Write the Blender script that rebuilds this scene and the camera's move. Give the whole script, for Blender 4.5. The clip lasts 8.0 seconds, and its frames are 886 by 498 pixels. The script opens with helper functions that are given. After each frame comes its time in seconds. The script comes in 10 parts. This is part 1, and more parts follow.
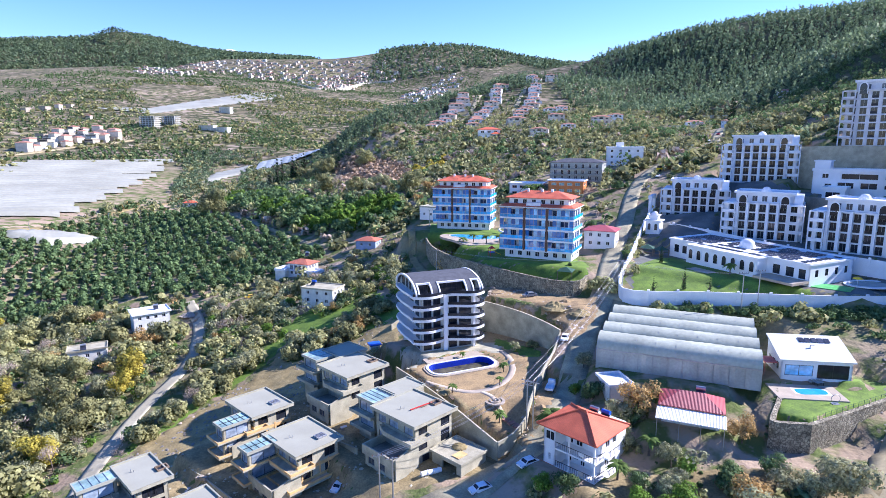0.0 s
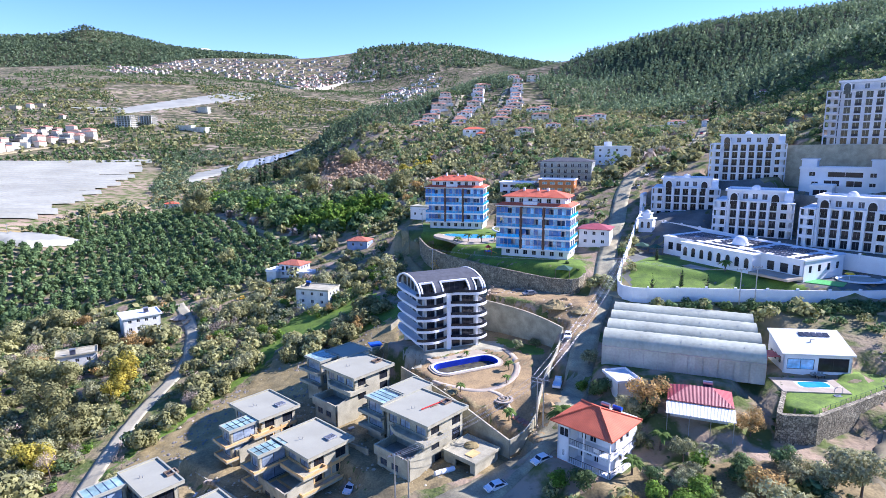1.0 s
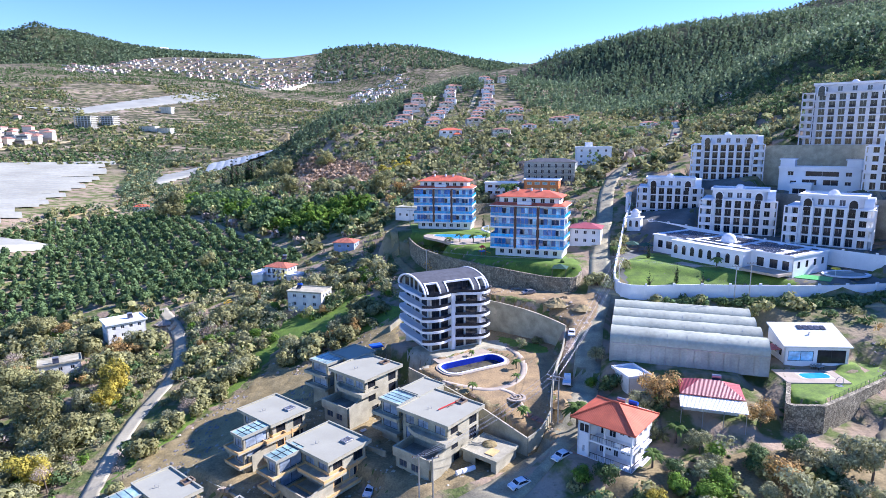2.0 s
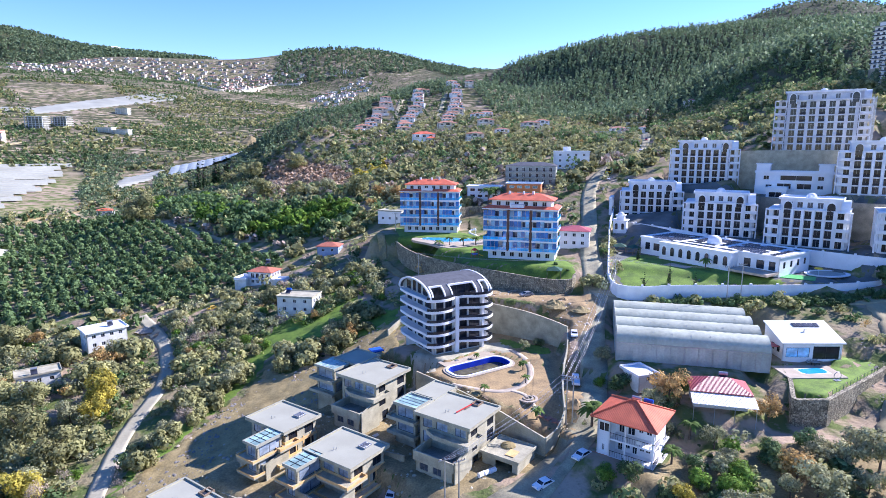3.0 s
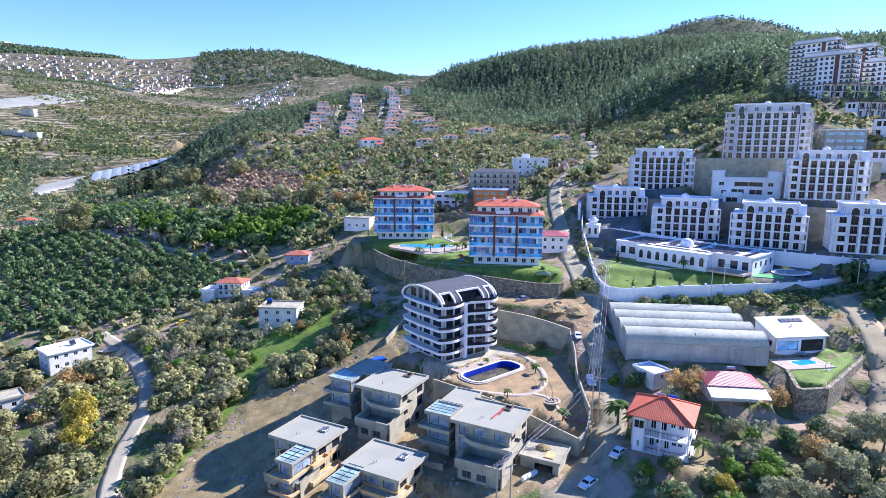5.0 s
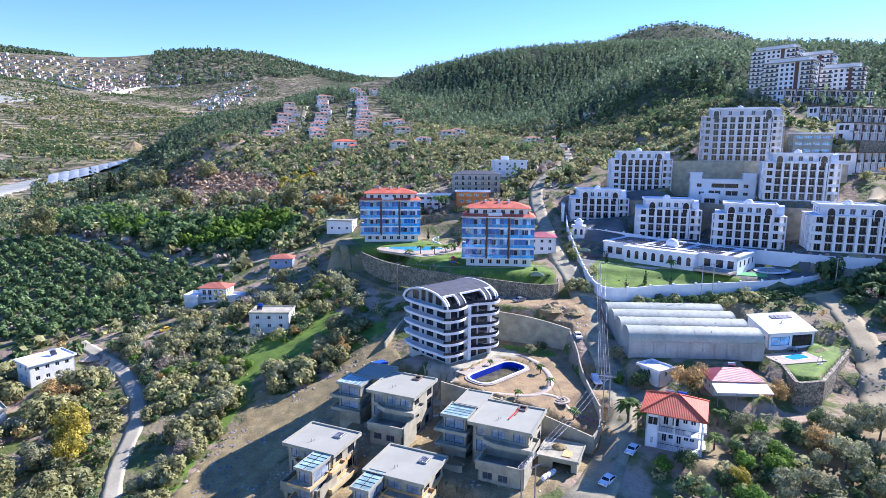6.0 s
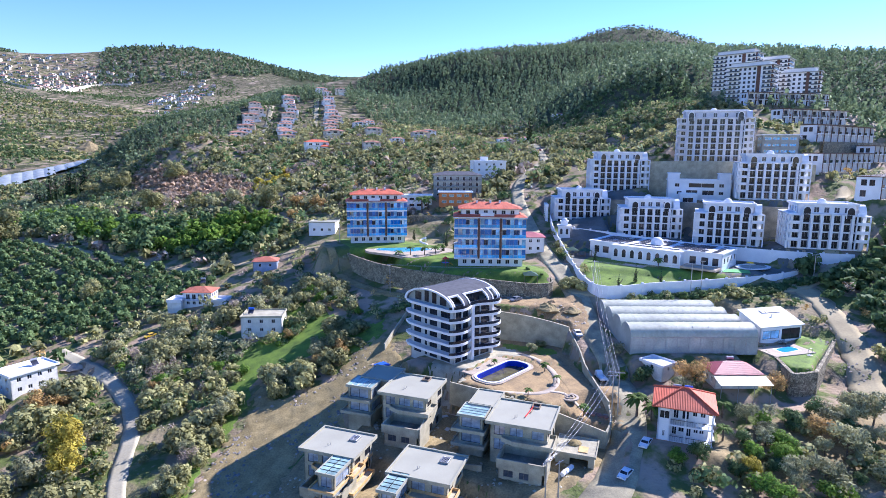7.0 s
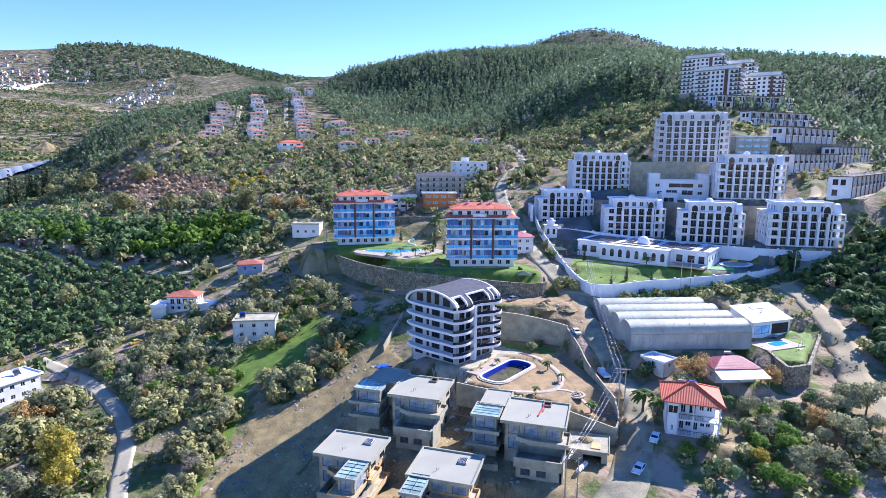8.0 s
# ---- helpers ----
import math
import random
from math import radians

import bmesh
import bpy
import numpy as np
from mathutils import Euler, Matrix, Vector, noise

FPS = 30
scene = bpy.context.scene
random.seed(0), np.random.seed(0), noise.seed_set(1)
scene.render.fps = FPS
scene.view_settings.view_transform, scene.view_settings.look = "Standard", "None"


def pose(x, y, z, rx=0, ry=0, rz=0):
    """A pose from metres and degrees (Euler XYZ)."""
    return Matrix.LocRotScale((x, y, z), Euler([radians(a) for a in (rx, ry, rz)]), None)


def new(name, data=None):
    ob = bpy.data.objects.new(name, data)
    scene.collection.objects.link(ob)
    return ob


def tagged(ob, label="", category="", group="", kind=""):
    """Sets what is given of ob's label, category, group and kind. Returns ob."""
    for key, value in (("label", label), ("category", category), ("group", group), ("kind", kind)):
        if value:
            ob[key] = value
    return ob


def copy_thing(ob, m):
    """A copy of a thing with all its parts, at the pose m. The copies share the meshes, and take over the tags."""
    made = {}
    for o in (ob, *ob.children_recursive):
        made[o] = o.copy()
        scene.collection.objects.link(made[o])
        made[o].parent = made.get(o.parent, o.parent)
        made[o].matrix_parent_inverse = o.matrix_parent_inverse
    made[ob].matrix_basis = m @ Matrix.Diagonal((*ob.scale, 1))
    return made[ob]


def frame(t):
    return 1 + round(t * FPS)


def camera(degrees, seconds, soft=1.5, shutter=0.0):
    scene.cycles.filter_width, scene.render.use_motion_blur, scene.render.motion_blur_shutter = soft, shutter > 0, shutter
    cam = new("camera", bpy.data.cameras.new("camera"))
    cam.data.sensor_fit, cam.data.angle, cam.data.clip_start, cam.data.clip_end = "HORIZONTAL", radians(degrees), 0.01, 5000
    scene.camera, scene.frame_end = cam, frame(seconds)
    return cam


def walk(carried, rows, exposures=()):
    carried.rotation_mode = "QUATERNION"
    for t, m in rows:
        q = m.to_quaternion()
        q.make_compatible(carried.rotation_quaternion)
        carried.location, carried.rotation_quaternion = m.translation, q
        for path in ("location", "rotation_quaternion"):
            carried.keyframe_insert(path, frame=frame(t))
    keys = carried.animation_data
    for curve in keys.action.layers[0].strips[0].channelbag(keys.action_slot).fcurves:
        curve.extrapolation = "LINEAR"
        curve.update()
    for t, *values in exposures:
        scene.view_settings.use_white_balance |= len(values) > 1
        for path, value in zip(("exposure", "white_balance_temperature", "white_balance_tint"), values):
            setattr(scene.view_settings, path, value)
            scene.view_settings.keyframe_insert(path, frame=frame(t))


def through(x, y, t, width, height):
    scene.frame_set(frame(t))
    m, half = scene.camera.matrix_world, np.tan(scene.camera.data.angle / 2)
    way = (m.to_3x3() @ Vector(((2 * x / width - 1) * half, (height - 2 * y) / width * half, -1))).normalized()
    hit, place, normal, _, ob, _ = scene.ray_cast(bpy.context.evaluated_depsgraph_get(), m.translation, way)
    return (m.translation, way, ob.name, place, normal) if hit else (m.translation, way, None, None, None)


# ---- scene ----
cam = camera(73.95, 8.0, soft=0.7)
# seconds, eye x y z, yaw, elevation, roll
PATH = [
    (0.0, 0.00, 0.00, 62.00, 0.000, -10.660, -0.359),
    (0.5, -2.70, 0.13, 61.93, -0.894, -10.660, -0.323),
    (1.0, -6.48, 0.16, 61.83, -2.124, -10.678, -0.426),
    (1.5, -11.27, 0.32, 61.77, -3.692, -10.687, -0.502),
    (3.0, -28.45, 2.12, 61.50, -9.467, -10.234, -0.052),
    (3.5, -34.07, 3.14, 61.49, -11.373, -10.067, 0.089),
    (4.0, -39.67, 4.31, 61.53, -13.258, -9.923, 0.189),
    (4.5, -45.21, 5.61, 61.67, -15.138, -9.787, 0.251),
    (6.0, -61.63, 10.62, 62.08, -20.891, -9.503, 0.394),
    (6.5, -67.08, 12.62, 62.18, -22.837, -9.464, 0.420),
    (7.0, -72.54, 14.69, 62.17, -24.781, -9.435, 0.410),
    (7.5, -77.61, 16.95, 62.16, -26.656, -9.388, 0.335),
    (8.0, -81.79, 19.14, 62.17, -28.273, -9.342, 0.424),
]
walk(cam, [(t, pose(x, y, z, 90 + el, 0, yaw) @ pose(0, 0, 0, 0, 0, roll)) for t, x, y, z, yaw, el, roll in PATH],
     [(0.0, 1.15, 5600, 25), (8.0, 1.15, 5600, 25)])

# ---- light: a clear winter noon ----
SUN_AZ, SUN_EL = 14.0, 33.0      # degrees from +x towards +y, and above the horizon
world = bpy.data.worlds.new("sky")
scene.world = world
world.use_nodes = True
wn, wl = world.node_tree.nodes, world.node_tree.links
sky = wn.new("ShaderNodeTexSky")
sky.sky_type, sky.sun_disc = "NISHITA", False
sky.sun_elevation, sky.sun_rotation = radians(SUN_EL), radians(90 - SUN_AZ)
sky.air_density, sky.dust_density, sky.ozone_density, sky.altitude = 1.0, 0.0, 2.5, 300
wn["Background"].inputs[1].default_value = 0.113
clear = wn.new("ShaderNodeHueSaturation")
clear.inputs["Hue"].default_value = 0.512
clear.inputs["Saturation"].default_value = 1.28
wl.new(sky.outputs[0], clear.inputs["Color"])
wl.new(clear.outputs[0], wn["Background"].inputs[0])
sun_data = bpy.data.lights.new("sun", "SUN")
sun_data.energy, sun_data.angle, sun_data.color = 5.1, radians(0.53), (1.0, 0.94, 0.84)
sun = new("sun", sun_data)
sun.matrix_world = pose(0, 0, 300, 0, 90 - SUN_EL, 0).copy()
sun.matrix_world = Matrix.Translation((0, 0, 300)) @ Matrix.Rotation(radians(SUN_AZ), 4, "Z") @ Matrix.Rotation(radians(90 - SUN_EL), 4, "Y")

# ---- materials ----
MATS = {}


def mat(name, col, rough=0.8, var=0.12, scale=0.6, fine=9.0, bump=0.15, metal=0.0, col2=None, spec=0.3, per_object=0.0, per_island=0.0, two=0.5):
    """A surface of one material: colour that varies at two scales, with relief and uneven gloss."""
    if name in MATS:
        return MATS[name]
    m = bpy.data.materials.new(name)
    m.use_nodes = True
    n, l = m.node_tree.nodes, m.node_tree.links
    b = n["Principled BSDF"]
    b.inputs["Metallic"].default_value = metal
    b.inputs["Specular IOR Level"].default_value = spec
    tc = n.new("ShaderNodeTexCoord")
    big, small = n.new("ShaderNodeTexNoise"), n.new("ShaderNodeTexNoise")
    big.inputs["Scale"].default_value, big.inputs["Detail"].default_value = scale, 5
    small.inputs["Scale"].default_value, small.inputs["Detail"].default_value = fine, 4
    l.new(tc.outputs["Object"], big.inputs["Vector"])
    l.new(tc.outputs["Object"], small.inputs["Vector"])
    mix = n.new("ShaderNodeMix")
    mix.data_type = "RGBA"
    c2 = col2 or tuple(c * (1 - 2.2 * var) for c in col)
    mix.inputs["A"].default_value = (*c2, 1)
    mix.inputs["B"].default_value = (*(min(0.95, c * (1 + 0.5 * var)) for c in col), 1)
    ramp = n.new("ShaderNodeMapRange")
    ramp.inputs["From Min"].default_value, ramp.inputs["From Max"].default_value = two - 0.2, two + 0.2
    l.new(big.outputs["Fac"], ramp.inputs["Value"])
    l.new(ramp.outputs["Result"], mix.inputs["Factor"])
    out = mix.outputs["Result"]
    hsv = n.new("ShaderNodeHueSaturation")
    l.new(out, hsv.inputs["Color"])
    val = n.new("ShaderNodeMapRange")
    val.inputs["From Min"].default_value, val.inputs["From Max"].default_value = 0.25, 0.75
    val.inputs["To Min"].default_value, val.inputs["To Max"].default_value = 1 - var, 1 + var
    l.new(small.outputs["Fac"], val.inputs["Value"])
    vout = val.outputs["Result"]
    for amount, socket, kind in ((per_object, "Random", "ShaderNodeObjectInfo"), (per_island, "Random Per Island", "ShaderNodeNewGeometry")):
        if amount:
            src = n.new(kind)
            rr = n.new("ShaderNodeMapRange")
            rr.inputs["To Min"].default_value, rr.inputs["To Max"].default_value = 1 - amount, 1 + amount
            l.new(src.outputs[socket], rr.inputs["Value"])
            mul = n.new("ShaderNodeMath")
            mul.operation = "MULTIPLY"
            l.new(vout, mul.inputs[0])
            l.new(rr.outputs["Result"], mul.inputs[1])
            vout = mul.outputs[0]
    l.new(vout, hsv.inputs["Value"])
    l.new(hsv.outputs["Color"], b.inputs["Base Color"])
    rg = n.new("ShaderNodeMapRange")
    rg.inputs["To Min"].default_value, rg.inputs["To Max"].default_value = max(0.02, rough - 0.12), min(1, rough + 0.1)
    l.new(small.outputs["Fac"], rg.inputs["Value"])
    l.new(rg.outputs["Result"], b.inputs["Roughness"])
    if bump:
        bp = n.new("ShaderNodeBump")
        bp.inputs["Strength"].default_value, bp.inputs["Distance"].default_value = bump, 0.05
        l.new(small.outputs["Fac"], bp.inputs["Height"])
        l.new(bp.outputs["Normal"], b.inputs["Normal"])
    MATS[name] = m
    return m


def glass(name, col, rough=0.06, spec=0.8):
    """Window glass seen from outside: dark, coated, mirror-like."""
    if name in MATS:
        return MATS[name]
    m = mat(name, col, rough=rough + 0.1, var=0.25, scale=0.35, fine=1.3, bump=0.0, spec=spec, per_object=0.25)
    b = m.node_tree.nodes["Principled BSDF"]
    for link in list(m.node_tree.links):
        if link.to_socket == b.inputs["Roughness"]:
            m.node_tree.links.remove(link)
    b.inputs["Roughness"].default_value = rough
    b.inputs["IOR"].default_value = 1.55
    return m


def leafy(name, col, col2, through=0.25):
    """Foliage: each clump has its own green, and some light shines through."""
    if name in MATS:
        return MATS[name]
    col, col2 = tuple(1.42 * c for c in col), tuple(1.42 * c for c in col2)
    m = mat(name, col, rough=0.75, var=0.25, scale=0.25, fine=2.0, bump=0.0, col2=col2, spec=0.08, per_object=0.2, per_island=0.3)
    n, l = m.node_tree.nodes, m.node_tree.links
    b = n["Principled BSDF"]
    tr = n.new("ShaderNodeBsdfTranslucent")
    l.new(b.inputs["Base Color"].links[0].from_socket, tr.inputs["Color"])
    mx = n.new("ShaderNodeMixShader")
    mx.inputs[0].default_value = through
    l.new(b.outputs[0], mx.inputs[1])
    l.new(tr.outputs[0], mx.inputs[2])
    l.new(mx.outputs[0], n["Material Output"].inputs["Surface"])
    return m


def stripes(name, col, col2, axis, width, rough=0.7, rough_bump=0.6):
    """Rows of tiles or corrugation across the local axis (0 x, 1 y, 2 z)."""
    if name in MATS:
        return MATS[name]
    m = mat(name, col, rough=rough, var=0.15, scale=0.4, fine=6, bump=0.0, col2=col2)
    n, l = m.node_tree.nodes, m.node_tree.links
    b = n["Principled BSDF"]
    tc = n.new("ShaderNodeTexCoord")
    w = n.new("ShaderNodeTexWave")
    w.bands_direction = "XYZ"[axis]
    w.inputs["Scale"].default_value = 0.314 / width
    w.inputs["Distortion"].default_value = 0.2
    l.new(tc.outputs["Object"], w.inputs["Vector"])
    bp = n.new("ShaderNodeBump")
    bp.inputs["Strength"].default_value, bp.inputs["Distance"].default_value = rough_bump, width * 0.3
    l.new(w.outputs["Fac"], bp.inputs["Height"])
    l.new(bp.outputs["Normal"], b.inputs["Normal"])
    return m


WHITE = mat("white_render", (0.82, 0.82, 0.815), 0.75, 0.05, 0.25, 5)
WHITE_OLD = mat("weathered_white_render", (0.74, 0.737, 0.665), 0.8, 0.10, 0.4, 3)
GREY_WALL = mat("grey_render", (0.36, 0.381, 0.348), 0.75, 0.08, 0.3, 4)
LIGHT_GREY = mat("light_grey_render", (0.55, 0.556, 0.526), 0.75, 0.07, 0.3, 4)
CREAM = mat("cream_render", (0.68, 0.60, 0.49), 0.8, 0.1, 0.4, 3)
CONCRETE = mat("raw_concrete", (0.46, 0.427, 0.3), 0.85, 0.16, 0.45, 5, 0.3)
CONCRETE_DARK = mat("damp_concrete", (0.3, 0.288, 0.226), 0.85, 0.2, 0.3, 4, 0.3)
SCREED = mat("pale_roof_screed", (0.36, 0.355, 0.272), 0.8, 0.05, 0.2, 4, 0.1)
FOAM = mat("orange_insulation_board", (0.75, 0.48, 0.20), 0.8, 0.12, 0.8, 4)
BROWN = mat("brown_cladding", (0.15, 0.075, 0.05), 0.6, 0.12, 0.5, 6)
ORANGE = mat("orange_cladding", (0.70, 0.24, 0.07), 0.6, 0.1, 0.5, 6)
TILE_RED = stripes("orange_red_roof_tiles", (0.66, 0.155, 0.075), (0.52, 0.115, 0.055), 0, 0.28)
TILE_OLD = stripes("old_red_roof_tiles", (0.50, 0.16, 0.09), (0.38, 0.13, 0.08), 0, 0.28)
TILE_PALE = mat("faded_red_tiles", (0.50, 0.25, 0.17), 0.8, 0.2, 0.3, 3)
CRIMSON = stripes("crimson_sheet_roof", (0.44, 0.10, 0.10), (0.35, 0.08, 0.085), 0, 0.25, 0.45)
SHEET = stripes("white_sheet_roof", (0.80, 0.79, 0.77), (0.70, 0.69, 0.67), 0, 0.25, 0.45)
SLATE = mat("grey_shingle_roof", (0.115, 0.12, 0.132), 0.9, 0.12, 0.7, 7, 0.3, spec=0.1)
SLATE_PALE = mat("pale_grey_roof", (0.26, 0.26, 0.26), 0.85, 0.08, 0.4, 5)
# window glass; in bare openings its dark colour stands for the shade inside
DARK_GLASS_AND_VOID = glass("dark_glass_and_unlit_inside", (0.03, 0.035, 0.045), 0.12, 0.3)
GLASS_BLUE = glass("blue_coated_glass", (0.0375, 0.444, 0.95), 0.08)
# pale blue base colour includes the sky mirrored in the panes
GLASS_SKY = glass("sky_tinted_blue_glass", (0.30, 0.60, 0.90), 0.06)
GLASS_MID = glass("mid_blue_glass", (0.015, 0.17, 0.5), 0.05)
GLASS_NAVY = glass("navy_window_glass", (0.015, 0.045, 0.12), 0.08, 0.5)
# translucent pale glass, with reflected sky mixed into its base colour
GLASS_PALE = glass("pale_sky_tinted_glass", (0.33, 0.40, 0.47), 0.1)
GLASS_TEAL = glass("teal_rooflight_glass", (0.34, 0.5, 0.46), 0.25, 0.3)
GLASS_GREY = glass("grey_window_glass", (0.10, 0.115, 0.14), 0.15, 0.4)
FRAME_DARK = mat("dark_metal_frame", (0.05, 0.05, 0.055), 0.45, 0.1, 1, 8, 0.0, 0.4)
METAL = mat("grey_metal", (0.45, 0.46, 0.47), 0.4, 0.1, 1, 8, 0.0, 0.7)
STEEL_DARK = mat("black_railing_metal", (0.03, 0.03, 0.035), 0.5, 0.1, 1, 8, 0.0, 0.5)
WOOD = mat("weathered_wood", (0.28, 0.20, 0.13), 0.8, 0.2, 0.5, 6)


def rubble(name, col, size):
    """Rubble masonry: irregular stones of that size, each of its own tone, with dark joints."""
    m = mat(name, col, 0.92, 0.2, 0.5, 4, 0.0)
    n, l = m.node_tree.nodes, m.node_tree.links
    b = n["Principled BSDF"]
    tc = n.new("ShaderNodeTexCoord")
    cells, gaps = n.new("ShaderNodeTexVoronoi"), n.new("ShaderNodeTexVoronoi")
    gaps.feature = "DISTANCE_TO_EDGE"
    for t in (cells, gaps):
        t.inputs["Scale"].default_value = 1 / size
        l.new(tc.outputs["Object"], t.inputs["Vector"])
    tone = n.new("ShaderNodeMapRange")
    tone.inputs["To Min"].default_value, tone.inputs["To Max"].default_value = 0.55, 1.5
    grey = n.new("ShaderNodeRGBToBW")
    l.new(cells.outputs["Color"], grey.inputs[0])
    l.new(grey.outputs[0], tone.inputs["Value"])
    joint = n.new("ShaderNodeMapRange")
    joint.inputs["From Max"].default_value, joint.inputs["To Min"].default_value = 0.12, 0.35
    l.new(gaps.outputs["Distance"], joint.inputs["Value"])
    mul = n.new("ShaderNodeMath")
    mul.operation = "MULTIPLY"
    l.new(tone.outputs[0], mul.inputs[0])
    l.new(joint.outputs[0], mul.inputs[1])
    old = b.inputs["Base Color"].links[0].from_socket
    mix = n.new("ShaderNodeVectorMath")
    mix.operation = "SCALE"
    l.new(old, mix.inputs[0])
    l.new(mul.outputs[0], mix.inputs["Scale"])
    l.new(mix.outputs[0], b.inputs["Base Color"])
    bp = n.new("ShaderNodeBump")
    bp.inputs["Strength"].default_value, bp.inputs["Distance"].default_value = 1.0, size * 0.4
    l.new(joint.outputs[0], bp.inputs["Height"])
    l.new(bp.outputs["Normal"], b.inputs["Normal"])
    return m


STONE = rubble("rubble_masonry", (0.4, 0.355, 0.239), 0.5)
STONE_JOINT = mat("stone_wall_mortar", (0.24, 0.22, 0.19), 0.95, 0.2, 0.8, 5, 0.4)
ASPHALT = mat("dusty_worn_asphalt", (0.396, 0.351, 0.213), 0.9, 0.25, 0.25, 3, 0.3, col2=(0.209, 0.193, 0.129))
DIRT_ROAD = mat("pale_dirt_road", (0.42, 0.352, 0.198), 0.95, 0.14, 0.12, 2, 0.4)
LEFT_LANE = mat("pale_concrete_lane", (0.44, 0.402, 0.278), 0.9, 0.14, 0.1, 2, 0.3)
EARTH = mat("bare_reddish_earth", (0.35, 0.245, 0.115), 0.95, 0.28, 0.35, 2.5, 0.8, col2=(0.235, 0.17, 0.09))
EARTH_GREY = mat("grey_site_gravel", (0.314, 0.246, 0.112), 0.95, 0.30, 0.3, 2.5, 1.0, col2=(0.213, 0.166, 0.0712))
# dark tone of soil; on site and garden it also carries painted shade
EARTH_DARK = mat("dark_and_shaded_soil", (0.32, 0.247, 0.119), 0.95, 0.28, 0.3, 2.4, 1.0, col2=(0.17, 0.134, 0.0651))
LAWN = mat("green_lawn", (0.15, 0.235, 0.03), 0.9, 0.30, 0.3, 3, 0.5, col2=(0.085, 0.14, 0.025))
PAVING = mat("pale_paving", (0.44, 0.37, 0.28), 0.85, 0.1, 0.4, 4, 0.15)
PAVING_GREY = mat("grey_paving", (0.4, 0.412, 0.357), 0.85, 0.1, 0.4, 4, 0.15)
POOL_BLUE = mat("deep_blue_pool_tiles", (0.02, 0.05, 0.45), 0.3, 0.1, 0.5, 8)
POOL_MURK = mat("murky_pool_water", (0.13, 0.12, 0.06), 0.12, 0.25, 0.3, 1.0, 0.02, spec=0.5)
POOL_WATER = mat("bright_pool_water", (0.05, 0.38, 0.72), 0.08, 0.1, 0.5, 3, 0.04, spec=0.5)
PLASTIC = mat("white_greenhouse_film", (0.47, 0.488, 0.372), 0.5, 0.12, 0.15, 1.2, 0.1, spec=0.3)
FIELD_FILM = mat("field_cover_film", (0.38, 0.376, 0.296), 0.55, 0.10, 0.03, 0.4, 0.1, spec=0.2)
CABLE_METAL = mat("bare_cable", (0.5, 0.5, 0.5), 0.4, 0.05, 1, 8, 0.0, 0.7)
PLASTIC_OLD = mat("grimy_greenhouse_film", (0.425, 0.456, 0.414), 0.45, 0.15, 0.18, 2, 0.1, spec=0.5)
SOLAR = glass("solar_cell", (0.05, 0.055, 0.075), 0.3, 0.3)
BARK = mat("bark", (0.17, 0.13, 0.10), 0.95, 0.2, 2, 10, 0.4)
CAR_WHITE = mat("white_car_paint", (0.78, 0.78, 0.78), 0.3, 0.03, 1, 8, 0.0, spec=0.5)
CAR_GREY = mat("grey_car_paint", (0.22, 0.23, 0.25), 0.3, 0.03, 1, 8, 0.0, spec=0.5)
CAR_RED = mat("red_car_paint", (0.45, 0.03, 0.03), 0.3, 0.03, 1, 8, 0.0, spec=0.5)
CAR_YELLOW = mat("yellow_car_paint", (0.80, 0.50, 0.02), 0.35, 0.05, 1, 8, 0.0, spec=0.5)
RUBBER = mat("black_rubber", (0.02, 0.02, 0.02), 0.8, 0.1, 2, 8)
BLUE_TANK = mat("blue_plastic", (0.03, 0.12, 0.55), 0.45, 0.08, 1, 6)
RED_PLAST = mat("red_plastic", (0.60, 0.05, 0.04), 0.5, 0.08, 1, 6)
YELLOW_PLAST = mat("yellow_plastic", (0.85, 0.55, 0.03), 0.5, 0.08, 1, 6)
GREEN_PLAST = mat("green_plastic", (0.10, 0.45, 0.12), 0.5, 0.08, 1, 6)
GREEN_DARK = mat("dark_green_canvas", (0.03, 0.09, 0.06), 0.8, 0.1, 1, 6)
LEAF_ORCHARD = leafy("dark_orchard_leaves", (0.112, 0.165, 0.064), (0.052, 0.084, 0.034), 0.3)
LEAF_BRIGHT = leafy("bright_citrus_leaves", (0.135, 0.221, 0.0324), (0.072, 0.126, 0.0252), 0.36)
LEAF_OLIVE = leafy("grey_olive_leaves", (0.29, 0.285, 0.155), (0.165, 0.175, 0.095), 0.3)
LEAF_BUSH = leafy("dry_scrub_leaves", (0.285, 0.275, 0.12), (0.152, 0.156, 0.07), 0.35)
LEAF_YELLOW = leafy("yellow_autumn_leaves", (0.40, 0.32, 0.05), (0.22, 0.20, 0.04), 0.35)
LEAF_BROWN = leafy("brown_autumn_leaves", (0.36, 0.235, 0.09), (0.22, 0.16, 0.065), 0.3)
LEAF_PINE = leafy("pine_needles", (0.135, 0.176, 0.091), (0.0656, 0.0963, 0.0535), 0.3)
LEAF_CYPRESS = leafy("dark_cypress_leaves", (0.028, 0.05, 0.02), (0.018, 0.035, 0.014), 0.1)
LEAF_BARE = leafy("bare_grey_twigs", (0.34, 0.27, 0.21), (0.22, 0.18, 0.14), 0.2)
LEAF_DEAD = leafy("dead_brown_scrub", (0.30, 0.215, 0.14), (0.19, 0.145, 0.10), 0.2)
LEAF_PALM = leafy("palm_fronds", (0.10, 0.15, 0.035), (0.06, 0.10, 0.025))


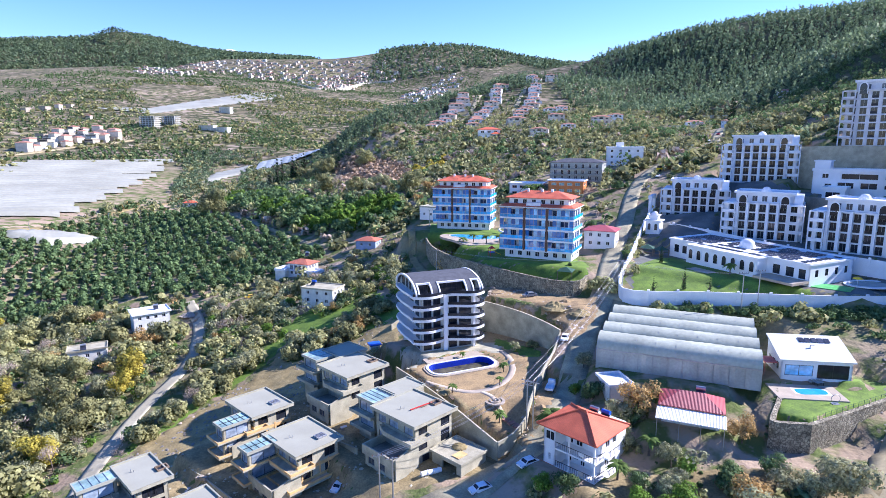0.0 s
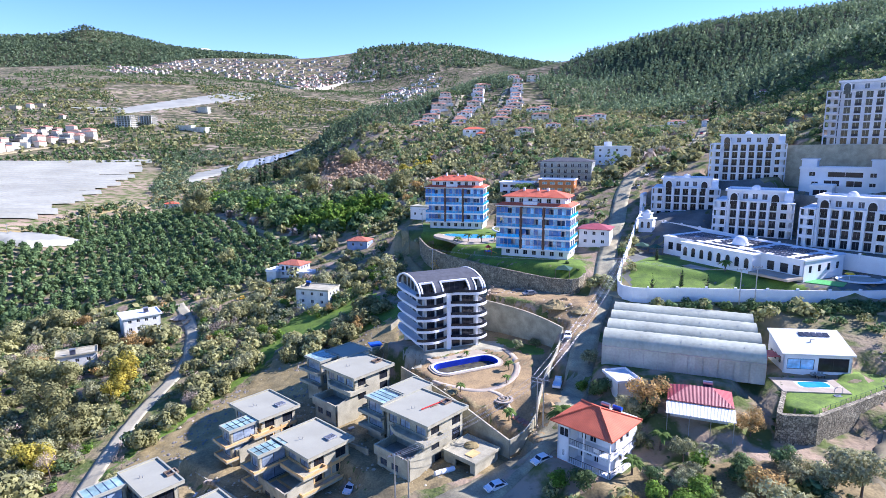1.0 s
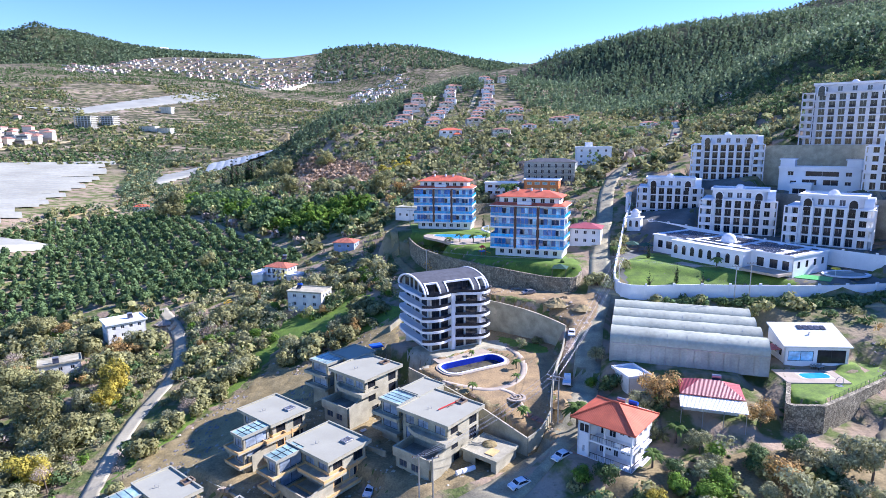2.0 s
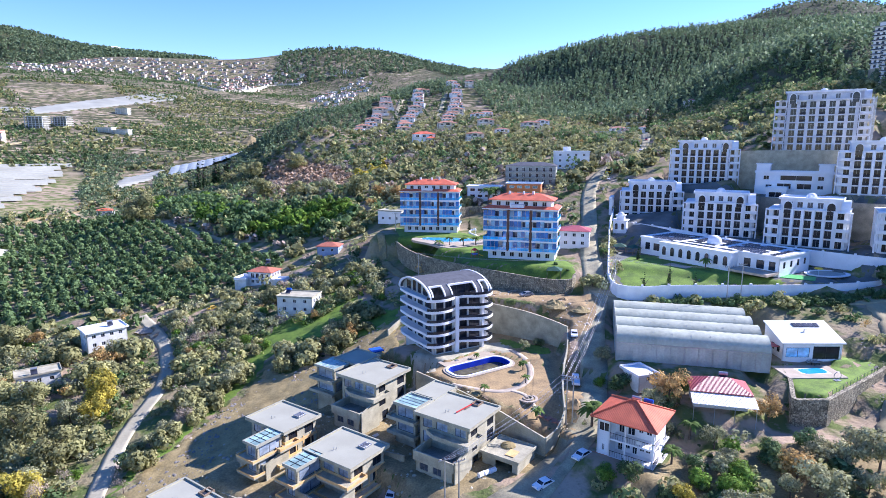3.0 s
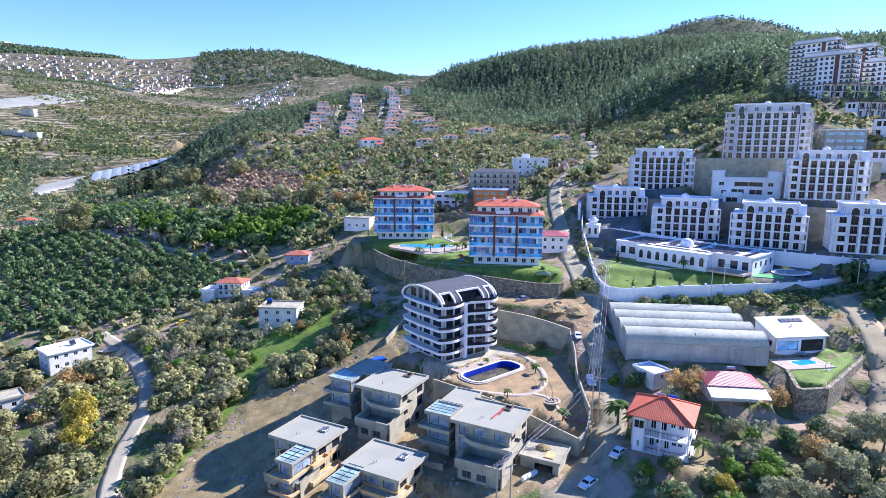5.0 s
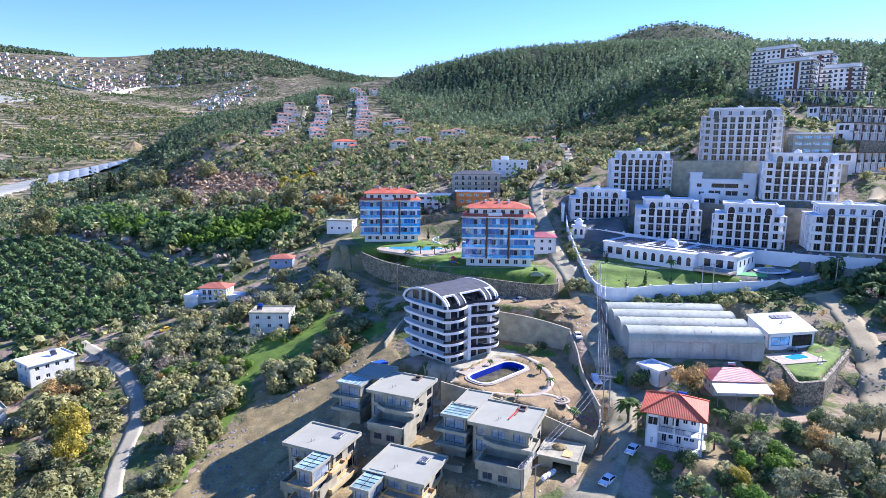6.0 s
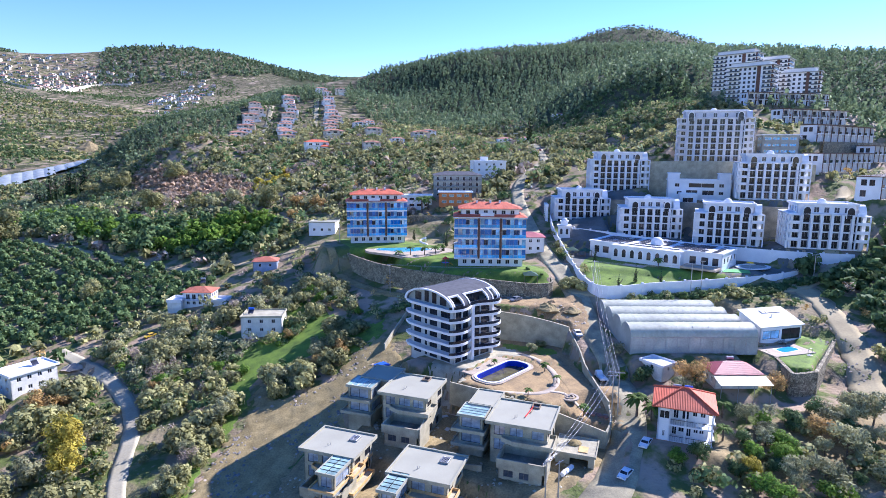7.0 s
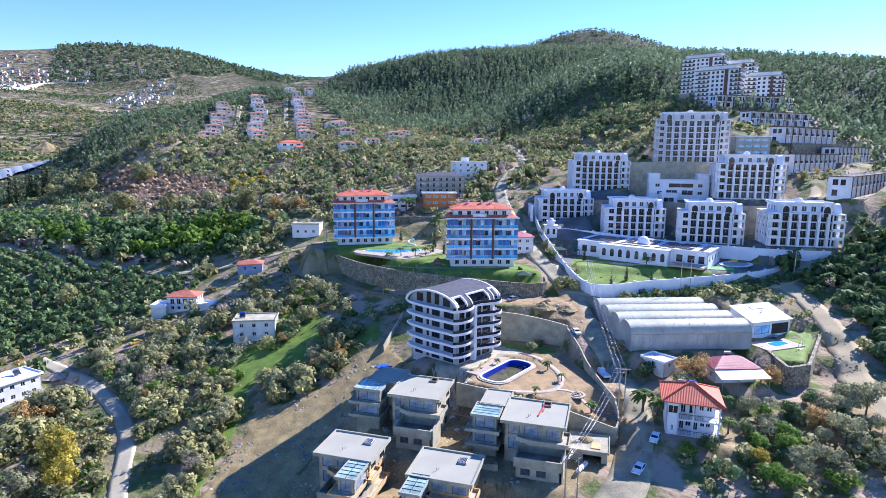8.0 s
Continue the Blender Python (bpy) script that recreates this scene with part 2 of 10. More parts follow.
# ---- mesh tools ----
class Shape:
    """Collects vertices and faces of one part."""

    def __init__(self):
        self.v, self.f = [], []

    def add(self, verts, faces):
        k = len(self.v)
        self.v += [tuple(p) for p in verts]
        self.f += [tuple(i + k for i in f) for f in faces]
        return self

    def box(self, x0, x1, y0, y1, z0, z1):
        return self.add([(x0, y0, z0), (x1, y0, z0), (x1, y1, z0), (x0, y1, z0), (x0, y0, z1), (x1, y0, z1), (x1, y1, z1), (x0, y1, z1)],
                        [(3, 2, 1, 0), (4, 5, 6, 7), (0, 1, 5, 4), (1, 2, 6, 5), (2, 3, 7, 6), (3, 0, 4, 7)])

    def prism(self, poly, z0, z1):
        n = len(poly)
        zs0 = z0 if isinstance(z0, (list, tuple)) else [z0] * n
        zs1 = z1 if isinstance(z1, (list, tuple)) else [z1] * n
        return self.add([(x, y, z) for (x, y), z in zip(poly, zs0)] + [(x, y, z) for (x, y), z in zip(poly, zs1)],
                        [tuple(range(n - 1, -1, -1)), tuple(range(n, 2 * n))] + [(i, (i + 1) % n, n + (i + 1) % n, n + i) for i in range(n)])

    def ring(self, poly, thick, z0, z1):
        """A wall of that thickness along the inside of a closed polygon (counter-clockwise)."""
        n = len(poly)
        inner = inset(poly, thick)
        v = [(x, y, z) for p, z in ((poly, z0), (inner, z0), (poly, z1), (inner, z1)) for x, y in p]
        f = []
        for i in range(n):
            j = (i + 1) % n
            f += [(i, j, 2 * n + j, 2 * n + i), (n + j, n + i, 3 * n + i, 3 * n + j), (2 * n + i, 2 * n + j, 3 * n + j, 3 * n + i), (j, i, n + i, n + j)]
        return self.add(v, f)

    def tube(self, p0, p1, r0, r1=None, n=6):
        p0, p1 = Vector(p0), Vector(p1)
        r1 = r0 if r1 is None else r1
        d = (p1 - p0).normalized()
        a = d.orthogonal().normalized()
        b = d.cross(a)
        v = [p + (a * math.cos(2 * math.pi * i / n) + b * math.sin(2 * math.pi * i / n)) * r for p, r in ((p0, r0), (p1, r1)) for i in range(n)]
        return self.add(v, [tuple(range(n - 1, -1, -1)), tuple(range(n, 2 * n))] + [(i, (i + 1) % n, n + (i + 1) % n, n + i) for i in range(n)])

    def dome(self, x, y, z, r, h, n=12, rows=4):
        v = [(x + r * math.cos(2 * math.pi * i / n) * math.cos(k * math.pi / 2 / rows), y + r * math.sin(2 * math.pi * i / n) * math.cos(k * math.pi / 2 / rows), z + h * math.sin(k * math.pi / 2 / rows)) for k in range(rows) for i in range(n)]
        f = [(k * n + i, k * n + (i + 1) % n, (k + 1) * n + (i + 1) % n, (k + 1) * n + i) for k in range(rows - 1) for i in range(n)]
        v.append((x, y, z + h))
        f += [((rows - 1) * n + i, (rows - 1) * n + (i + 1) % n, rows * n) for i in range(n)]
        return self.add(v, f)

    def mesh(self, name):
        me = bpy.data.meshes.new(name)
        me.from_pydata(self.v, [], self.f)
        return me


def inset(poly, d):
    out, n = [], len(poly)
    for i in range(n):
        p, a, b = Vector(poly[i]), Vector(poly[i - 1]), Vector(poly[(i + 1) % n])
        e0, e1 = (p - a).normalized(), (b - p).normalized()
        n0, n1 = Vector((-e0.y, e0.x)), Vector((-e1.y, e1.x))
        m = (n0 + n1) / max(0.3, 1 + n0.dot(n1))
        q = p + m * d
        out.append((q.x, q.y))
    return out


def round_rect(a, b, r, n=6):
    """A rectangle of half sizes a, b with rounded corners."""
    out = []
    for k, (cx, cy) in enumerate(((a - r, -b + r), (a - r, b - r), (-a + r, b - r), (-a + r, -b + r))):
        out += [(cx + r * math.cos(t), cy + r * math.sin(t)) for t in np.linspace(math.pi / 2 * (k - 1), math.pi / 2 * k, n)]
    return out


def at(x, y, z=0.0, turn=0.0):
    return pose(x, y, z, 0, 0, turn)


def thing(name, m, label, category, group="", kind=""):
    ob = new(name)
    ob.empty_display_size = 0.5
    ob.matrix_world = m
    return tagged(ob, label, category, group, kind)


def part(name, shape, material, parent=None, label="", smooth=False):
    me = shape.mesh(name) if isinstance(shape, Shape) else shape
    me.materials.append(material) if not me.materials else None
    ob = new(name, me)
    ob.parent = parent
    if label:
        ob["label"] = label
    if smooth:
        me.polygons.foreach_set("use_smooth", [True] * len(me.polygons))
    return ob


def structure(name, shape, material, label, category, kind="structure"):
    return tagged(part(name, shape, material), label, category, "", kind)


def again(name, me, m, parent):
    """One more piece on a mesh that is there already."""
    ob = new(name, me)
    ob.parent = parent
    ob.matrix_basis = m
    return ob

# ---- the lie of the land ----
# hills and hollows: x, y, radius, height
PLAIN = (106.1, 0.0114, 0.0898)
MOUNTAINS = [(-1700, 3180, 600, 34.3), (-1845, 3091, 1100, 52.4), (-3500, 1500, 1500, 47.7), (-3000, -3000, 1500, 58.4), (-2500, 0, 1100, 14.3), (2500, 3500, 1100, 17.9), (-1500, -1500, 1100, 11.4), (600, 3500, 1100, 20.5), (-2325, 3255, 1500, 65.5), (2500, 1500, 1100, 69.1), (-764, 2170, 1100, 5.9), (1203, 1132, 1100, 47.6), (1500, -800, 1100, 26.2), (3000, -2500, 1100, 69.9), (-900, 3700, 1500, 21.3), (1500, 2500, 1100, 41.3), (-1200, 0, 1100, -78.0), (-41, 2000, 1100, -51.4), (579, 2535, 1100, 8.7), (-1112, 1540, 1100, -14.0), (-1266, 3048, 1500, 36.2)]
HILLS = [(-1300, 2400, 500, -66.1), (560, 640, 200, -7.8), (430, 760, 280, -32.1), (1063, 1276, 330, -11.4), (-58, 1449, 350, -49.8), (1040, 571, 350, -2.4), (-1500, 500, 700, -12.3), (-187, 2493, 350, 51.8), (270, 921, 350, 33.5), (-733, 1074, 350, -13.4), (0, -1500, 500, 5.5), (-194, 1134, 350, -54.1), (1800, 400, 350, 58.9), (110, 2498, 350, 62.1), (505, 300, 350, -112.6), (941, 1439, 500, 48.7), (653, 446, 350, 33.5), (-300, -300, 350, -45.0), (253, 609, 350, -37.8), (-1160, 3302, 350, -8.4), (-349, 2071, 350, -28.3), (520, 634, 350, 54.5), (-35, 738, 350, -32.2), (-370, 732, 350, -33.5), (-562, 827, 350, -6.7), (-120, 0, 350, -68.2), (400, -300, 350, -56.6), (-323, 458, 350, -50.2)]
SLOPES = [(298, 260, 110, 40.4), (-87, 896, 110, -24.0), (215, 729, 110, -23.9), (-160, 220, 110, -14.7), (-152, 543, 110, -19.0), (-100, 380, 110, -9.2), (400, 0, 110, 25.4), (-227, 715, 110, -12.4), (-152, 988, 110, -18.9), (-1686, 3181, 110, 72.6), (-600, 200, 150, -38.9), (367, 475, 110, 70.9), (293, 530, 110, -45.9), (1063, 1276, 110, 30.9), (-2224, 3325, 220, 36.4), (100, 60, 110, -16.8), (-32, 278, 110, -13.6), (-110, 120, 110, -12.3), (-603, 2323, 220, 30.7), (229, 949, 110, -35.1), (-145, 1894, 220, -28.7), (317, 734, 110, -12.5), (-400, 100, 110, -17.3), (-242, 343, 110, -1.9)]
KNOLLS = [(132, 185, 45, -6.9), (-58, 597, 45, 23.8), (200, 330, 45, -9.7), (-5, 627, 45, 0.1), (276, 598, 45, 8.4), (76, 232, 45, -4.2), (-45, 160, 45, -4.9), (-58, 758, 45, 23.8), (60, 400, 60, -5.3), (-88, 1497, 45, -23.3), (255, 286, 45, -10.4), (175, 240, 45, 3.5), (396, 601, 45, 9.9), (260, 798, 45, -9.7), (-220, 400, 45, -14.6), (-200, 260, 45, -9.8), (-180, 330, 45, -11.9), (13, 800, 45, 19.2), (-95, 714, 45, 15.3), (214, 166, 45, 15.7), (-100, 300, 45, -4.2), (-208, 488, 45, -6.4), (0, -300, 45, -10.3), (70, 640, 45, 0.1)]
RIDGES = [(-1930, 3530, 330, 91.3), (-1700, 3650, 300, 49.6), (-2600, 3500, 450, 125.5), (-2100, 3350, 500, -68.1), (1420, 1640, 330, 116.8), (1250, 1750, 300, 9.5), (1600, 1500, 300, -20.3), (480, 900, 160, -4.6), (380, 800, 160, -33.7), (560, 760, 160, -23.5), (640, 900, 200, 15.8), (300, 960, 130, -20.1), (520, 640, 120, 27.1), (430, 1050, 200, 23.9), (720, 700, 200, 0.4), (900, 700, 250, -18.6), (1100, 600, 250, -8.4), (800, 1150, 250, -13.4), (130, 900, 100, 14.9), (210, 800, 90, 8.4), (1700, 900, 400, -19.2), (1900, 1300, 400, -17.4), (-900, 2500, 250, 29.7), (-500, 2500, 250, -3.7), (300, 2600, 250, -10.7), (600, 2600, 250, -24.7), (-1400, 2700, 250, -1.7), (-200, 2700, 250, -7.8), (700, 1500, 350, -81.5), (400, 1500, 300, -105.6), (1000, 1100, 300, -2.7), (150, 1350, 250, 19.5), (1700, 2300, 500, 1.5), (1100, 2400, 500, -15.6), (650, 2000, 400, -22.8), (2200, 1900, 500, 1.2), (2500, 2800, 700, 0.2), (1600, 3200, 700, 9.5), (800, 3000, 500, -3.8), (2600, 1200, 600, -1.4), (-1100, 2100, 300, 36.2), (-1500, 2300, 350, -70.0), (-1300, 1800, 300, 1.3), (-1750, 2600, 350, -52.7), (-1000, 1650, 250, 3.2), (-1350, 2700, 300, -4.3), (-800, 2200, 250, -10.1), (250, 190, 60, -42.6), (300, 230, 60, -11.6), (340, 270, 60, 13.3), (280, 280, 60, -0.9), (230, 240, 60, 25.2), (200, 190, 50, -3.5), (340, 210, 60, -29.7), (240, 150, 60, 11.5), (330, 320, 60, -9.9), (390, 300, 60, 14.4), (390, 240, 70, 1.7), (300, 180, 60, 28.5), (200, 150, 45, -1.7), (280, 340, 60, 14.4)]
# level sites: x, y, half length, half width, turn, level, width of the bank
SITES = [
    (-3, 151, 26, 13, 20, 4.9, 4), (-43.6, 122.6, 11.5, 11, 45.6, -7.5, 4), (-31.5, 110.7, 11.5, 10, 45.6, -7.5, 4), (-21.5, 138, 16, 13, 45.6, -3.6, 3), (-8.9, 116.6, 13, 12, 45.6, -3.2, 3), (11.7, 132.0, 13.2, 20, 31.2, 4.3, 1.0), (22.7, 138.1, 11, 2.3, 66, 4.35, 0.6), (-60, 100, 12, 9, 45.6, -10, 5),
    (33, 205, 20, 12, -25.7, 20.3, 5), (12, 259, 26, 12, -16, 22.0, 6), (22, 228, 12, 10, -20, 21.3, 6),
    (27, 101, 8, 7, 42, 1.5, 4), (58, 133, 18, 17, -24, 9.6, 4), (73.5, 99.5, 8, 2.5, 25, 3.9, 5), (88, 107.6, 6, 0.8, 25, 7.2, 4), (63, 112, 6, 2.5, 55.6, 6.8, 3), (60, 98, 5, 3, 0, 3.8, 5), (80.6, 114, 15.6, 5.0, 26, 9.6, 1.0), (71.0, 110.3, 8.5, 3, 55.6, 9.6, 1.0), (80.5, 123.5, 9, 6, -10, 10.7, 1.2), (75, 115.5, 8, 3.5, -8.5, 9.75, 0.8), (49, 110, 7, 5, -24, 6.2, 4),
    (93, 180, 32, 15, -38, 21.0, 5), (28, 172, 14, 7, -20, 14.6, 3),
    (66, 300, 14, 8, -20, 38, 5), (100, 320, 12, 8, -20, 47, 5), (-110, 224, 9, 7, 20, -10.5, 5), (17.3, 157.2, 13.5, 8.2, -43.6, 4.8, 0.8),
    (11, 112.5, 6, 4, 31, 1.0, 7), (4.6, 143, 8.2, 3.2, 23, 2.0, 0.8), (4, 108, 8, 6, 45.6, -2.6, 3),
    (104.6, 245.1, 13.5, 9, -26, 28.2, 4), (115.4, 209.6, 13.5, 9, -35, 26.3, 4), (130.9, 181.8, 13, 9, -46, 26.2, 4), (147.4, 154.6, 14, 9, -40, 27.6, 4),
    (136.5, 255.3, 15, 10, -30, 42.6, 4), (170, 194, 15, 10, -42, 42.2, 4), (174.6, 230.6, 18, 10, -42, 57.8, 4), (159, 222.5, 22, 13, -42, 41.0, 2),
    (334, 309, 37, 9, -14.7, 95.6, 3), (304, 269, 32, 9, -5.2, 80.6, 3), (280, 234, 40, 9, 9.5, 68.6, 3), (240, 208, 38, 9, 14.6, 53.4, 3), (312, 226, 38, 9, 14.6, 57.6, 3), (224, 173, 44, 9, 16.8, 44.2, 3), (213, 222, 11, 9, -40, 61.5, 3),
]


def grid_height(x, y):
    z = PLAIN[0] + PLAIN[1] * x + PLAIN[2] * y
    for forms in (MOUNTAINS, HILLS, SLOPES, KNOLLS, RIDGES):
        for cx, cy, r, h in forms:
            z = z + h * np.exp(-((x - cx) ** 2 + (y - cy) ** 2) / (r * r))
    return z


def ground_height(x, y):
    """The ground's level at places x, y (numpy arrays or numbers)."""
    x, y = np.asarray(x, float), np.asarray(y, float)
    z = grid_height(x, y)
    for cx, cy, hl, hw, turn, level, bank in SITES:
        c, s = math.cos(radians(turn)), math.sin(radians(turn))
        u, v = (x - cx) * c + (y - cy) * s, -(x - cx) * s + (y - cy) * c
        d = np.hypot(np.maximum(np.abs(u) - hl, 0), np.maximum(np.abs(v) - hw, 0)) / bank
        k = np.clip(1 - d, 0, 1)
        k = k * k * (3 - 2 * k)
        z = z + (level - z) * k
    return z


def gz(x, y):
    return float(ground_height(x, y))


def spread(lo, hi, mid, fine, n):
    """Coordinates close together round mid and ever wider towards lo and hi."""
    t = np.linspace(-1, 1, n)
    b = 5.2
    s = np.sinh(b * t) / math.sinh(b)
    return np.where(s < 0, mid + (mid - lo) * s, mid + (hi - mid) * s) + fine * t * 0


def sheet(xs, ys, lift=0.0):
    gx, gy = np.meshgrid(xs, ys)
    z = ground_height(gx, gy) + lift
    v = np.stack([gx.ravel(), gy.ravel(), z.ravel()], 1)
    nx, ny = len(xs), len(ys)
    i = (np.arange(ny - 1)[:, None] * nx + np.arange(nx - 1)[None]).ravel()
    f = np.stack([i, i + 1, i + nx + 1, i + nx], 1)
    return v, f


def fast_mesh(name, v, f):
    """A mesh from arrays: v (n, 3), f (m, k)."""
    me = bpy.data.meshes.new(name)
    k = f.shape[1]
    me.vertices.add(len(v))
    me.vertices.foreach_set("co", np.ascontiguousarray(v, np.float32).ravel())
    me.loops.add(f.size)
    me.loops.foreach_set("vertex_index", np.ascontiguousarray(f, np.int32).ravel())
    me.polygons.add(len(f))
    me.polygons.foreach_set("loop_start", np.arange(0, f.size, k, dtype=np.int32))
    me.update(calc_edges=True)
    return me


def soften(me, normals):
    """Shade a crown as a rounded mass."""
    me.polygons.foreach_set("use_smooth", np.ones(len(me.polygons), bool))
    me.normals_split_custom_set_from_vertices(np.ascontiguousarray(normals, np.float32))
    return me


def ground_material():
    m = bpy.data.materials.new("dry_hillside")
    m.use_nodes = True
    n, l = m.node_tree.nodes, m.node_tree.links
    b = n["Principled BSDF"]
    b.inputs["Specular IOR Level"].default_value = 0.1
    b.inputs["Roughness"].default_value = 0.95
    tc = n.new("ShaderNodeTexCoord")

    def fuzz(scale, detail=6.0, lo=0.4, hi=0.6):
        t = n.new("ShaderNodeTexNoise")
        t.inputs["Scale"].default_value, t.inputs["Detail"].default_value = scale, detail
        l.new(tc.outputs["Object"], t.inputs["Vector"])
        r = n.new("ShaderNodeMapRange")
        r.inputs["From Min"].default_value, r.inputs["From Max"].default_value = lo, hi
        l.new(t.outputs["Fac"], r.inputs["Value"])
        return r.outputs["Result"]

    def blend(a, c, fac):
        x = n.new("ShaderNodeMix")
        x.data_type = "RGBA"
        for s, val in (("A", a), ("B", c)):
            if isinstance(val, tuple):
                x.inputs[s].default_value = (*val, 1)
            else:
                l.new(val, x.inputs[s])
        l.new(fac, x.inputs["Factor"])
        return x.outputs["Result"]

    soil = blend((0.27, 0.205, 0.14), (0.43, 0.325, 0.225), fuzz(0.03))
    place = n.new("ShaderNodeSeparateXYZ")
    l.new(tc.outputs["Object"], place.inputs[0])

    def calc(op, a, c):
        x = n.new("ShaderNodeMath")
        x.operation, x.use_clamp = op, op == "MULTIPLY"
        for s, val in zip(x.inputs, (a, c)):
            if isinstance(val, float):
                s.default_value = val
            else:
                l.new(val, s)
        return x.outputs[0]

    # old field terraces along the contours of the valley's far side
    warp = n.new("ShaderNodeTexNoise")
    warp.inputs["Scale"].default_value = 0.01
    l.new(tc.outputs["Object"], warp.inputs["Vector"])
    step_ = n.new("ShaderNodeMath")
    step_.operation = "SINE"
    turn_ = n.new("ShaderNodeMath")
    turn_.operation = "MULTIPLY_ADD"
    l.new(place.outputs["Z"], turn_.inputs[0])
    turn_.inputs[1].default_value = 1.6
    wide = n.new("ShaderNodeMath")
    wide.operation = "MULTIPLY"
    l.new(warp.outputs["Fac"], wide.inputs[0])
    wide.inputs[1].default_value = 25.0
    l.new(wide.outputs[0], turn_.inputs[2])
    l.new(turn_.outputs[0], step_.inputs[0])
    ledge = n.new("ShaderNodeMapRange")
    ledge.inputs["From Min"].default_value, ledge.inputs["From Max"].default_value = 0.1, 0.7
    l.new(step_.outputs[0], ledge.inputs["Value"])
    valley = n.new("ShaderNodeMapRange")
    valley.inputs["From Min"].default_value, valley.inputs["From Max"].default_value = 640, 780
    l.new(place.outputs["Y"], valley.inputs["Value"])
    terraces = calc("MULTIPLY", calc("MULTIPLY", ledge.outputs[0], valley.outputs[0]), fuzz(0.006, 4, 0.36, 0.48))
    rough_land = calc("MULTIPLY", valley.outputs[0], fuzz(0.012, 10, 0.44, 0.56))
    grass = blend((0.21, 0.185, 0.095), (0.31, 0.26, 0.15), fuzz(0.06))
    far = blend(soil, grass, fuzz(0.02, 9, 0.46, 0.60))
    near = blend(far, (0.115, 0.145, 0.045), fuzz(0.16, 9, 0.46, 0.58))
    scrubby = blend(near, (0.20, 0.165, 0.105), rough_land)
    stepped = blend(scrubby, (0.05, 0.06, 0.03), terraces)
    thorn = blend(stepped, (0.062, 0.07, 0.032), calc("MULTIPLY", valley.outputs[0], fuzz(0.09, 7, 0.50, 0.58)))
    grit = blend(thorn, (0.36, 0.29, 0.21), calc("MULTIPLY", valley.outputs[0], fuzz(0.05, 8, 0.56, 0.66)))
    last = blend(grit, (0.26, 0.21, 0.14), fuzz(0.9, 6, 0.60, 0.74))
    def ramp(value, lo, hi):
        r = n.new("ShaderNodeMapRange")
        r.inputs["From Min"].default_value, r.inputs["From Max"].default_value = lo, hi
        l.new(value, r.inputs["Value"])
        return r.outputs["Result"]

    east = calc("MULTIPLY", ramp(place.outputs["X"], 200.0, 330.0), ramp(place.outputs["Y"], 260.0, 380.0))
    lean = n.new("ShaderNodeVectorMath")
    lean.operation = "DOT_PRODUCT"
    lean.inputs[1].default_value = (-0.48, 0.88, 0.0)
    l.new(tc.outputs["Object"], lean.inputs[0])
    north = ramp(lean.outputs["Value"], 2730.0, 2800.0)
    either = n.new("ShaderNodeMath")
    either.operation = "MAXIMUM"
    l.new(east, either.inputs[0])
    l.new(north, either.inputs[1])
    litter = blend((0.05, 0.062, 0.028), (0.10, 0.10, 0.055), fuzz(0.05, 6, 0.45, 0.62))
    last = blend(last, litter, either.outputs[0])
    l.new(last, b.inputs["Base Color"])
    t = n.new("ShaderNodeTexNoise")
    t.inputs["Scale"].default_value, t.inputs["Detail"].default_value = 0.7, 8
    l.new(tc.outputs["Object"], t.inputs["Vector"])
    bp = n.new("ShaderNodeBump")
    bp.inputs["Strength"].default_value, bp.inputs["Distance"].default_value = 0.8, 0.6
    l.new(t.outputs["Fac"], bp.inputs["Height"])
    l.new(bp.outputs["Normal"], b.inputs["Normal"])
    return m


GROUND = ground_material()
ground_v, ground_f = sheet(spread(-4300, 4300, 10, 0, 370), spread(-3800, 4700, 150, 0, 370))
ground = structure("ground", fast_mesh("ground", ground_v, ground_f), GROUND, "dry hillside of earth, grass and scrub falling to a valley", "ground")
ground.data.polygons.foreach_set("use_smooth", [True] * len(ground.data.polygons))


def smooth_line(points, step=2.0):
    """A smooth curve through points of x, y (and more), resampled."""
    p = np.array(points, float)
    q = [p[0] * 2 - p[1], *p, p[-1] * 2 - p[-2]]
    out = []
    for i in range(1, len(q) - 2):
        n = max(2, int(np.linalg.norm(q[i + 1][:2] - q[i][:2]) / step))
        for k in range(n):
            t = k / n
            out.append(0.5 * (2 * q[i] + (q[i + 1] - q[i - 1]) * t + (2 * q[i - 1] - 5 * q[i] + 4 * q[i + 1] - q[i + 2]) * t * t + (3 * q[i] - q[i - 1] - 3 * q[i + 1] + q[i + 2]) * t ** 3))
    out.append(p[-1])
    return np.array(out)


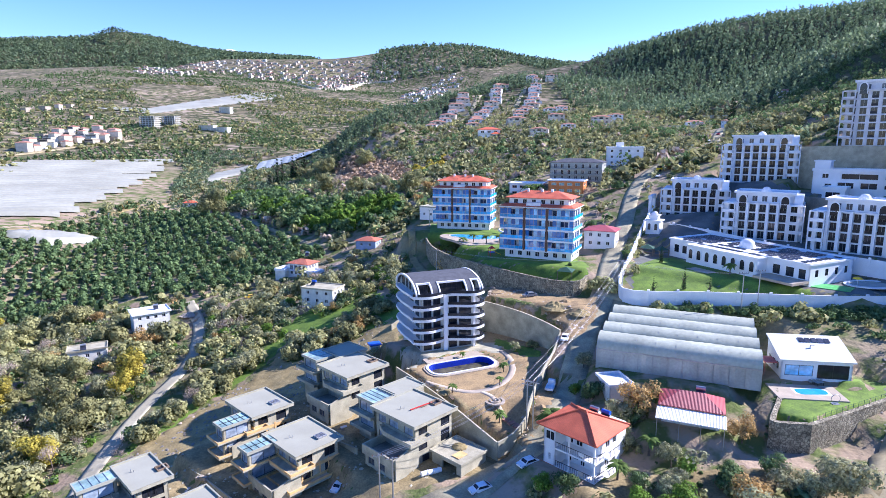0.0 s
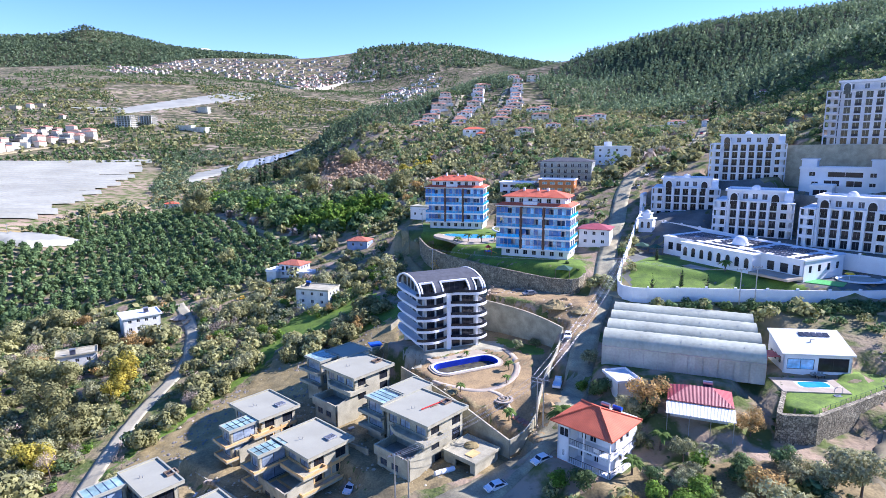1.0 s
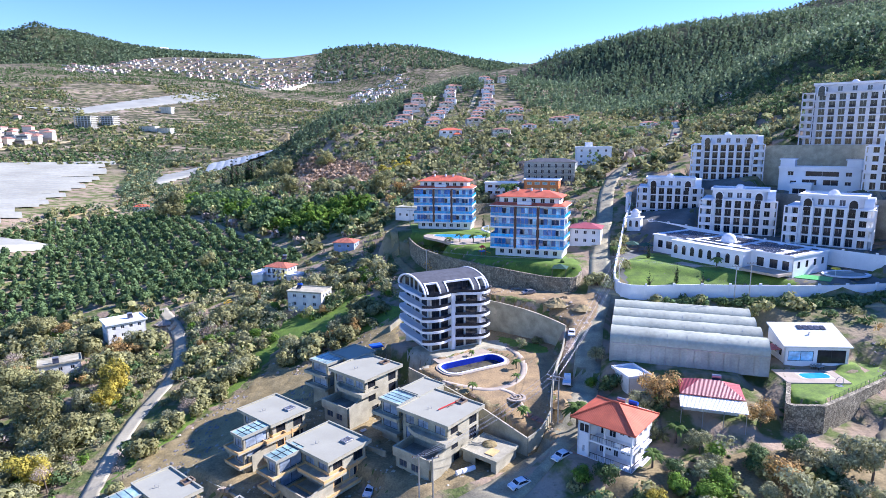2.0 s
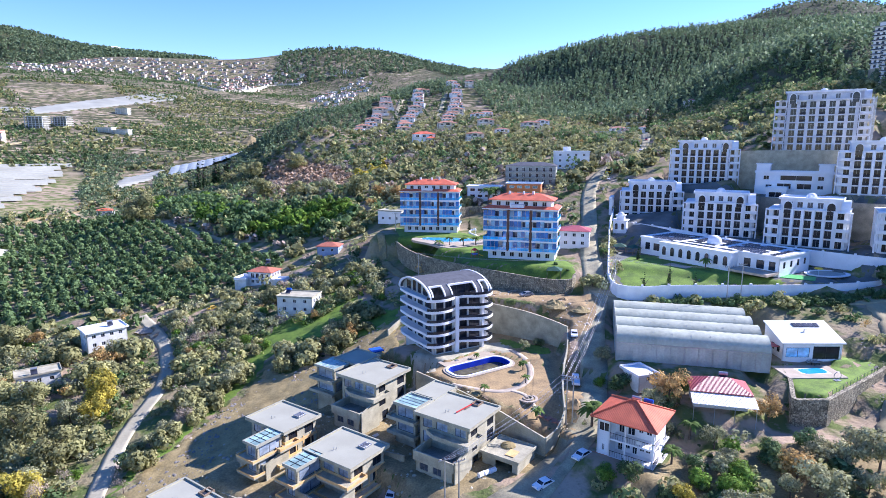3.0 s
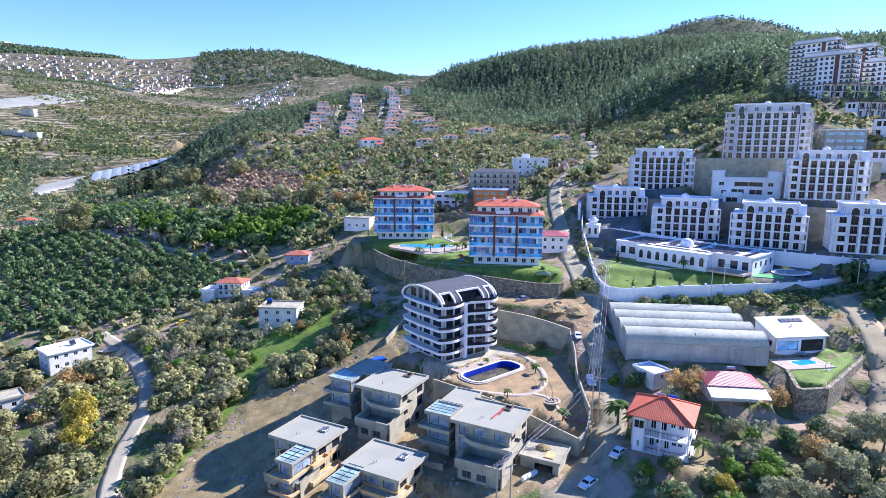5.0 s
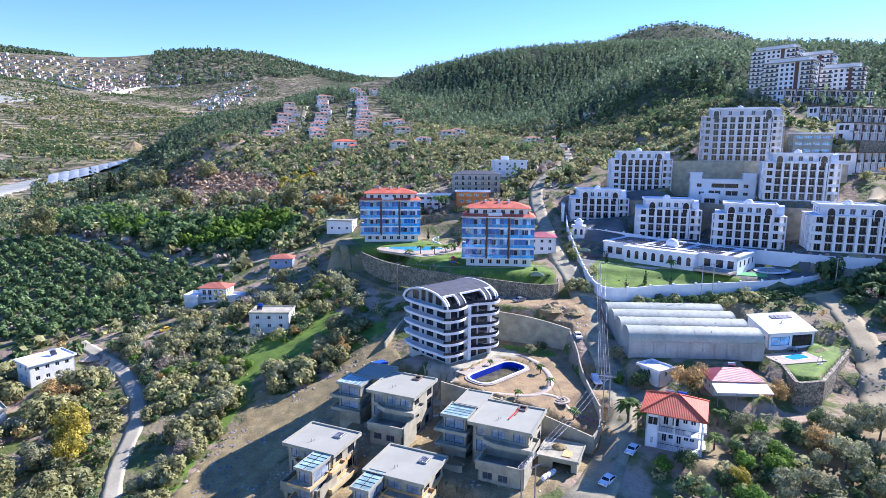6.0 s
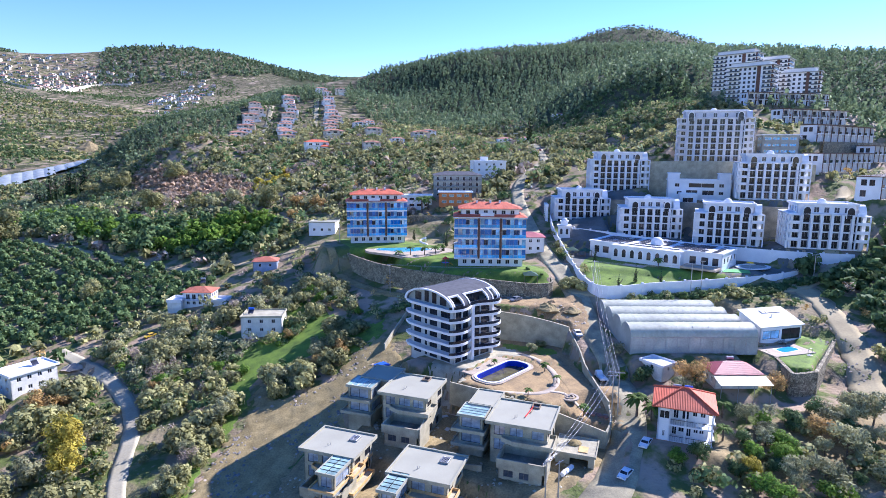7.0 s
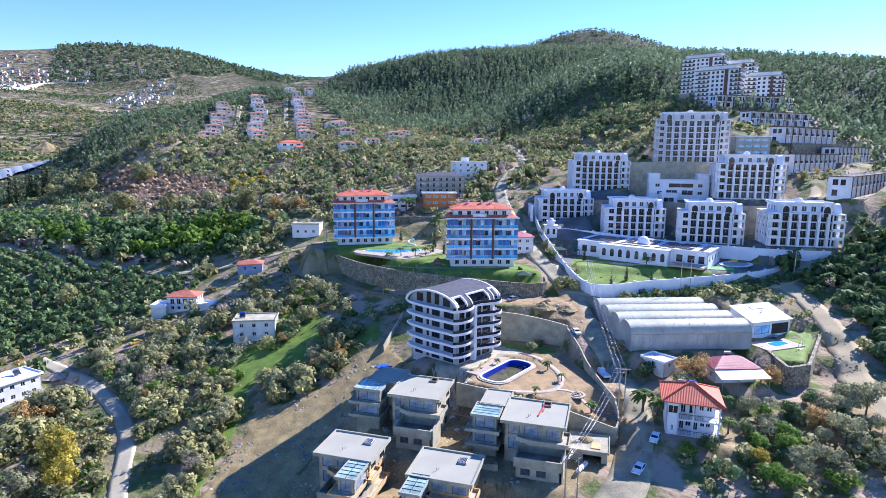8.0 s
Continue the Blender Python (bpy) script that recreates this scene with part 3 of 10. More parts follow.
def ribbon(points, width, lift=0.15, across=4, step=2.0, skirt=0.6, wobble=0.0):
    """A strip of road that lies on the ground."""
    c = smooth_line(points, step)
    d = np.gradient(c[:, :2], axis=0)
    d /= np.linalg.norm(d, axis=1)[:, None] + 1e-9
    nrm = np.stack([-d[:, 1], d[:, 0]], 1)
    w = (c[:, 2] if c.shape[1] > 2 else np.full(len(c), width)) / 2
    rng = np.random.default_rng(3)
    ts = np.linspace(-1, 1, across + 1)
    rows = []
    for t in ts:
        off = w * t + (rng.normal(0, wobble, len(c)) if abs(t) == 1 and wobble else 0)
        xy = c[:, :2] + nrm * off[:, None]
        rows.append(np.column_stack([xy, ground_height(xy[:, 0], xy[:, 1]) + lift]))
    level = np.mean([r[:, 2] for r in rows], axis=0)
    for r in rows:
        r[:, 2] = np.maximum(r[:, 2], 0.75 * r[:, 2] + 0.25 * level)
    first, last = rows[0].copy(), rows[-1].copy()
    first[:, 2] -= skirt
    last[:, 2] -= skirt
    rows = [first, *rows, last]
    v = np.concatenate(rows)
    n = len(c)
    f = np.array([(k * n + i, (k + 1) * n + i, (k + 1) * n + i + 1, k * n + i + 1) for k in range(len(rows) - 1) for i in range(n - 1)])[:, ::-1]
    return fast_mesh("strip", v, f)


def patch(poly, lift=0.1, step=1.5, wobble=0.6, seed=1, rough=0.0):
    """A piece of surface inside a closed outline, laid on the ground, with an uneven edge."""
    rng = np.random.default_rng(seed)
    p = np.array(poly, float)
    edge = smooth_line([*poly, poly[0]], step)[:-1] if wobble else p
    edge = edge + rng.normal(0, wobble, edge.shape) * 0.5
    lo, hi = edge.min(0), edge.max(0)
    xs, ys = np.arange(lo[0], hi[0] + step, step), np.arange(lo[1], hi[1] + step, step)
    gx, gy = np.meshgrid(xs, ys)
    inside = np.zeros(gx.shape, bool)
    x2, y2 = np.roll(edge[:, 0], -1), np.roll(edge[:, 1], -1)
    for x1, y1, xb, yb in zip(edge[:, 0], edge[:, 1], x2, y2):
        cond = (y1 > gy) != (yb > gy)
        inside ^= cond & (gx < (xb - x1) * (gy - y1) / (yb - y1 + 1e-12) + x1)
    z = ground_height(gx, gy) + np.where(inside, lift, -0.25)
    if rough:
        z = z + np.where(inside, np.abs(rng.normal(0, rough, z.shape)) + rough * 0.5 * (np.sin(gx * 0.31 + np.sin(gy * 0.23) * 2) * np.sin(gy * 0.37 + 1)) ** 2, 0)
    keep = inside[:-1, :-1] | inside[1:, :-1] | inside[:-1, 1:] | inside[1:, 1:]
    nx = len(xs)
    i = (np.arange(len(ys) - 1)[:, None] * nx + np.arange(nx - 1)[None])[keep]
    v = np.stack([gx.ravel(), gy.ravel(), z.ravel()], 1)
    f = np.stack([i, i + 1, i + nx + 1, i + nx], 1)
    used, inv = np.unique(f, return_inverse=True)
    return fast_mesh("patch", v[used], inv.reshape(f.shape))


MAIN_ROAD = [(-60, 74, 7.5), (-30, 85, 7.5), (-10, 91.5, 8), (1.9, 96.6, 8.2), (10.3, 103.2, 7.6), (17, 108.7, 7.4), (23.8, 117, 6.4), (30.8, 131.6, 6.4), (38, 150, 6.8), (47.2, 169, 7), (61.2, 206.6, 6.6), (73.6, 236.5, 6.6), (89, 273, 6.6), (104.5, 296, 6.4), (138.5, 330.4, 6), (158, 352, 5.5), (190, 410, 5.5), (225, 480, 5), (250, 540, 4.5)]
structure("road", ribbon(MAIN_ROAD, 8.6, 0.14), ASPHALT, "dusty worn asphalt road climbing between the houses", "road")
LANE = [(-78, 92), (-80, 108), (-84, 124), (-87, 142), (-88.5, 163), (-86, 187), (-90, 206), (-98, 226), (-106, 240), (-112, 250)]
structure("lane", ribbon(LANE, 4.4, 0.07, wobble=0.1, skirt=0.15), LEFT_LANE, "pale concrete lane winding through the scrub", "road")
SIDE_ROAD = [(47, 172), (54, 164), (66, 161), (84, 154), (104, 143), (126, 140), (150, 150), (172, 164), (200, 178)]
structure("side_road", ribbon(SIDE_ROAD, 4.5, 0.15, wobble=0.2), DIRT_ROAD, "pale dirt side road above a stone bank", "road")
TRACK = [(120, 147), (115, 134), (108, 123), (100.5, 113), (91.5, 104), (81, 96), (73, 87), (68, 76), (65, 60), (63, 45)]
structure("dirt_track", ribbon(TRACK, 7.5, 0.15, wobble=0.3), DIRT_ROAD, "wide pale dirt track below the stone wall", "road")


def snow_ridge():
    """The snow-capped range beyond the hills."""
    u = np.linspace(0, 1, 60)
    crest = 640 + 45 * np.sin(math.pi * u) + 14 * np.sin(u * 17) + 8 * np.sin(u * 41 + 1)
    a, b = np.array((-2350.0, 3960.0)), np.array((-1250.0, 4420.0))
    line = a[None] + (b - a)[None] * u[:, None]
    away = np.array((-0.38, 0.92))
    rows = [np.column_stack([line + away * off, lvl]) for off, lvl in ((-420, crest * 0 + 150), (-160, crest - 75), (-70, crest - 28 + 10 * np.sin(u * 60)), (0, crest), (200, crest - 300))]
    v = np.concatenate(rows)
    n = len(u)
    f = np.array([(k * n + i, k * n + i + 1, (k + 1) * n + i + 1, (k + 1) * n + i) for k in range(4) for i in range(n - 1)])
    me = fast_mesh("distant_range", v, f)
    me.materials.append(mat("far_bare_rock", (0.34, 0.36, 0.40), 0.95, 0.1, 0.01, 0.05, 0.0))
    me.materials.append(mat("mountain_snow", (0.85, 0.86, 0.88), 0.7, 0.06, 0.01, 0.05, 0.0))
    for k, p in enumerate(me.polygons):
        p.material_index = 1 if k >= 2 * (n - 1) else 0
    return me


tagged(new("distant_range", snow_ridge()), "far mountain range capped with snow", "mountain", "", "structure")

# ---- building tools ----
def wall(shape, p0, p1, z0, z1, thick, holes=()):
    """A wall from p0 to p1 (its outer face on the right of that way), with rectangular openings (a, b, low, high) along it."""
    p0, p1 = Vector(p0), Vector(p1)
    d = (p1 - p0).normalized()
    nrm = Vector((-d.y, d.x))
    length = (p1 - p0).length
    cuts = sorted({0.0, length, *(min(max(e, 0), length) for h in holes for e in h[:2])})
    for a, b in zip(cuts, cuts[1:]):
        if b - a < 1e-4:
            continue
        mid = (a + b) / 2
        spans, z = [], z0
        for lo, hi in sorted((h[2], h[3]) for h in holes if h[0] < mid < h[1]):
            if lo > z:
                spans.append((z, lo))
            z = max(z, hi)
        if z < z1:
            spans.append((z, z1))
        q = [p0 + d * a, p0 + d * b, p0 + d * b + nrm * thick, p0 + d * a + nrm * thick]
        for lo, hi in spans:
            shape.prism([(c.x, c.y) for c in q], lo, hi)
    return shape


PANES = {}


def window_at(parent, p0, p1, hole, frame_mat, pane_mat, inset_by=0.12, bars=1, name="window", solo=False):
    """A window in an opening of the wall p0 to p1: frame, and pane set in it."""
    p0, p1 = Vector(p0), Vector(p1)
    d = (p1 - p0).normalized()
    a, b, lo, hi = hole
    w, h = round(b - a, 2), round(hi - lo, 2)
    key = (w, h, bars, frame_mat.name, pane_mat.name, solo)
    if key not in PANES:
        fr = Shape()
        t = 0.07 if w < 4 else 0.1
        if solo:
            xs, zs = [0, t, w / 2 - t / 2, w / 2 + t / 2, w - t, w], [0, t, h - t, h]
            v = [(x, -0.04, z) for z in zs for x in xs]
            f, panes = [], []
            for j in range(3):
                for i in range(5):
                    q = (j * 6 + i, j * 6 + i + 1, j * 6 + i + 7, j * 6 + i + 6)
                    if j == 1 and i in (1, 3):
                        k = len(v)
                        v += [(v[c][0], 0.04, v[c][2]) for c in q]
                        f += [(q[c], q[(c + 1) % 4], k + (c + 1) % 4, k + c) for c in range(4)]
                        panes.append((k, k + 1, k + 2, k + 3))
                    else:
                        f.append(q)
            fr.add(v, f + panes)
            fm = fr.mesh(name)
            fm.materials.append(frame_mat)
            fm.materials.append(pane_mat)
            for p in list(fm.polygons)[-2:]:
                p.material_index = 1
        else:
            fr.box(0, w, -0.04, 0.05, 0, t).box(0, w, -0.04, 0.05, h - t, h).box(0, t, -0.04, 0.05, t, h - t).box(w - t, w, -0.04, 0.05, t, h - t)
            for k in range(1, bars + 1):
                x = w * k / (bars + 1)
                fr.box(x - t / 2, x + t / 2, -0.03, 0.04, t, h - t)
            fm = fr.mesh(name)
            fm.materials.append(frame_mat)
        pm = Shape().box(t, w - t, 0, 0.02, t, h - t).mesh("pane")
        pm.materials.append(pane_mat)
        PANES[key] = fm, pm
    q = p0 + d * a + Vector((-d.y, d.x)) * inset_by
    f = again(name, PANES[key][0], at(q.x, q.y, lo, math.degrees(math.atan2(d.y, d.x))), parent)
    if not solo:
        again("pane", PANES[key][1], Matrix(), f)
    return f


def row_holes(length, n, w, lo, hi, margin=0.8):
    """n openings evenly along a wall."""
    gap = (length - 2 * margin) / n
    return [(margin + gap * (i + 0.5) - w / 2, margin + gap * (i + 0.5) + w / 2, lo, hi) for i in range(n)]


def rect(x0, x1, y0, y1):
    return [(x0, y0), (x1, y0), (x1, y1), (x0, y1)]


def hip(shape, x0, x1, y0, y1, z, rise, over=0.6, thick=0.18):
    """A hipped roof over a rectangle, with eaves."""
    x0, x1, y0, y1 = x0 - over, x1 + over, y0 - over, y1 + over
    w, d = x1 - x0, y1 - y0
    r = min(w, d) / 2
    if w >= d:
        a, b = (x0 + r, (y0 + y1) / 2, z + rise), (x1 - r, (y0 + y1) / 2, z + rise)
        faces = [(4, 5, 9, 8), (5, 6, 9), (6, 7, 8, 9), (7, 4, 8)]
    else:
        a, b = ((x0 + x1) / 2, y0 + r, z + rise), ((x0 + x1) / 2, y1 - r, z + rise)
        faces = [(4, 5, 8), (5, 6, 9, 8), (6, 7, 9), (7, 4, 8, 9)]
    v = [(x, y, z - thick) for x, y in rect(x0, x1, y0, y1)] + [(x, y, z) for x, y in rect(x0, x1, y0, y1)] + [a, b]
    return shape.add(v, [(3, 2, 1, 0), (0, 1, 5, 4), (1, 2, 6, 5), (2, 3, 7, 6), (3, 0, 4, 7)] + faces)


def sides(x0, x1, y0, y1):
    """The four walls of a rectangle, outer face outwards: front, right, back, left."""
    return [((x0, y0), (x1, y0)), ((x1, y0), (x1, y1)), ((x1, y1), (x0, y1)), ((x0, y1), (x0, y0))]


def plain_house(name, m, w, d, floors, walls, roof, label, category="house", fh=2.9, roof_mat=None, group="", wins=(3, 2, 3, 2), frame_mat=None, pane=None, rise=1.6, over=0.6, balcony=False, base=1.5, ww=1.2, solo=True):
    """A house of one block: walls with openings, windows, floor bands, and a flat, hipped or terrace roof."""
    h = thing(name, m, label, category, group)
    frame_mat, pane = frame_mat or WHITE, pane or DARK_GLASS_AND_VOID
    s = Shape()
    for k, ((a, b), n) in enumerate(zip(sides(0, w, 0, d), wins)):
        length = (Vector(b) - Vector(a)).length
        holes = []
        for fl in range(floors):
            door = fl > 0 and balcony and k == 0
            holes += row_holes(length, n, ww * (1.25 if door else 1), fl * fh + (0.15 if door else 0.95), fl * fh + 2.25) if n else []
        wall(s, a, b, -base, floors * fh, 0.25, holes)
        for o in holes:
            window_at(h, a, b, o, frame_mat, pane, solo=solo)
    part("wall", s, walls, h)
    part("floor_slab", Shape().box(0.2, w - 0.2, 0.2, d - 0.2, floors * fh - 0.3, floors * fh - 0.02), CONCRETE, h)
    top = floors * fh
    if roof == "hip":
        part("roof", hip(Shape(), 0, w, 0, d, top + 0.18, rise, over), roof_mat or TILE_RED, h)
    else:
        r = Shape().box(-over / 2, w + over / 2, -over / 2, d + over / 2, top, top + 0.2)
        r.ring(rect(-over / 2, w + over / 2, -over / 2, d + over / 2), 0.2, top + 0.2, top + 0.6)
        part("roof", r, roof_mat or SCREED, h)
    if balcony:
        for fl in range(1, floors):
            z = fl * fh
            b = part("balcony", Shape().box(0.3, w - 0.3, -1.6, 0.0, z - 0.18, z), walls, h)
            rail = Shape().box(0.3, w - 0.3, -1.6, -1.55, z + 0.9, z + 0.96)
            for i in range(int((w - 0.6) / 0.5) + 1):
                rail.box(0.3 + 0.5 * i, 0.34 + 0.5 * i, -1.59, -1.55, z, z + 0.9)
            part("railing", rail, STEEL_DARK, b)
    return h


# ---- the six-storey building with wavy balconies ----
def wavy_outline(grow=0.0):
    """The balcony edge: swelling fronts either side of a column, straight behind."""
    pts = []
    for i in range(15):
        s = i / 14
        pts.append((-2.6 - grow + 9.2 * s + 0.15, -0.5 - grow - 2.0 * math.sin(math.pi * min(1, s * 1.02)) ** 0.8 * (1.0 - 0.3 * s)))
    for i in range(1, 16):
        s = i / 15
        pts.append((6.75 + (11.2 + grow) * s, -0.5 - grow - 2.9 * math.sin(math.pi * s ** 1.5 * 0.86) ** 1.0 + 0.3 * s))
    for i in range(1, 7):
        a = -math.pi / 2 + math.pi / 2 * i / 6
        pts.append((16.9 + grow + 1.3 * math.cos(a), 0.6 + 1.2 * math.sin(a)))
    pts += [(18.0 + grow, 6), (17.6 + grow, 12), (17.0 + grow, 17.4 + grow), (8, 18.0 + grow), (-1.2, 18.0 + grow)]
    for i in range(1, 8):
        s = i / 8
        pts.append((-2.2 - grow - 0.7 * math.sin(math.pi * s), 17.6 - 17.2 * s))
    return pts


def wavy_building(m):
    h = thing("curved_apartment_building", m, "new grey apartment building with wavy white balconies and barrel roof", "apartment building")
    core = Shape()
    z0, first, step = 0.0, 2.95, 3.15
    levels = [first + step * k for k in range(5)]
    runs = sides(0, 16.2, 0, 17)
    tops = [0.0] + levels
    for k, (a, b) in enumerate(runs):
        length = (Vector(b) - Vector(a)).length
        holes = []
        for f, z in enumerate(tops[:5]):
            if k in (0, 3):
                pattern = [(0.7, 3.0), (3.5, 5.6), (8.0, 10.4), (11.0, 14.6)] if k == 0 else [(1.2, 4.2), (5.6, 6.6), (7.6, 10.6), (12.0, 15.6)]
            else:
                pattern = [(2, 4), (6, 8), (10, 12)]
            holes += [(p, q, z + 0.15 if f else 0.35, z + 2.45) for p, q in pattern]
        wall(core, a, b, -2, levels[-1] + 0.2, 0.3, holes)
        for o in holes:
            window_at(h, a, b, o, FRAME_DARK, DARK_GLASS_AND_VOID, bars=2 if o[1] - o[0] > 2.5 else 1)
    part("wall", core, LIGHT_GREY, h)
    out = wavy_outline()
    for z in levels:
        s = part("balcony_slab", Shape().prism(out, z - 0.35, z), WHITE, h)
        part("parapet", Shape().ring(out, 0.22, z, z + 0.32), WHITE, s)
        rail = Shape()
        inner = inset(out, 0.12)
        n = 37
        for i in range(n):
            a, b = Vector(inner[i % len(inner)]), Vector(inner[(i + 1) % len(inner)])
            d = (b - a).normalized()
            q = Vector((-d.y, d.x)) * 0.03
            rail.prism([tuple(a - q), tuple(b - q), tuple(b + q), tuple(a + q)], z + 0.34, z + 1.05)
        part("railing", rail, DARK_GLASS_AND_VOID, s, "dark glass balustrade")
    part("column", Shape().box(6.2, 7.3, -0.95, 0.02, 0, levels[-1]), WHITE, h)
    part("column", Shape().box(14.9, 15.5, -0.85, 0.02, 0, levels[-1]), WHITE, h)
    # barrel roof along the front
    top, yc, half, rise = levels[-1] + 0.02, 8.3, 9.3, 3.95
    n = 24
    arc = [(yc - half * math.cos(math.pi * i / n), top + 0.35 + rise * math.sin(math.pi * i / n)) for i in range(n + 1)]
    inn = [(yc - (half - 0.3) * math.cos(math.pi * i / n), top + 0.1 + (rise - 0.05) * math.sin(math.pi * i / n)) for i in range(n + 1)]

    def vault(x0, x1, outer, inner_arc):
        k = len(outer)
        v = [(x, y, z) for x in (x0, x1) for y, z in outer] + [(x, y, z) for x in (x0, x1) for y, z in inner_arc]
        f = [(i, i + 1, k + i + 1, k + i) for i in range(k - 1)] + [(3 * k + i, 3 * k + i + 1, 2 * k + i + 1, 2 * k + i) for i in range(k - 1)]
        f += [(i + 1, i, 2 * k + i, 2 * k + i + 1) for i in range(k - 1)] + [(k + i, k + i + 1, 3 * k + i + 1, 3 * k + i) for i in range(k - 1)]
        f += [(0, k, 3 * k, 2 * k), (k - 1, 3 * k - 1, 4 * k - 1, 2 * k - 1)]
        return Shape().add(v, f)

    gaps = ((-0.7, 2.9), (5.2, 12.9), (14.9, 16.9))
    k0 = 6
    roof = part("roof", vault(-1.4, 17.4, arc[k0:], inn[k0:]), SLATE, h, "grey shingled barrel roof")
    edges = [-1.4] + [e for g in gaps for e in g] + [17.4]
    for a, b in zip(edges[::2], edges[1::2]):
        part("roof_strip", vault(a, b, arc[:k0 + 1], inn[:k0 + 1]), SLATE, roof)
    big = [(yc + (y - yc) * 1.035, top + (z - top) * 1.03) for y, z in arc]
    part("roof_rim", vault(-1.75, -1.35, big, inn), WHITE, roof)
    part("roof_rim", vault(17.35, 17.75, big, inn), WHITE, roof)
    gable = Shape()
    for x in (-0.7, 16.6):
        pts = [(y, z) for y, z in inn]
        k = len(pts)
        gable.add([(x, y, z) for y, z in pts] + [(x + 0.3, y, z) for y, z in pts], [tuple(range(k)), tuple(range(2 * k - 1, k - 1, -1))])
    part("gable_wall", gable, GREY_WALL, h)
    for y0, y1, z1 in ((2.2, 4.6, 2.4), (6.0, 7.6, 3.2), (9.0, 10.6, 3.2), (12.0, 14.4, 2.4)):
        window_at(h, (-0.7, 17), (-0.7, 0), (17 - y1, 17 - y0, top + 0.5, top + 0.4 + z1), FRAME_DARK, DARK_GLASS_AND_VOID, inset_by=-0.06)
    # three roof openings to the front, edged in white
    yk, zk = arc[k0]
    lip = [(y - 0.1, z + 0.12) for y, z in arc[:k0 + 1]]
    for x0, x1 in gaps:
        d = part("dormer", vault(x0 - 0.22, x0 + 0.16, lip, inn[:k0 + 1]), WHITE, h, "white edge of a roof opening")
        part("dormer_cheek", vault(x1 - 0.16, x1 + 0.22, lip, inn[:k0 + 1]), WHITE, d)
        part("dormer_head", Shape().box(x0 - 0.22, x1 + 0.22, yk - 0.45, yk + 0.1, zk - 0.3, zk + 0.14), WHITE, d)
        window_at(h, (x0 + 0.2, yk + 0.5), (x1 - 0.2, yk + 0.5), (0, x1 - x0 - 0.4, top + 0.1, zk - 0.3), FRAME_DARK, DARK_GLASS_AND_VOID, inset_by=0.0, bars=max(1, round((x1 - x0) / 1.9)))
        part("balcony_floor", Shape().box(x0, x1, -0.9, yk + 0.5, top, top + 0.1), LIGHT_GREY, h)
        part("balcony_rail", Shape().box(x0 + 0.2, x1 - 0.2, -0.85, -0.8, top + 0.3, top + 1.15), DARK_GLASS_AND_VOID, h)
    return h


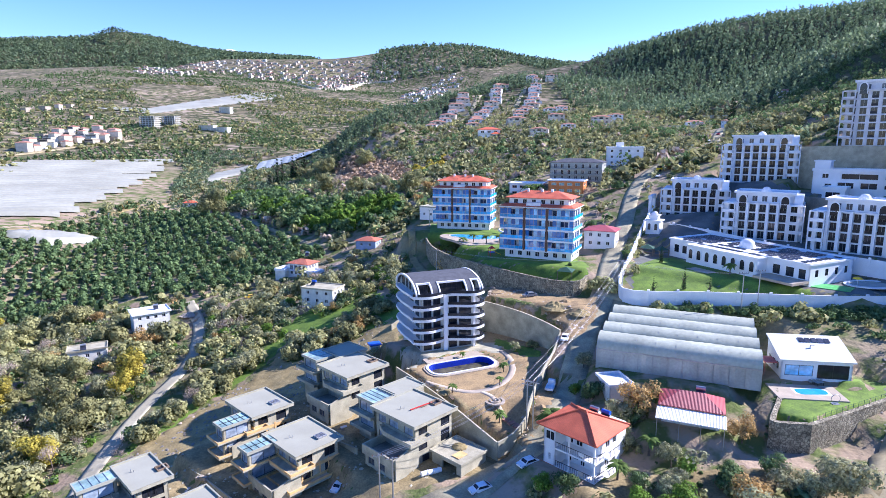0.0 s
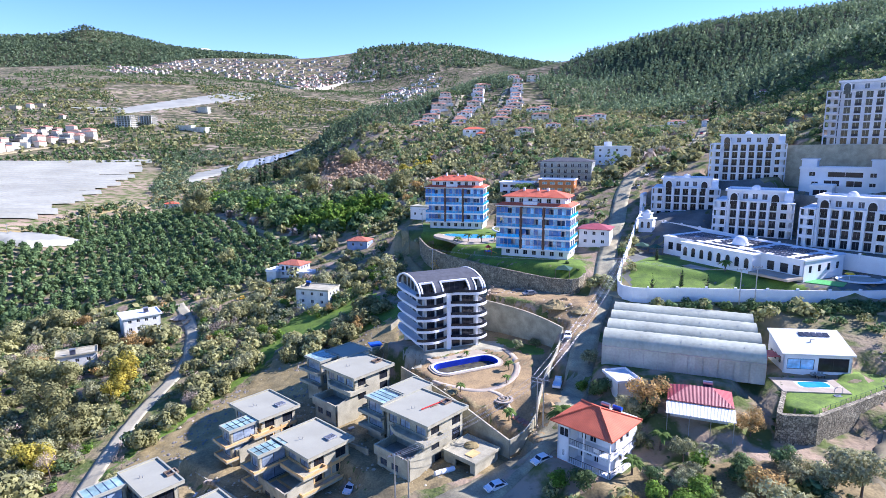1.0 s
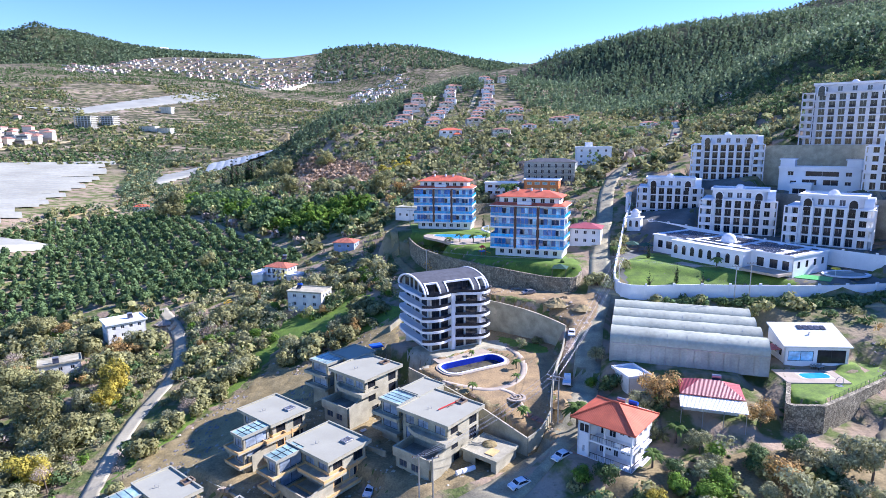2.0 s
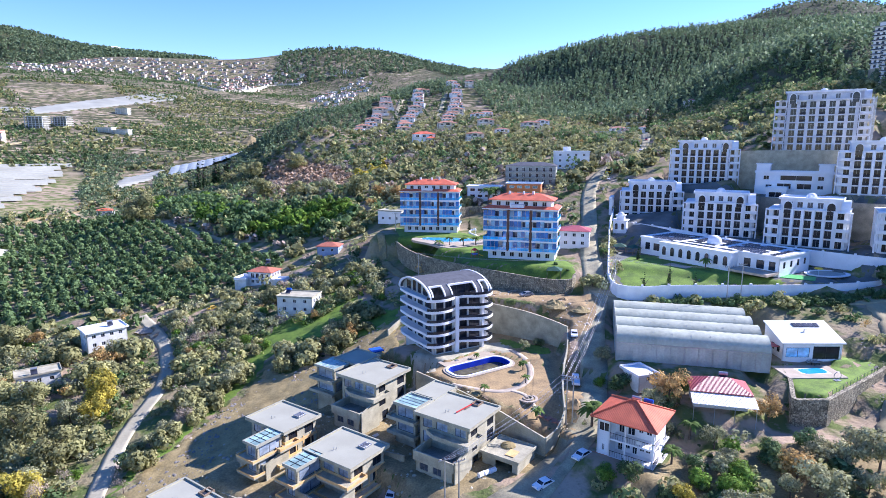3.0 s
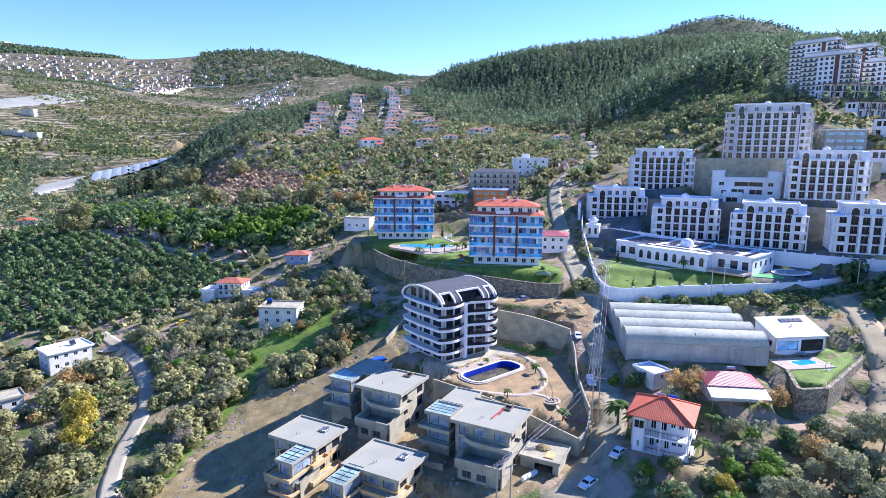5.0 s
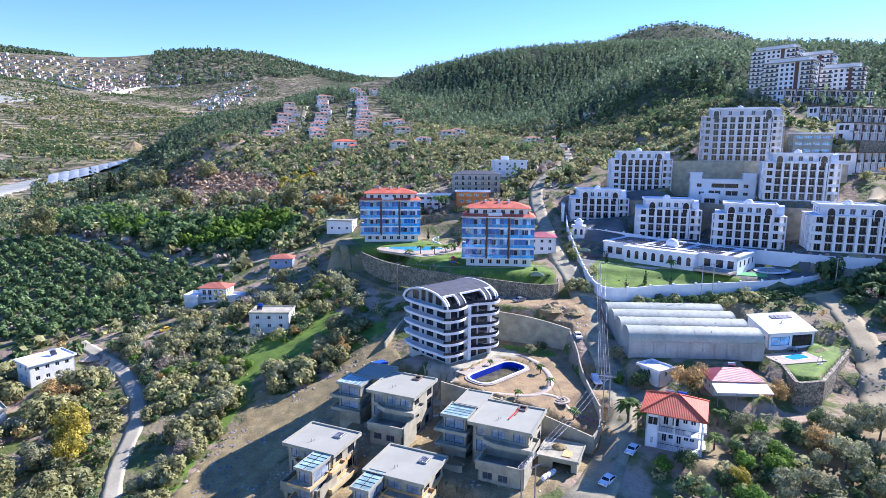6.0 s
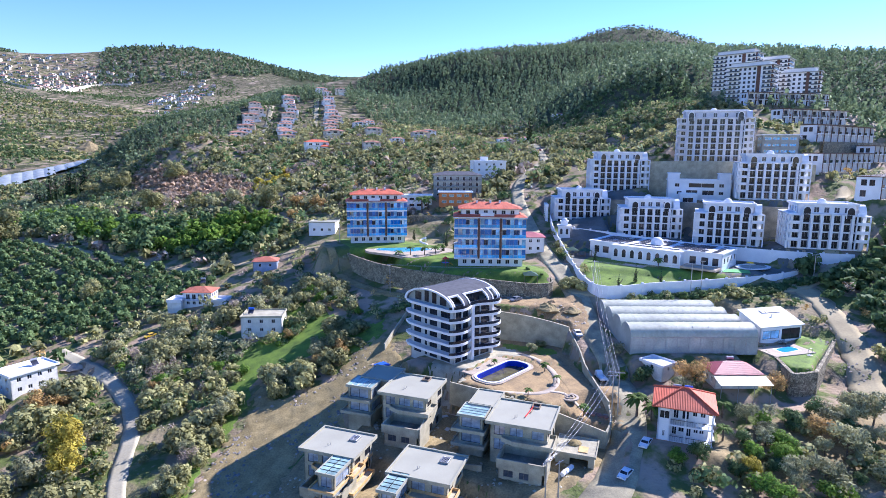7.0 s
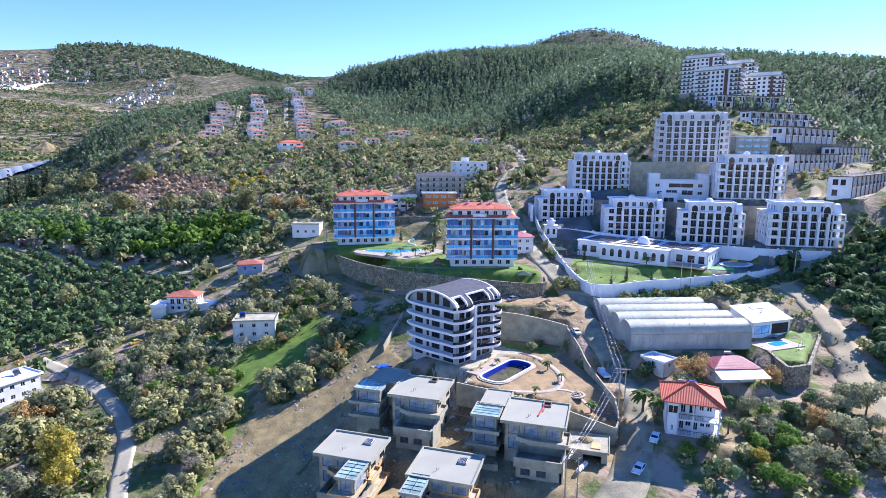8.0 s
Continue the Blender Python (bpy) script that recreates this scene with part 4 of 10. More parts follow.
# ---- blue-glazed apartment blocks with red hipped roofs ----
def blue_block(m, w=25.3, d=13.5):
    h = thing("blue_apartment_block", m, "white apartment block with blue glass balconies and orange-red hipped roof", "apartment building", "blue apartment blocks")
    g, fh, n = 3.4, 3.7, 4
    s = Shape()
    for k, (a, b) in enumerate(sides(1.6, w, 1.6, d)):
        length = (Vector(b) - Vector(a)).length
        holes = row_holes(length, 7 if k in (0, 2) else 4, 1.5, 0.9, 2.5)
        for f in range(n):
            z = g + f * fh
            holes += row_holes(length, 6 if k in (0, 2) else 3, 2.8, z + 0.1, z + 2.7)
        wall(s, a, b, -3, g + n * fh, 0.25, holes)
        for o in holes:
            window_at(h, a, b, o, WHITE, GLASS_NAVY if o[2] > 3 else DARK_GLASS_AND_VOID, bars=1)
    part("wall", s, WHITE, h)
    for f in range(n):
        z = g + f * fh
        lvl = part("balcony", Shape().box(0, w + 0.9, 0, 1.8, z - 0.6, z).box(w, w + 0.9, 1.8, d, z - 0.6, z).box(0, 1.6, 1.8, d, z - 0.6, z), WHITE, h)
        for bay, (x0, x1) in enumerate(((0.1, 8.5), (9.5, 16.5), (17.5, w + 0.8))):
            part("glass_balustrade", Shape().box(x0, x1, 0.02, 0.07, z, z + 1.05), GLASS_BLUE, lvl, "blue glass balustrade")
            k = round((x1 - x0) / 1.45)
            shut = ((f * 3 + bay) * 7) % 5
            bars = Shape().box(x0, x1, 0.0, 0.09, z + 1.05, z + 1.12)
            for i in range(k + 1):
                x = x0 + (x1 - x0) * i / k
                bars.box(x - 0.025, x + 0.025, 0.0, 0.09, z, z + (1.05 if shut in (1, 3) and i % 2 else fh - 0.6))
            part("rail", bars, METAL, lvl)
            for i in range(k):
                kind = (i * 5 + f * 3 + bay * 2 + shut) % 7
                if shut == 1 and kind > 2 or kind == 6:
                    continue
                part("glazing", Shape().box(x0 + (x1 - x0) * i / k + 0.05, x0 + (x1 - x0) * (i + 1) / k - 0.05, 0.12, 0.16, z + 1.12, z + fh - 0.62), GLASS_SKY if kind in (0, 4) else GLASS_MID, lvl, "folding glass screen")
        part("glass_balustrade", Shape().box(w + 0.82, w + 0.87, 0.1, d - 0.1, z, z + 1.05), GLASS_BLUE, lvl)
        part("glass_balustrade", Shape().box(0.02, 0.07, 0.1, d - 0.1, z, z + 1.05), GLASS_BLUE, lvl)
    for x in (8.7, 16.7):
        part("pilaster", Shape().box(x, x + 0.6, -0.1, 1.6, g - 0.3, g + n * fh), BROWN, h, "brown clad pilaster")
    top = g + n * fh
    part("roof_slab", Shape().box(-0.3, w + 1.2, -0.3, d + 0.3, top - 0.25, top + 0.1), WHITE, h)
    e = Shape().add([(-0.4, -0.4, top + 0.1), (w + 1.3, -0.4, top + 0.1), (w + 1.3, d + 0.3, top + 0.1), (-0.4, d + 0.3, top + 0.1), (1.6, 1.8, top + 1.0), (w - 0.8, 1.8, top + 1.0), (w - 0.8, d - 1.6, top + 1.0), (1.6, d - 1.6, top + 1.0)],
                    [(0, 1, 5, 4), (1, 2, 6, 5), (2, 3, 7, 6), (3, 0, 4, 7)])
    part("eaves_roof", e, TILE_RED, h)
    a = Shape()
    for k, (p, q) in enumerate(sides(2.6, w - 1.6, 2.6, d - 1.4)):
        length = (Vector(q) - Vector(p)).length
        holes = row_holes(length, 6 if k in (0, 2) else 2, 1.5, top + 0.9, top + 2.4)
        wall(a, p, q, top + 0.1, top + 2.9, 0.2, holes)
        for o in holes:
            window_at(h, p, q, o, WHITE, DARK_GLASS_AND_VOID)
    part("attic_wall", a, WHITE, h)
    part("roof", hip(Shape(), 2.6, w - 1.6, 2.6, d - 1.4, top + 3.05, 2.1, 1.2), TILE_RED, h)
    part("attic_terrace", Shape().box(9.5, 14.5, 0.4, 2.6, top + 0.3, top + 1.5), WHITE, h)
    for x in (8.0, 13.0, 16.5):
        c = part("chimney", Shape().box(x, x + 0.7, 6.2, 6.9, top + 4.0, top + 5.8), WHITE, h)
    return h


# ---- white blocks with columns, arched windows and domes ----
def arch_window(parent, x, y, z, w, hgt, turn=0.0, pane=None):
    n = 8
    out = [(x - w / 2, z), (x + w / 2, z)] + [(x + w / 2 * math.cos(math.pi * i / n), z + hgt - w / 2 + w / 2 * 1.1 * math.sin(math.pi * i / n)) for i in range(n + 1)]
    k = len(out)
    ring_v = [(px, y - 0.14, pz) for px, pz in out] + [(x + (px - x) * 0.8, y - 0.14, z + (pz - z) * 0.92) for px, pz in out]
    ring_v += [(px, y + 0.02, pz) for px, pz in out] + [(x + (px - x) * 0.8, y + 0.02, z + (pz - z) * 0.92) for px, pz in out]
    rf = [(i, (i + 1) % k, k + (i + 1) % k, k + i) for i in range(k)] + [((i + 1) % k, i, 2 * k + i, 2 * k + (i + 1) % k) for i in range(k)] + [(k + i, k + (i + 1) % k, 3 * k + (i + 1) % k, 3 * k + i) for i in range(k)]
    f = part("arched_window", Shape().add(ring_v, rf), WHITE, parent)
    part("pane", Shape().add([(x + (px - x) * 0.8, y - 0.05, z + (pz - z) * 0.92) for px, pz in out], [tuple(range(k))]), pane or DARK_GLASS_AND_VOID, f)
    return f


PRIMED = mat("primed_grey_render", (0.66, 0.66, 0.67), 0.8, 0.08, 0.3, 4)


def moorish_block(m, w=24.0, d=15.0, floors=4, label="white apartment block with tall columns, arched windows and a small dome", unfinished=False):
    h = thing("white_apartment_block", m, label, "apartment building", "white apartment blocks")
    fh = 2.95 if unfinished else 3.1
    body = PRIMED if unfinished else WHITE
    top = floors * fh
    s = Shape()
    nf, ns = max(5, round(w / 3.4)), max(3, round(d / 3.6))
    for k, (a, b) in enumerate(sides(0, w, 0, d)):
        length = (Vector(b) - Vector(a)).length
        holes = []
        n = nf if k in (0, 2) else ns
        for f in range(floors):
            holes += row_holes(length, n, length / n * 0.62, f * fh + 0.1, f * fh + 2.75, 0.5) if k != 2 else []
        wall(s, a, b, -3, top, 0.3, holes)
        for o in holes:
            window_at(h, a, b, o, GREY_WALL if not unfinished else LIGHT_GREY, DARK_GLASS_AND_VOID, inset_by=0.55, bars=1, solo=True)
        # balustrades in the openings
        if k in (0, 1, 3):
            d2 = (Vector(b) - Vector(a)).normalized()
            for f in range(1, floors):
                sh = Shape()
                for o in row_holes(length, n, length / n * 0.62, 0, 1, 0.5)[:: (2 if unfinished else 1)]:
                    p, q = Vector(a) + d2 * o[0], Vector(a) + d2 * o[1]
                    nrm = Vector((-d2.y, d2.x)) * 0.06
                    sh.prism([tuple(p), tuple(q), tuple(q + nrm), tuple(p + nrm)], f * fh + 0.25, f * fh + 1.05)
                part("railing", sh, STEEL_DARK, h)
    part("wall", s, body, h)
    if not unfinished:
        for x in [0.4 + (w - 1.0) * i / nf for i in range(nf + 1)]:
            part("column", Shape().box(x - 0.4, x + 0.5, -0.9, 0.0, 0, top + 0.1), body, h)
        for k, (a, b) in ((1, (w, 0)), (3, (0, 0))):
            for i in range(ns + 1):
                y = 0.4 + (d - 0.8) * i / ns
                x = w if k == 1 else -0.5
                part("column", Shape().box(x, x + 0.5, y - 0.4, y + 0.4, 0, top - fh * 0.15), body, h)
    else:
        for f in range(1, floors + 1):
            part("floor_band", Shape().box(-0.25, w + 0.25, -0.3, 0.0, f * fh - 0.45, f * fh), body, h)
    # corner bays, slab bands and the set-back top storey
    for x in (-1.3, w - 3.2):
        bay = Shape()
        for f in range(floors):
            bay.box(x, x + 4.5, -2.2, 0.05, f * fh + 2.8, f * fh + 3.15)
            if f:
                bay.box(x, x + 4.5, -2.2, -2.08, f * fh + 0.05, f * fh + 0.85)
        for px in (x, x + 4.1):
            bay.box(px, px + 0.4, -2.2, -1.8, 0, top)
        part("corner_bay", bay, body, h)
    part("cornice", Shape().box(-0.6, w + 0.6, -0.8, d + 0.5, top, top + 0.3), body, h)
    t = Shape()
    a0, a1 = 2.6, w - 2.2
    holes = row_holes(a1 - a0, 5, 1.7, top + 0.6, top + 2.6, 1.4)
    for k, (a, b) in enumerate(sides(a0, a1, 1.6, d - 1.0)):
        wall(t, a, b, top + 0.3, top + 3.3, 0.25, holes if k == 0 else row_holes((Vector(b) - Vector(a)).length, 3, 1.6, top + 0.7, top + 2.6) if k != 2 else [])
        for o in (holes if k == 0 else row_holes((Vector(b) - Vector(a)).length, 3, 1.6, top + 0.7, top + 2.6) if k != 2 else []):
            window_at(h, a, b, o, WHITE, GLASS_GREY, solo=True)
    part("top_storey", t, body, h)
    # two arched gables in the front, one at the side
    for x in (a0 + 2.6, a1 - 2.6):
        arch_window(h, x, -0.75, top - 1.2, 2.9, 4.2)
    n = 12
    side_arch = [(w + 0.4, 3 + 3.0 * math.cos(math.pi * i / n), top + 0.2 + 3.6 * math.sin(math.pi * i / n)) for i in range(n + 1)]
    inner = [(w + 0.4, 3 + 2.3 * math.cos(math.pi * i / n), top + 0.2 + 2.9 * math.sin(math.pi * i / n)) for i in range(n + 1)]
    k = n + 1
    part("side_arch", Shape().add(side_arch + inner + [(x - 2.6, y, z) for x, y, z in side_arch], [(i, i + 1, k + i + 1, k + i) for i in range(n)] + [(i + 1, i, 2 * k + i, 2 * k + i + 1) for i in range(n)]), body, h)
    part("roof", Shape().box(a0 - 0.6, a1 + 0.6, 1.0, d - 0.4, top + 3.3, top + 3.6).ring(rect(a0 - 0.6, a1 + 0.6, 1.0, d - 0.4), 0.25, top + 3.6, top + 4.1), WHITE, h)
    dr = part("dome_drum", Shape().tube((w / 2, d / 2, top + 3.6), (w / 2, d / 2, top + 4.2), 1.7, n=12), WHITE, h)
    part("dome", Shape().dome(w / 2, d / 2, top + 4.2, 1.5, 1.25), WHITE, dr, smooth=True)
    if unfinished:
        sc = Shape()
        for z in np.arange(2, top + 1, 2.0):
            sc.tube((w + 1.2, -0.5, z), (w + 1.2, d, z), 0.06, n=4)
            sc.tube((w + 2.2, -0.5, z), (w + 2.2, d, z), 0.06, n=4)
        for y in np.arange(-0.5, d + 0.1, 2.0):
            sc.tube((w + 1.2, y, -2), (w + 1.2, y, top + 1), 0.06, n=4)
            sc.tube((w + 2.2, y, -2), (w + 2.2, y, top + 1), 0.06, n=4)
        part("scaffold", sc, METAL, h, "grey tube scaffolding")
    return h


# ---- unfinished flat-roofed villas ----
U = 45.6


def uv(u, v):
    return u * 0.70 - v * 0.714, u * 0.714 + v * 0.70


def villa(u0, u1, v0, v1, top, ground_z, wing, back=None, boards=False, label="unfinished grey concrete villa with flat roof and glazed rooflight wing"):
    """A raw concrete villa on the site's axes; wing: the glass-roofed bay, back: a wider rear part."""
    x, y = uv(u0, v0)
    h = thing("villa", at(x, y, ground_z, U), label, "villa", "unfinished villas")
    w, d, t = u1 - u0, v1 - v0, top - ground_z
    f1, f2 = t - 6.6, t - 3.3
    s = Shape()
    for k, (a, b) in enumerate(sides(0.9, w - 0.9, 0.9, d - 0.9)):
        length = (Vector(b) - Vector(a)).length
        holes = []
        for z in (f1, f2):
            if k == 3:
                holes += [(0.8, 3.2, z + 0.2, z + 2.7), (4.2, 7.0, z + 0.2, z + 2.7), (length - 3.2, length - 0.6, z + 0.2, z + 2.7)]
            elif k == 0:
                holes += [(1.0, 3.4, z + 0.4, z + 2.7), (length - 3.4, length - 0.8, z + 0.1, z + 2.7)]
            else:
                holes += row_holes(length, 3, 1.6, z + 0.6, z + 2.5)
        holes += row_holes(length, 2, 2.2, 0.3, min(2.4, f1 - 0.5)) if f1 > 1.6 else []
        wall(s, a, b, -2.5, t - 0.2, 0.25, holes)
        for o in holes:
            if o[2] > 1 and (k in (0, 3)):
                window_at(h, a, b, o, FRAME_DARK, GLASS_PALE if k == 3 else DARK_GLASS_AND_VOID, inset_by=0.15)
            else:
                # unglazed: the dark pane paints the shade behind the opening
                window_at(h, a, b, o, CONCRETE_DARK, DARK_GLASS_AND_VOID, inset_by=0.2, bars=0, name="opening")
    part("wall", s, CONCRETE, h)
    rim = rect(0, w, 0, d)
    r = part("roof", Shape().box(0.1, w - 0.1, 0.1, d - 0.1, t - 0.45, t - 0.15), SCREED, h, "pale screeded flat roof")
    part("parapet", Shape().ring(rim, 0.24, t - 0.6, t + 0.1), CONCRETE, r)
    part("coping", Shape().ring(inset(rim, -0.04), 0.3, t + 0.1, t + 0.16), SCREED, r)
    if back:
        bu0, bu1, bv0, bv1 = (back[0] - u0, back[1] - u0, back[2] - v0, back[3] - v0)
        bs = Shape()
        for k, (a, b) in enumerate(sides(bu0 + 0.6, bu1 - 0.6, bv0 - 0.5, bv1 - 0.6)):
            wall(bs, a, b, -2.5, t - 0.2, 0.25)
        part("rear_wall", bs, CONCRETE, h)
        part("rear_roof", Shape().box(bu0, bu1, bv0 - 0.3, bv1, t - 0.45, t - 0.146).ring(rect(bu0, bu1, bv0 - 0.3, bv1), 0.22, t - 0.15, t + 0.12), SCREED, h)
    # balcony deck with its parapet, cranked round the corner
    z, out = f2, 1.7
    deck_poly = [(-out, -0.7), (w * 0.34, -0.7), (w * 0.34, 0.9), (0.9, 0.9), (0.9, d * 0.74), (-0.5, d * 0.74), (-out, d * 0.55)]
    b = part("balcony", Shape().prism(deck_poly, z - 0.4, z), CONCRETE, h)
    part("parapet", Shape().ring(deck_poly, 0.16, z, z + 0.55), CONCRETE if not boards else FOAM, b)
    if boards:
        low = [(-2.3, -1.0), (w * 0.7, -1.0), (w * 0.7, 0.88), (0.88, 0.88), (0.88, d * 0.6), (-2.3, d * 0.6)]
        c = part("balcony", Shape().prism(low, f1 - 0.4, f1), CONCRETE, h)
        part("parapet", Shape().ring(low, 0.16, f1, f1 + 0.5), FOAM, c)
    if boards:
        part("insulation_band", Shape().box(0.86, w - 0.7, 0.84, 0.895, f2 - 1.1, f2 - 0.4).box(w - 0.9, w - 0.86, 0.9, d - 0.9, f2 - 1.1, f2 - 0.4), FOAM, h, "orange insulation boards")
        for k in range(4):
            part("insulation_strip", Shape().box(1.6 + k * 2.1, 1.9 + k * 2.1, 0.8, 0.84, f1, f2), FOAM, h)
    # rooflight wing
    a0, a1, b0, b1 = wing[0] - u0, wing[1] - u0, wing[2] - v0, wing[3] - v0
    ws = Shape()
    for k, (a, b) in enumerate(sides(a0 + 0.4, a1 - 0.2, b0 + 0.4, b1 - 0.4)):
        length = (Vector(b) - Vector(a)).length
        holes = [(0.6, length - 0.6, z + 0.25, z + 2.8) for z in (f1, f2)] if k in (0, 3) else []
        wall(ws, a, b, -2.5, t - 0.6, 0.25, holes)
        for o in holes:
            window_at(h, a, b, o, FRAME_DARK, GLASS_PALE, inset_by=0.1)
    part("wing_wall", ws, CONCRETE, h)
    rf = part("rooflight", Shape().ring(rect(a0, a1, b0, b1), 0.22, t - 0.62, t - 0.02), SCREED, h)
    n = 5
    along_u = a1 - a0 > b1 - b0
    for i in range(n):
        lo, hi = i / n, (i + 1) / n
        if along_u:
            box = (a0 + 0.2 + (a1 - a0 - 0.4) * lo + 0.04, a0 + 0.2 + (a1 - a0 - 0.4) * hi - 0.04, b0 + 0.2, b1 - 0.2)
        else:
            box = (a0 + 0.2, a1 - 0.2, b0 + 0.2 + (b1 - b0 - 0.4) * lo + 0.04, b0 + 0.2 + (b1 - b0 - 0.4) * hi - 0.04)
        part("pane", Shape().box(*box, t - 0.2, t - 0.14), GLASS_TEAL, rf, "teal rooflight glass")
        if i:
            bar = (box[0] - 0.1, box[0] - 0.02, b0 + 0.2, b1 - 0.2) if along_u else (a0 + 0.2, a1 - 0.2, box[2] - 0.1, box[2] - 0.02)
            part("glazing_bar", Shape().box(*bar, t - 0.22, t - 0.06), FRAME_DARK if boards else METAL, rf)
    if boards:
        part("glazing_bar", Shape().box(a0 + 0.2, a1 - 0.2, (b0 + b1) / 2 - 0.05, (b0 + b1) / 2 + 0.05, t - 0.22, t - 0.05), FRAME_DARK, rf)
    for z in (f1, f2):
        ledge = part("wing_slab", Shape().box(a0 - 1.2, a1 - 0.3, b0 - 0.3, b1 + 0.9, z - 0.32, z), CONCRETE, h)
        part("parapet", Shape().ring(rect(a0 - 1.2, a1 - 0.3, b0 - 0.3, b1 + 0.9), 0.15, z, z + 0.4), CONCRETE if not boards else FOAM, ledge)
    # hatch, pipes and a low upstand on the roof
    hx, hy = (w * 0.62, d * 0.22) if boards else (w * 0.78, d * 0.3)
    hatch = part("roof_hatch", Shape().ring(rect(hx, hx + 2.2, hy, hy + 1.8), 0.18, t - 0.15, t + 0.22), METAL if boards else WOOD, r)
    # a dark sheet paints the shade down the hatch
    part("opening", Shape().box(hx + 0.18, hx + 2.02, hy + 0.18, hy + 1.62, t - 0.16, t - 0.1), DARK_GLASS_AND_VOID, hatch)
    if boards:
        for i in range(6):
            part("slat", Shape().box(hx + 0.1, hx + 2.1, hy + 0.12 + 0.28 * i, hy + 0.24 + 0.28 * i, t + 0.22, t + 0.28), METAL, hatch)
    part("pipe", Shape().tube((w * 0.3, d * 0.6, t - 0.2), (w * 0.3, d * 0.6, t + 0.5), 0.08).tube((w * 0.36, d * 0.58, t - 0.2), (w * 0.36, d * 0.58, t + 0.3), 0.06), METAL, r)
    # raised pool basin in front, with windows of the cellar below it
    p0, q0, q1, rim_z = -5.4, 0.3, d * 0.72, f1 + 1.7
    sh = part("pool_shell", Shape().ring(rect(p0, 0.88, q0, q1), 0.3, rim_z - 2.0, rim_z), CONCRETE, h, "raw concrete pool basin")
    part("basin_floor", Shape().box(p0 + 0.3, 0.6, q0 + 0.3, q1 - 0.3, rim_z - 2.0, rim_z - 1.75), CONCRETE_DARK, sh)
    cellar = Shape()
    for a, b, holes in (((p0 + 0.4, q1 - 0.4), (p0 + 0.4, q0 + 0.4), [(1.0, 3.0, f1 - 2.2, f1 - 0.7), (4.2, 6.2, f1 - 2.2, f1 - 0.7)]), ((p0 + 0.4, q0 + 0.4), (0.88, q0 + 0.4), []), ((0.88, q1 - 0.4), (p0 + 0.4, q1 - 0.4), [])):
        wall(cellar, a, b, -2.5, rim_z - 2.0, 0.25, holes)
        for o in holes:
            window_at(h, a, b, o, CONCRETE_DARK, GLASS_GREY, inset_by=0.15)
    part("cellar_wall", cellar, CONCRETE, h)
    part("fin_wall", Shape().add([(p0 + 0.4 + e, y, z) for y in (q0 - 0.3, q0 - 0.02) for e, z in ((0, -2.5), (6.0, -2.5), (6.0, f2 - 0.4), (4.4, f2 - 0.4), (0, rim_z))], [(4, 3, 2, 1, 0), (5, 6, 7, 8, 9), (0, 1, 6, 5), (1, 2, 7, 6), (2, 3, 8, 7), (3, 4, 9, 8), (4, 0, 5, 9)]), CONCRETE, h, "raking raw concrete side wall")
    return h


villa(77, 90, 107.3, 120, 6.7, -3.4, (78.5, 85, 122.3, 129.2), (84, 93, 120, 128))
villa(72, 84.5, 78.7, 92.5, 6.4, -3.4, (73.4, 80, 93, 99.3), (79, 88, 92.5, 98.5))
villa(56.8, 67.5, 115.4, 128.4, 1.2, -7.6, (50, 57, 115.8, 120.2), boards=True, label="unfinished concrete villa with orange insulation boards and rooflight")
villa(54.8, 66.3, 94.3, 107.6, 1.0, -7.6, (49, 56.2, 102.7, 106.8), boards=True, label="unfinished concrete villa with orange insulation boards and rooflight")
villa(29, 36.5, 107.0, 119, 0.0, -9.5, (22, 29, 114, 118.2), boards=False, label="unfinished pale concrete villa beside the dirt slope")
villa(30, 40, 90, 101, -0.8, -9.5, (24, 30, 96, 100.2), boards=False, label="unfinished pale concrete villa by the drive")
wavy_building(at(-6, 151.5, 5.0, 20.5))
blue_one = blue_block(at(20.0, 205.6, 20.4, -25.7))
copy_thing(blue_one, at(-4.5, 261.5, 22.2, -16))

# ---- the white hillside estate ----
WB = [(92, 244, 28.5, -26, 23.5, 14, 4), (102, 210.5, 26.5, -35, 23, 14, 4), (118, 185, 26.5, -46, 22.5, 14, 4), (133.7, 157, 28, -40, 24, 14, 4), (121, 255, 43.0, -30, 26.5, 16, 5), (155, 197, 42.6, -42, 26, 16, 5)]
for x, y, z, turn, w, d, n in WB:
    moorish_block(at(x, y, z, turn), w, d, n)
moorish_block(at(157, 235, 58.2, -42), 32, 17, 7, "unfinished grey-white apartment tower with scaffolding on one side", True)


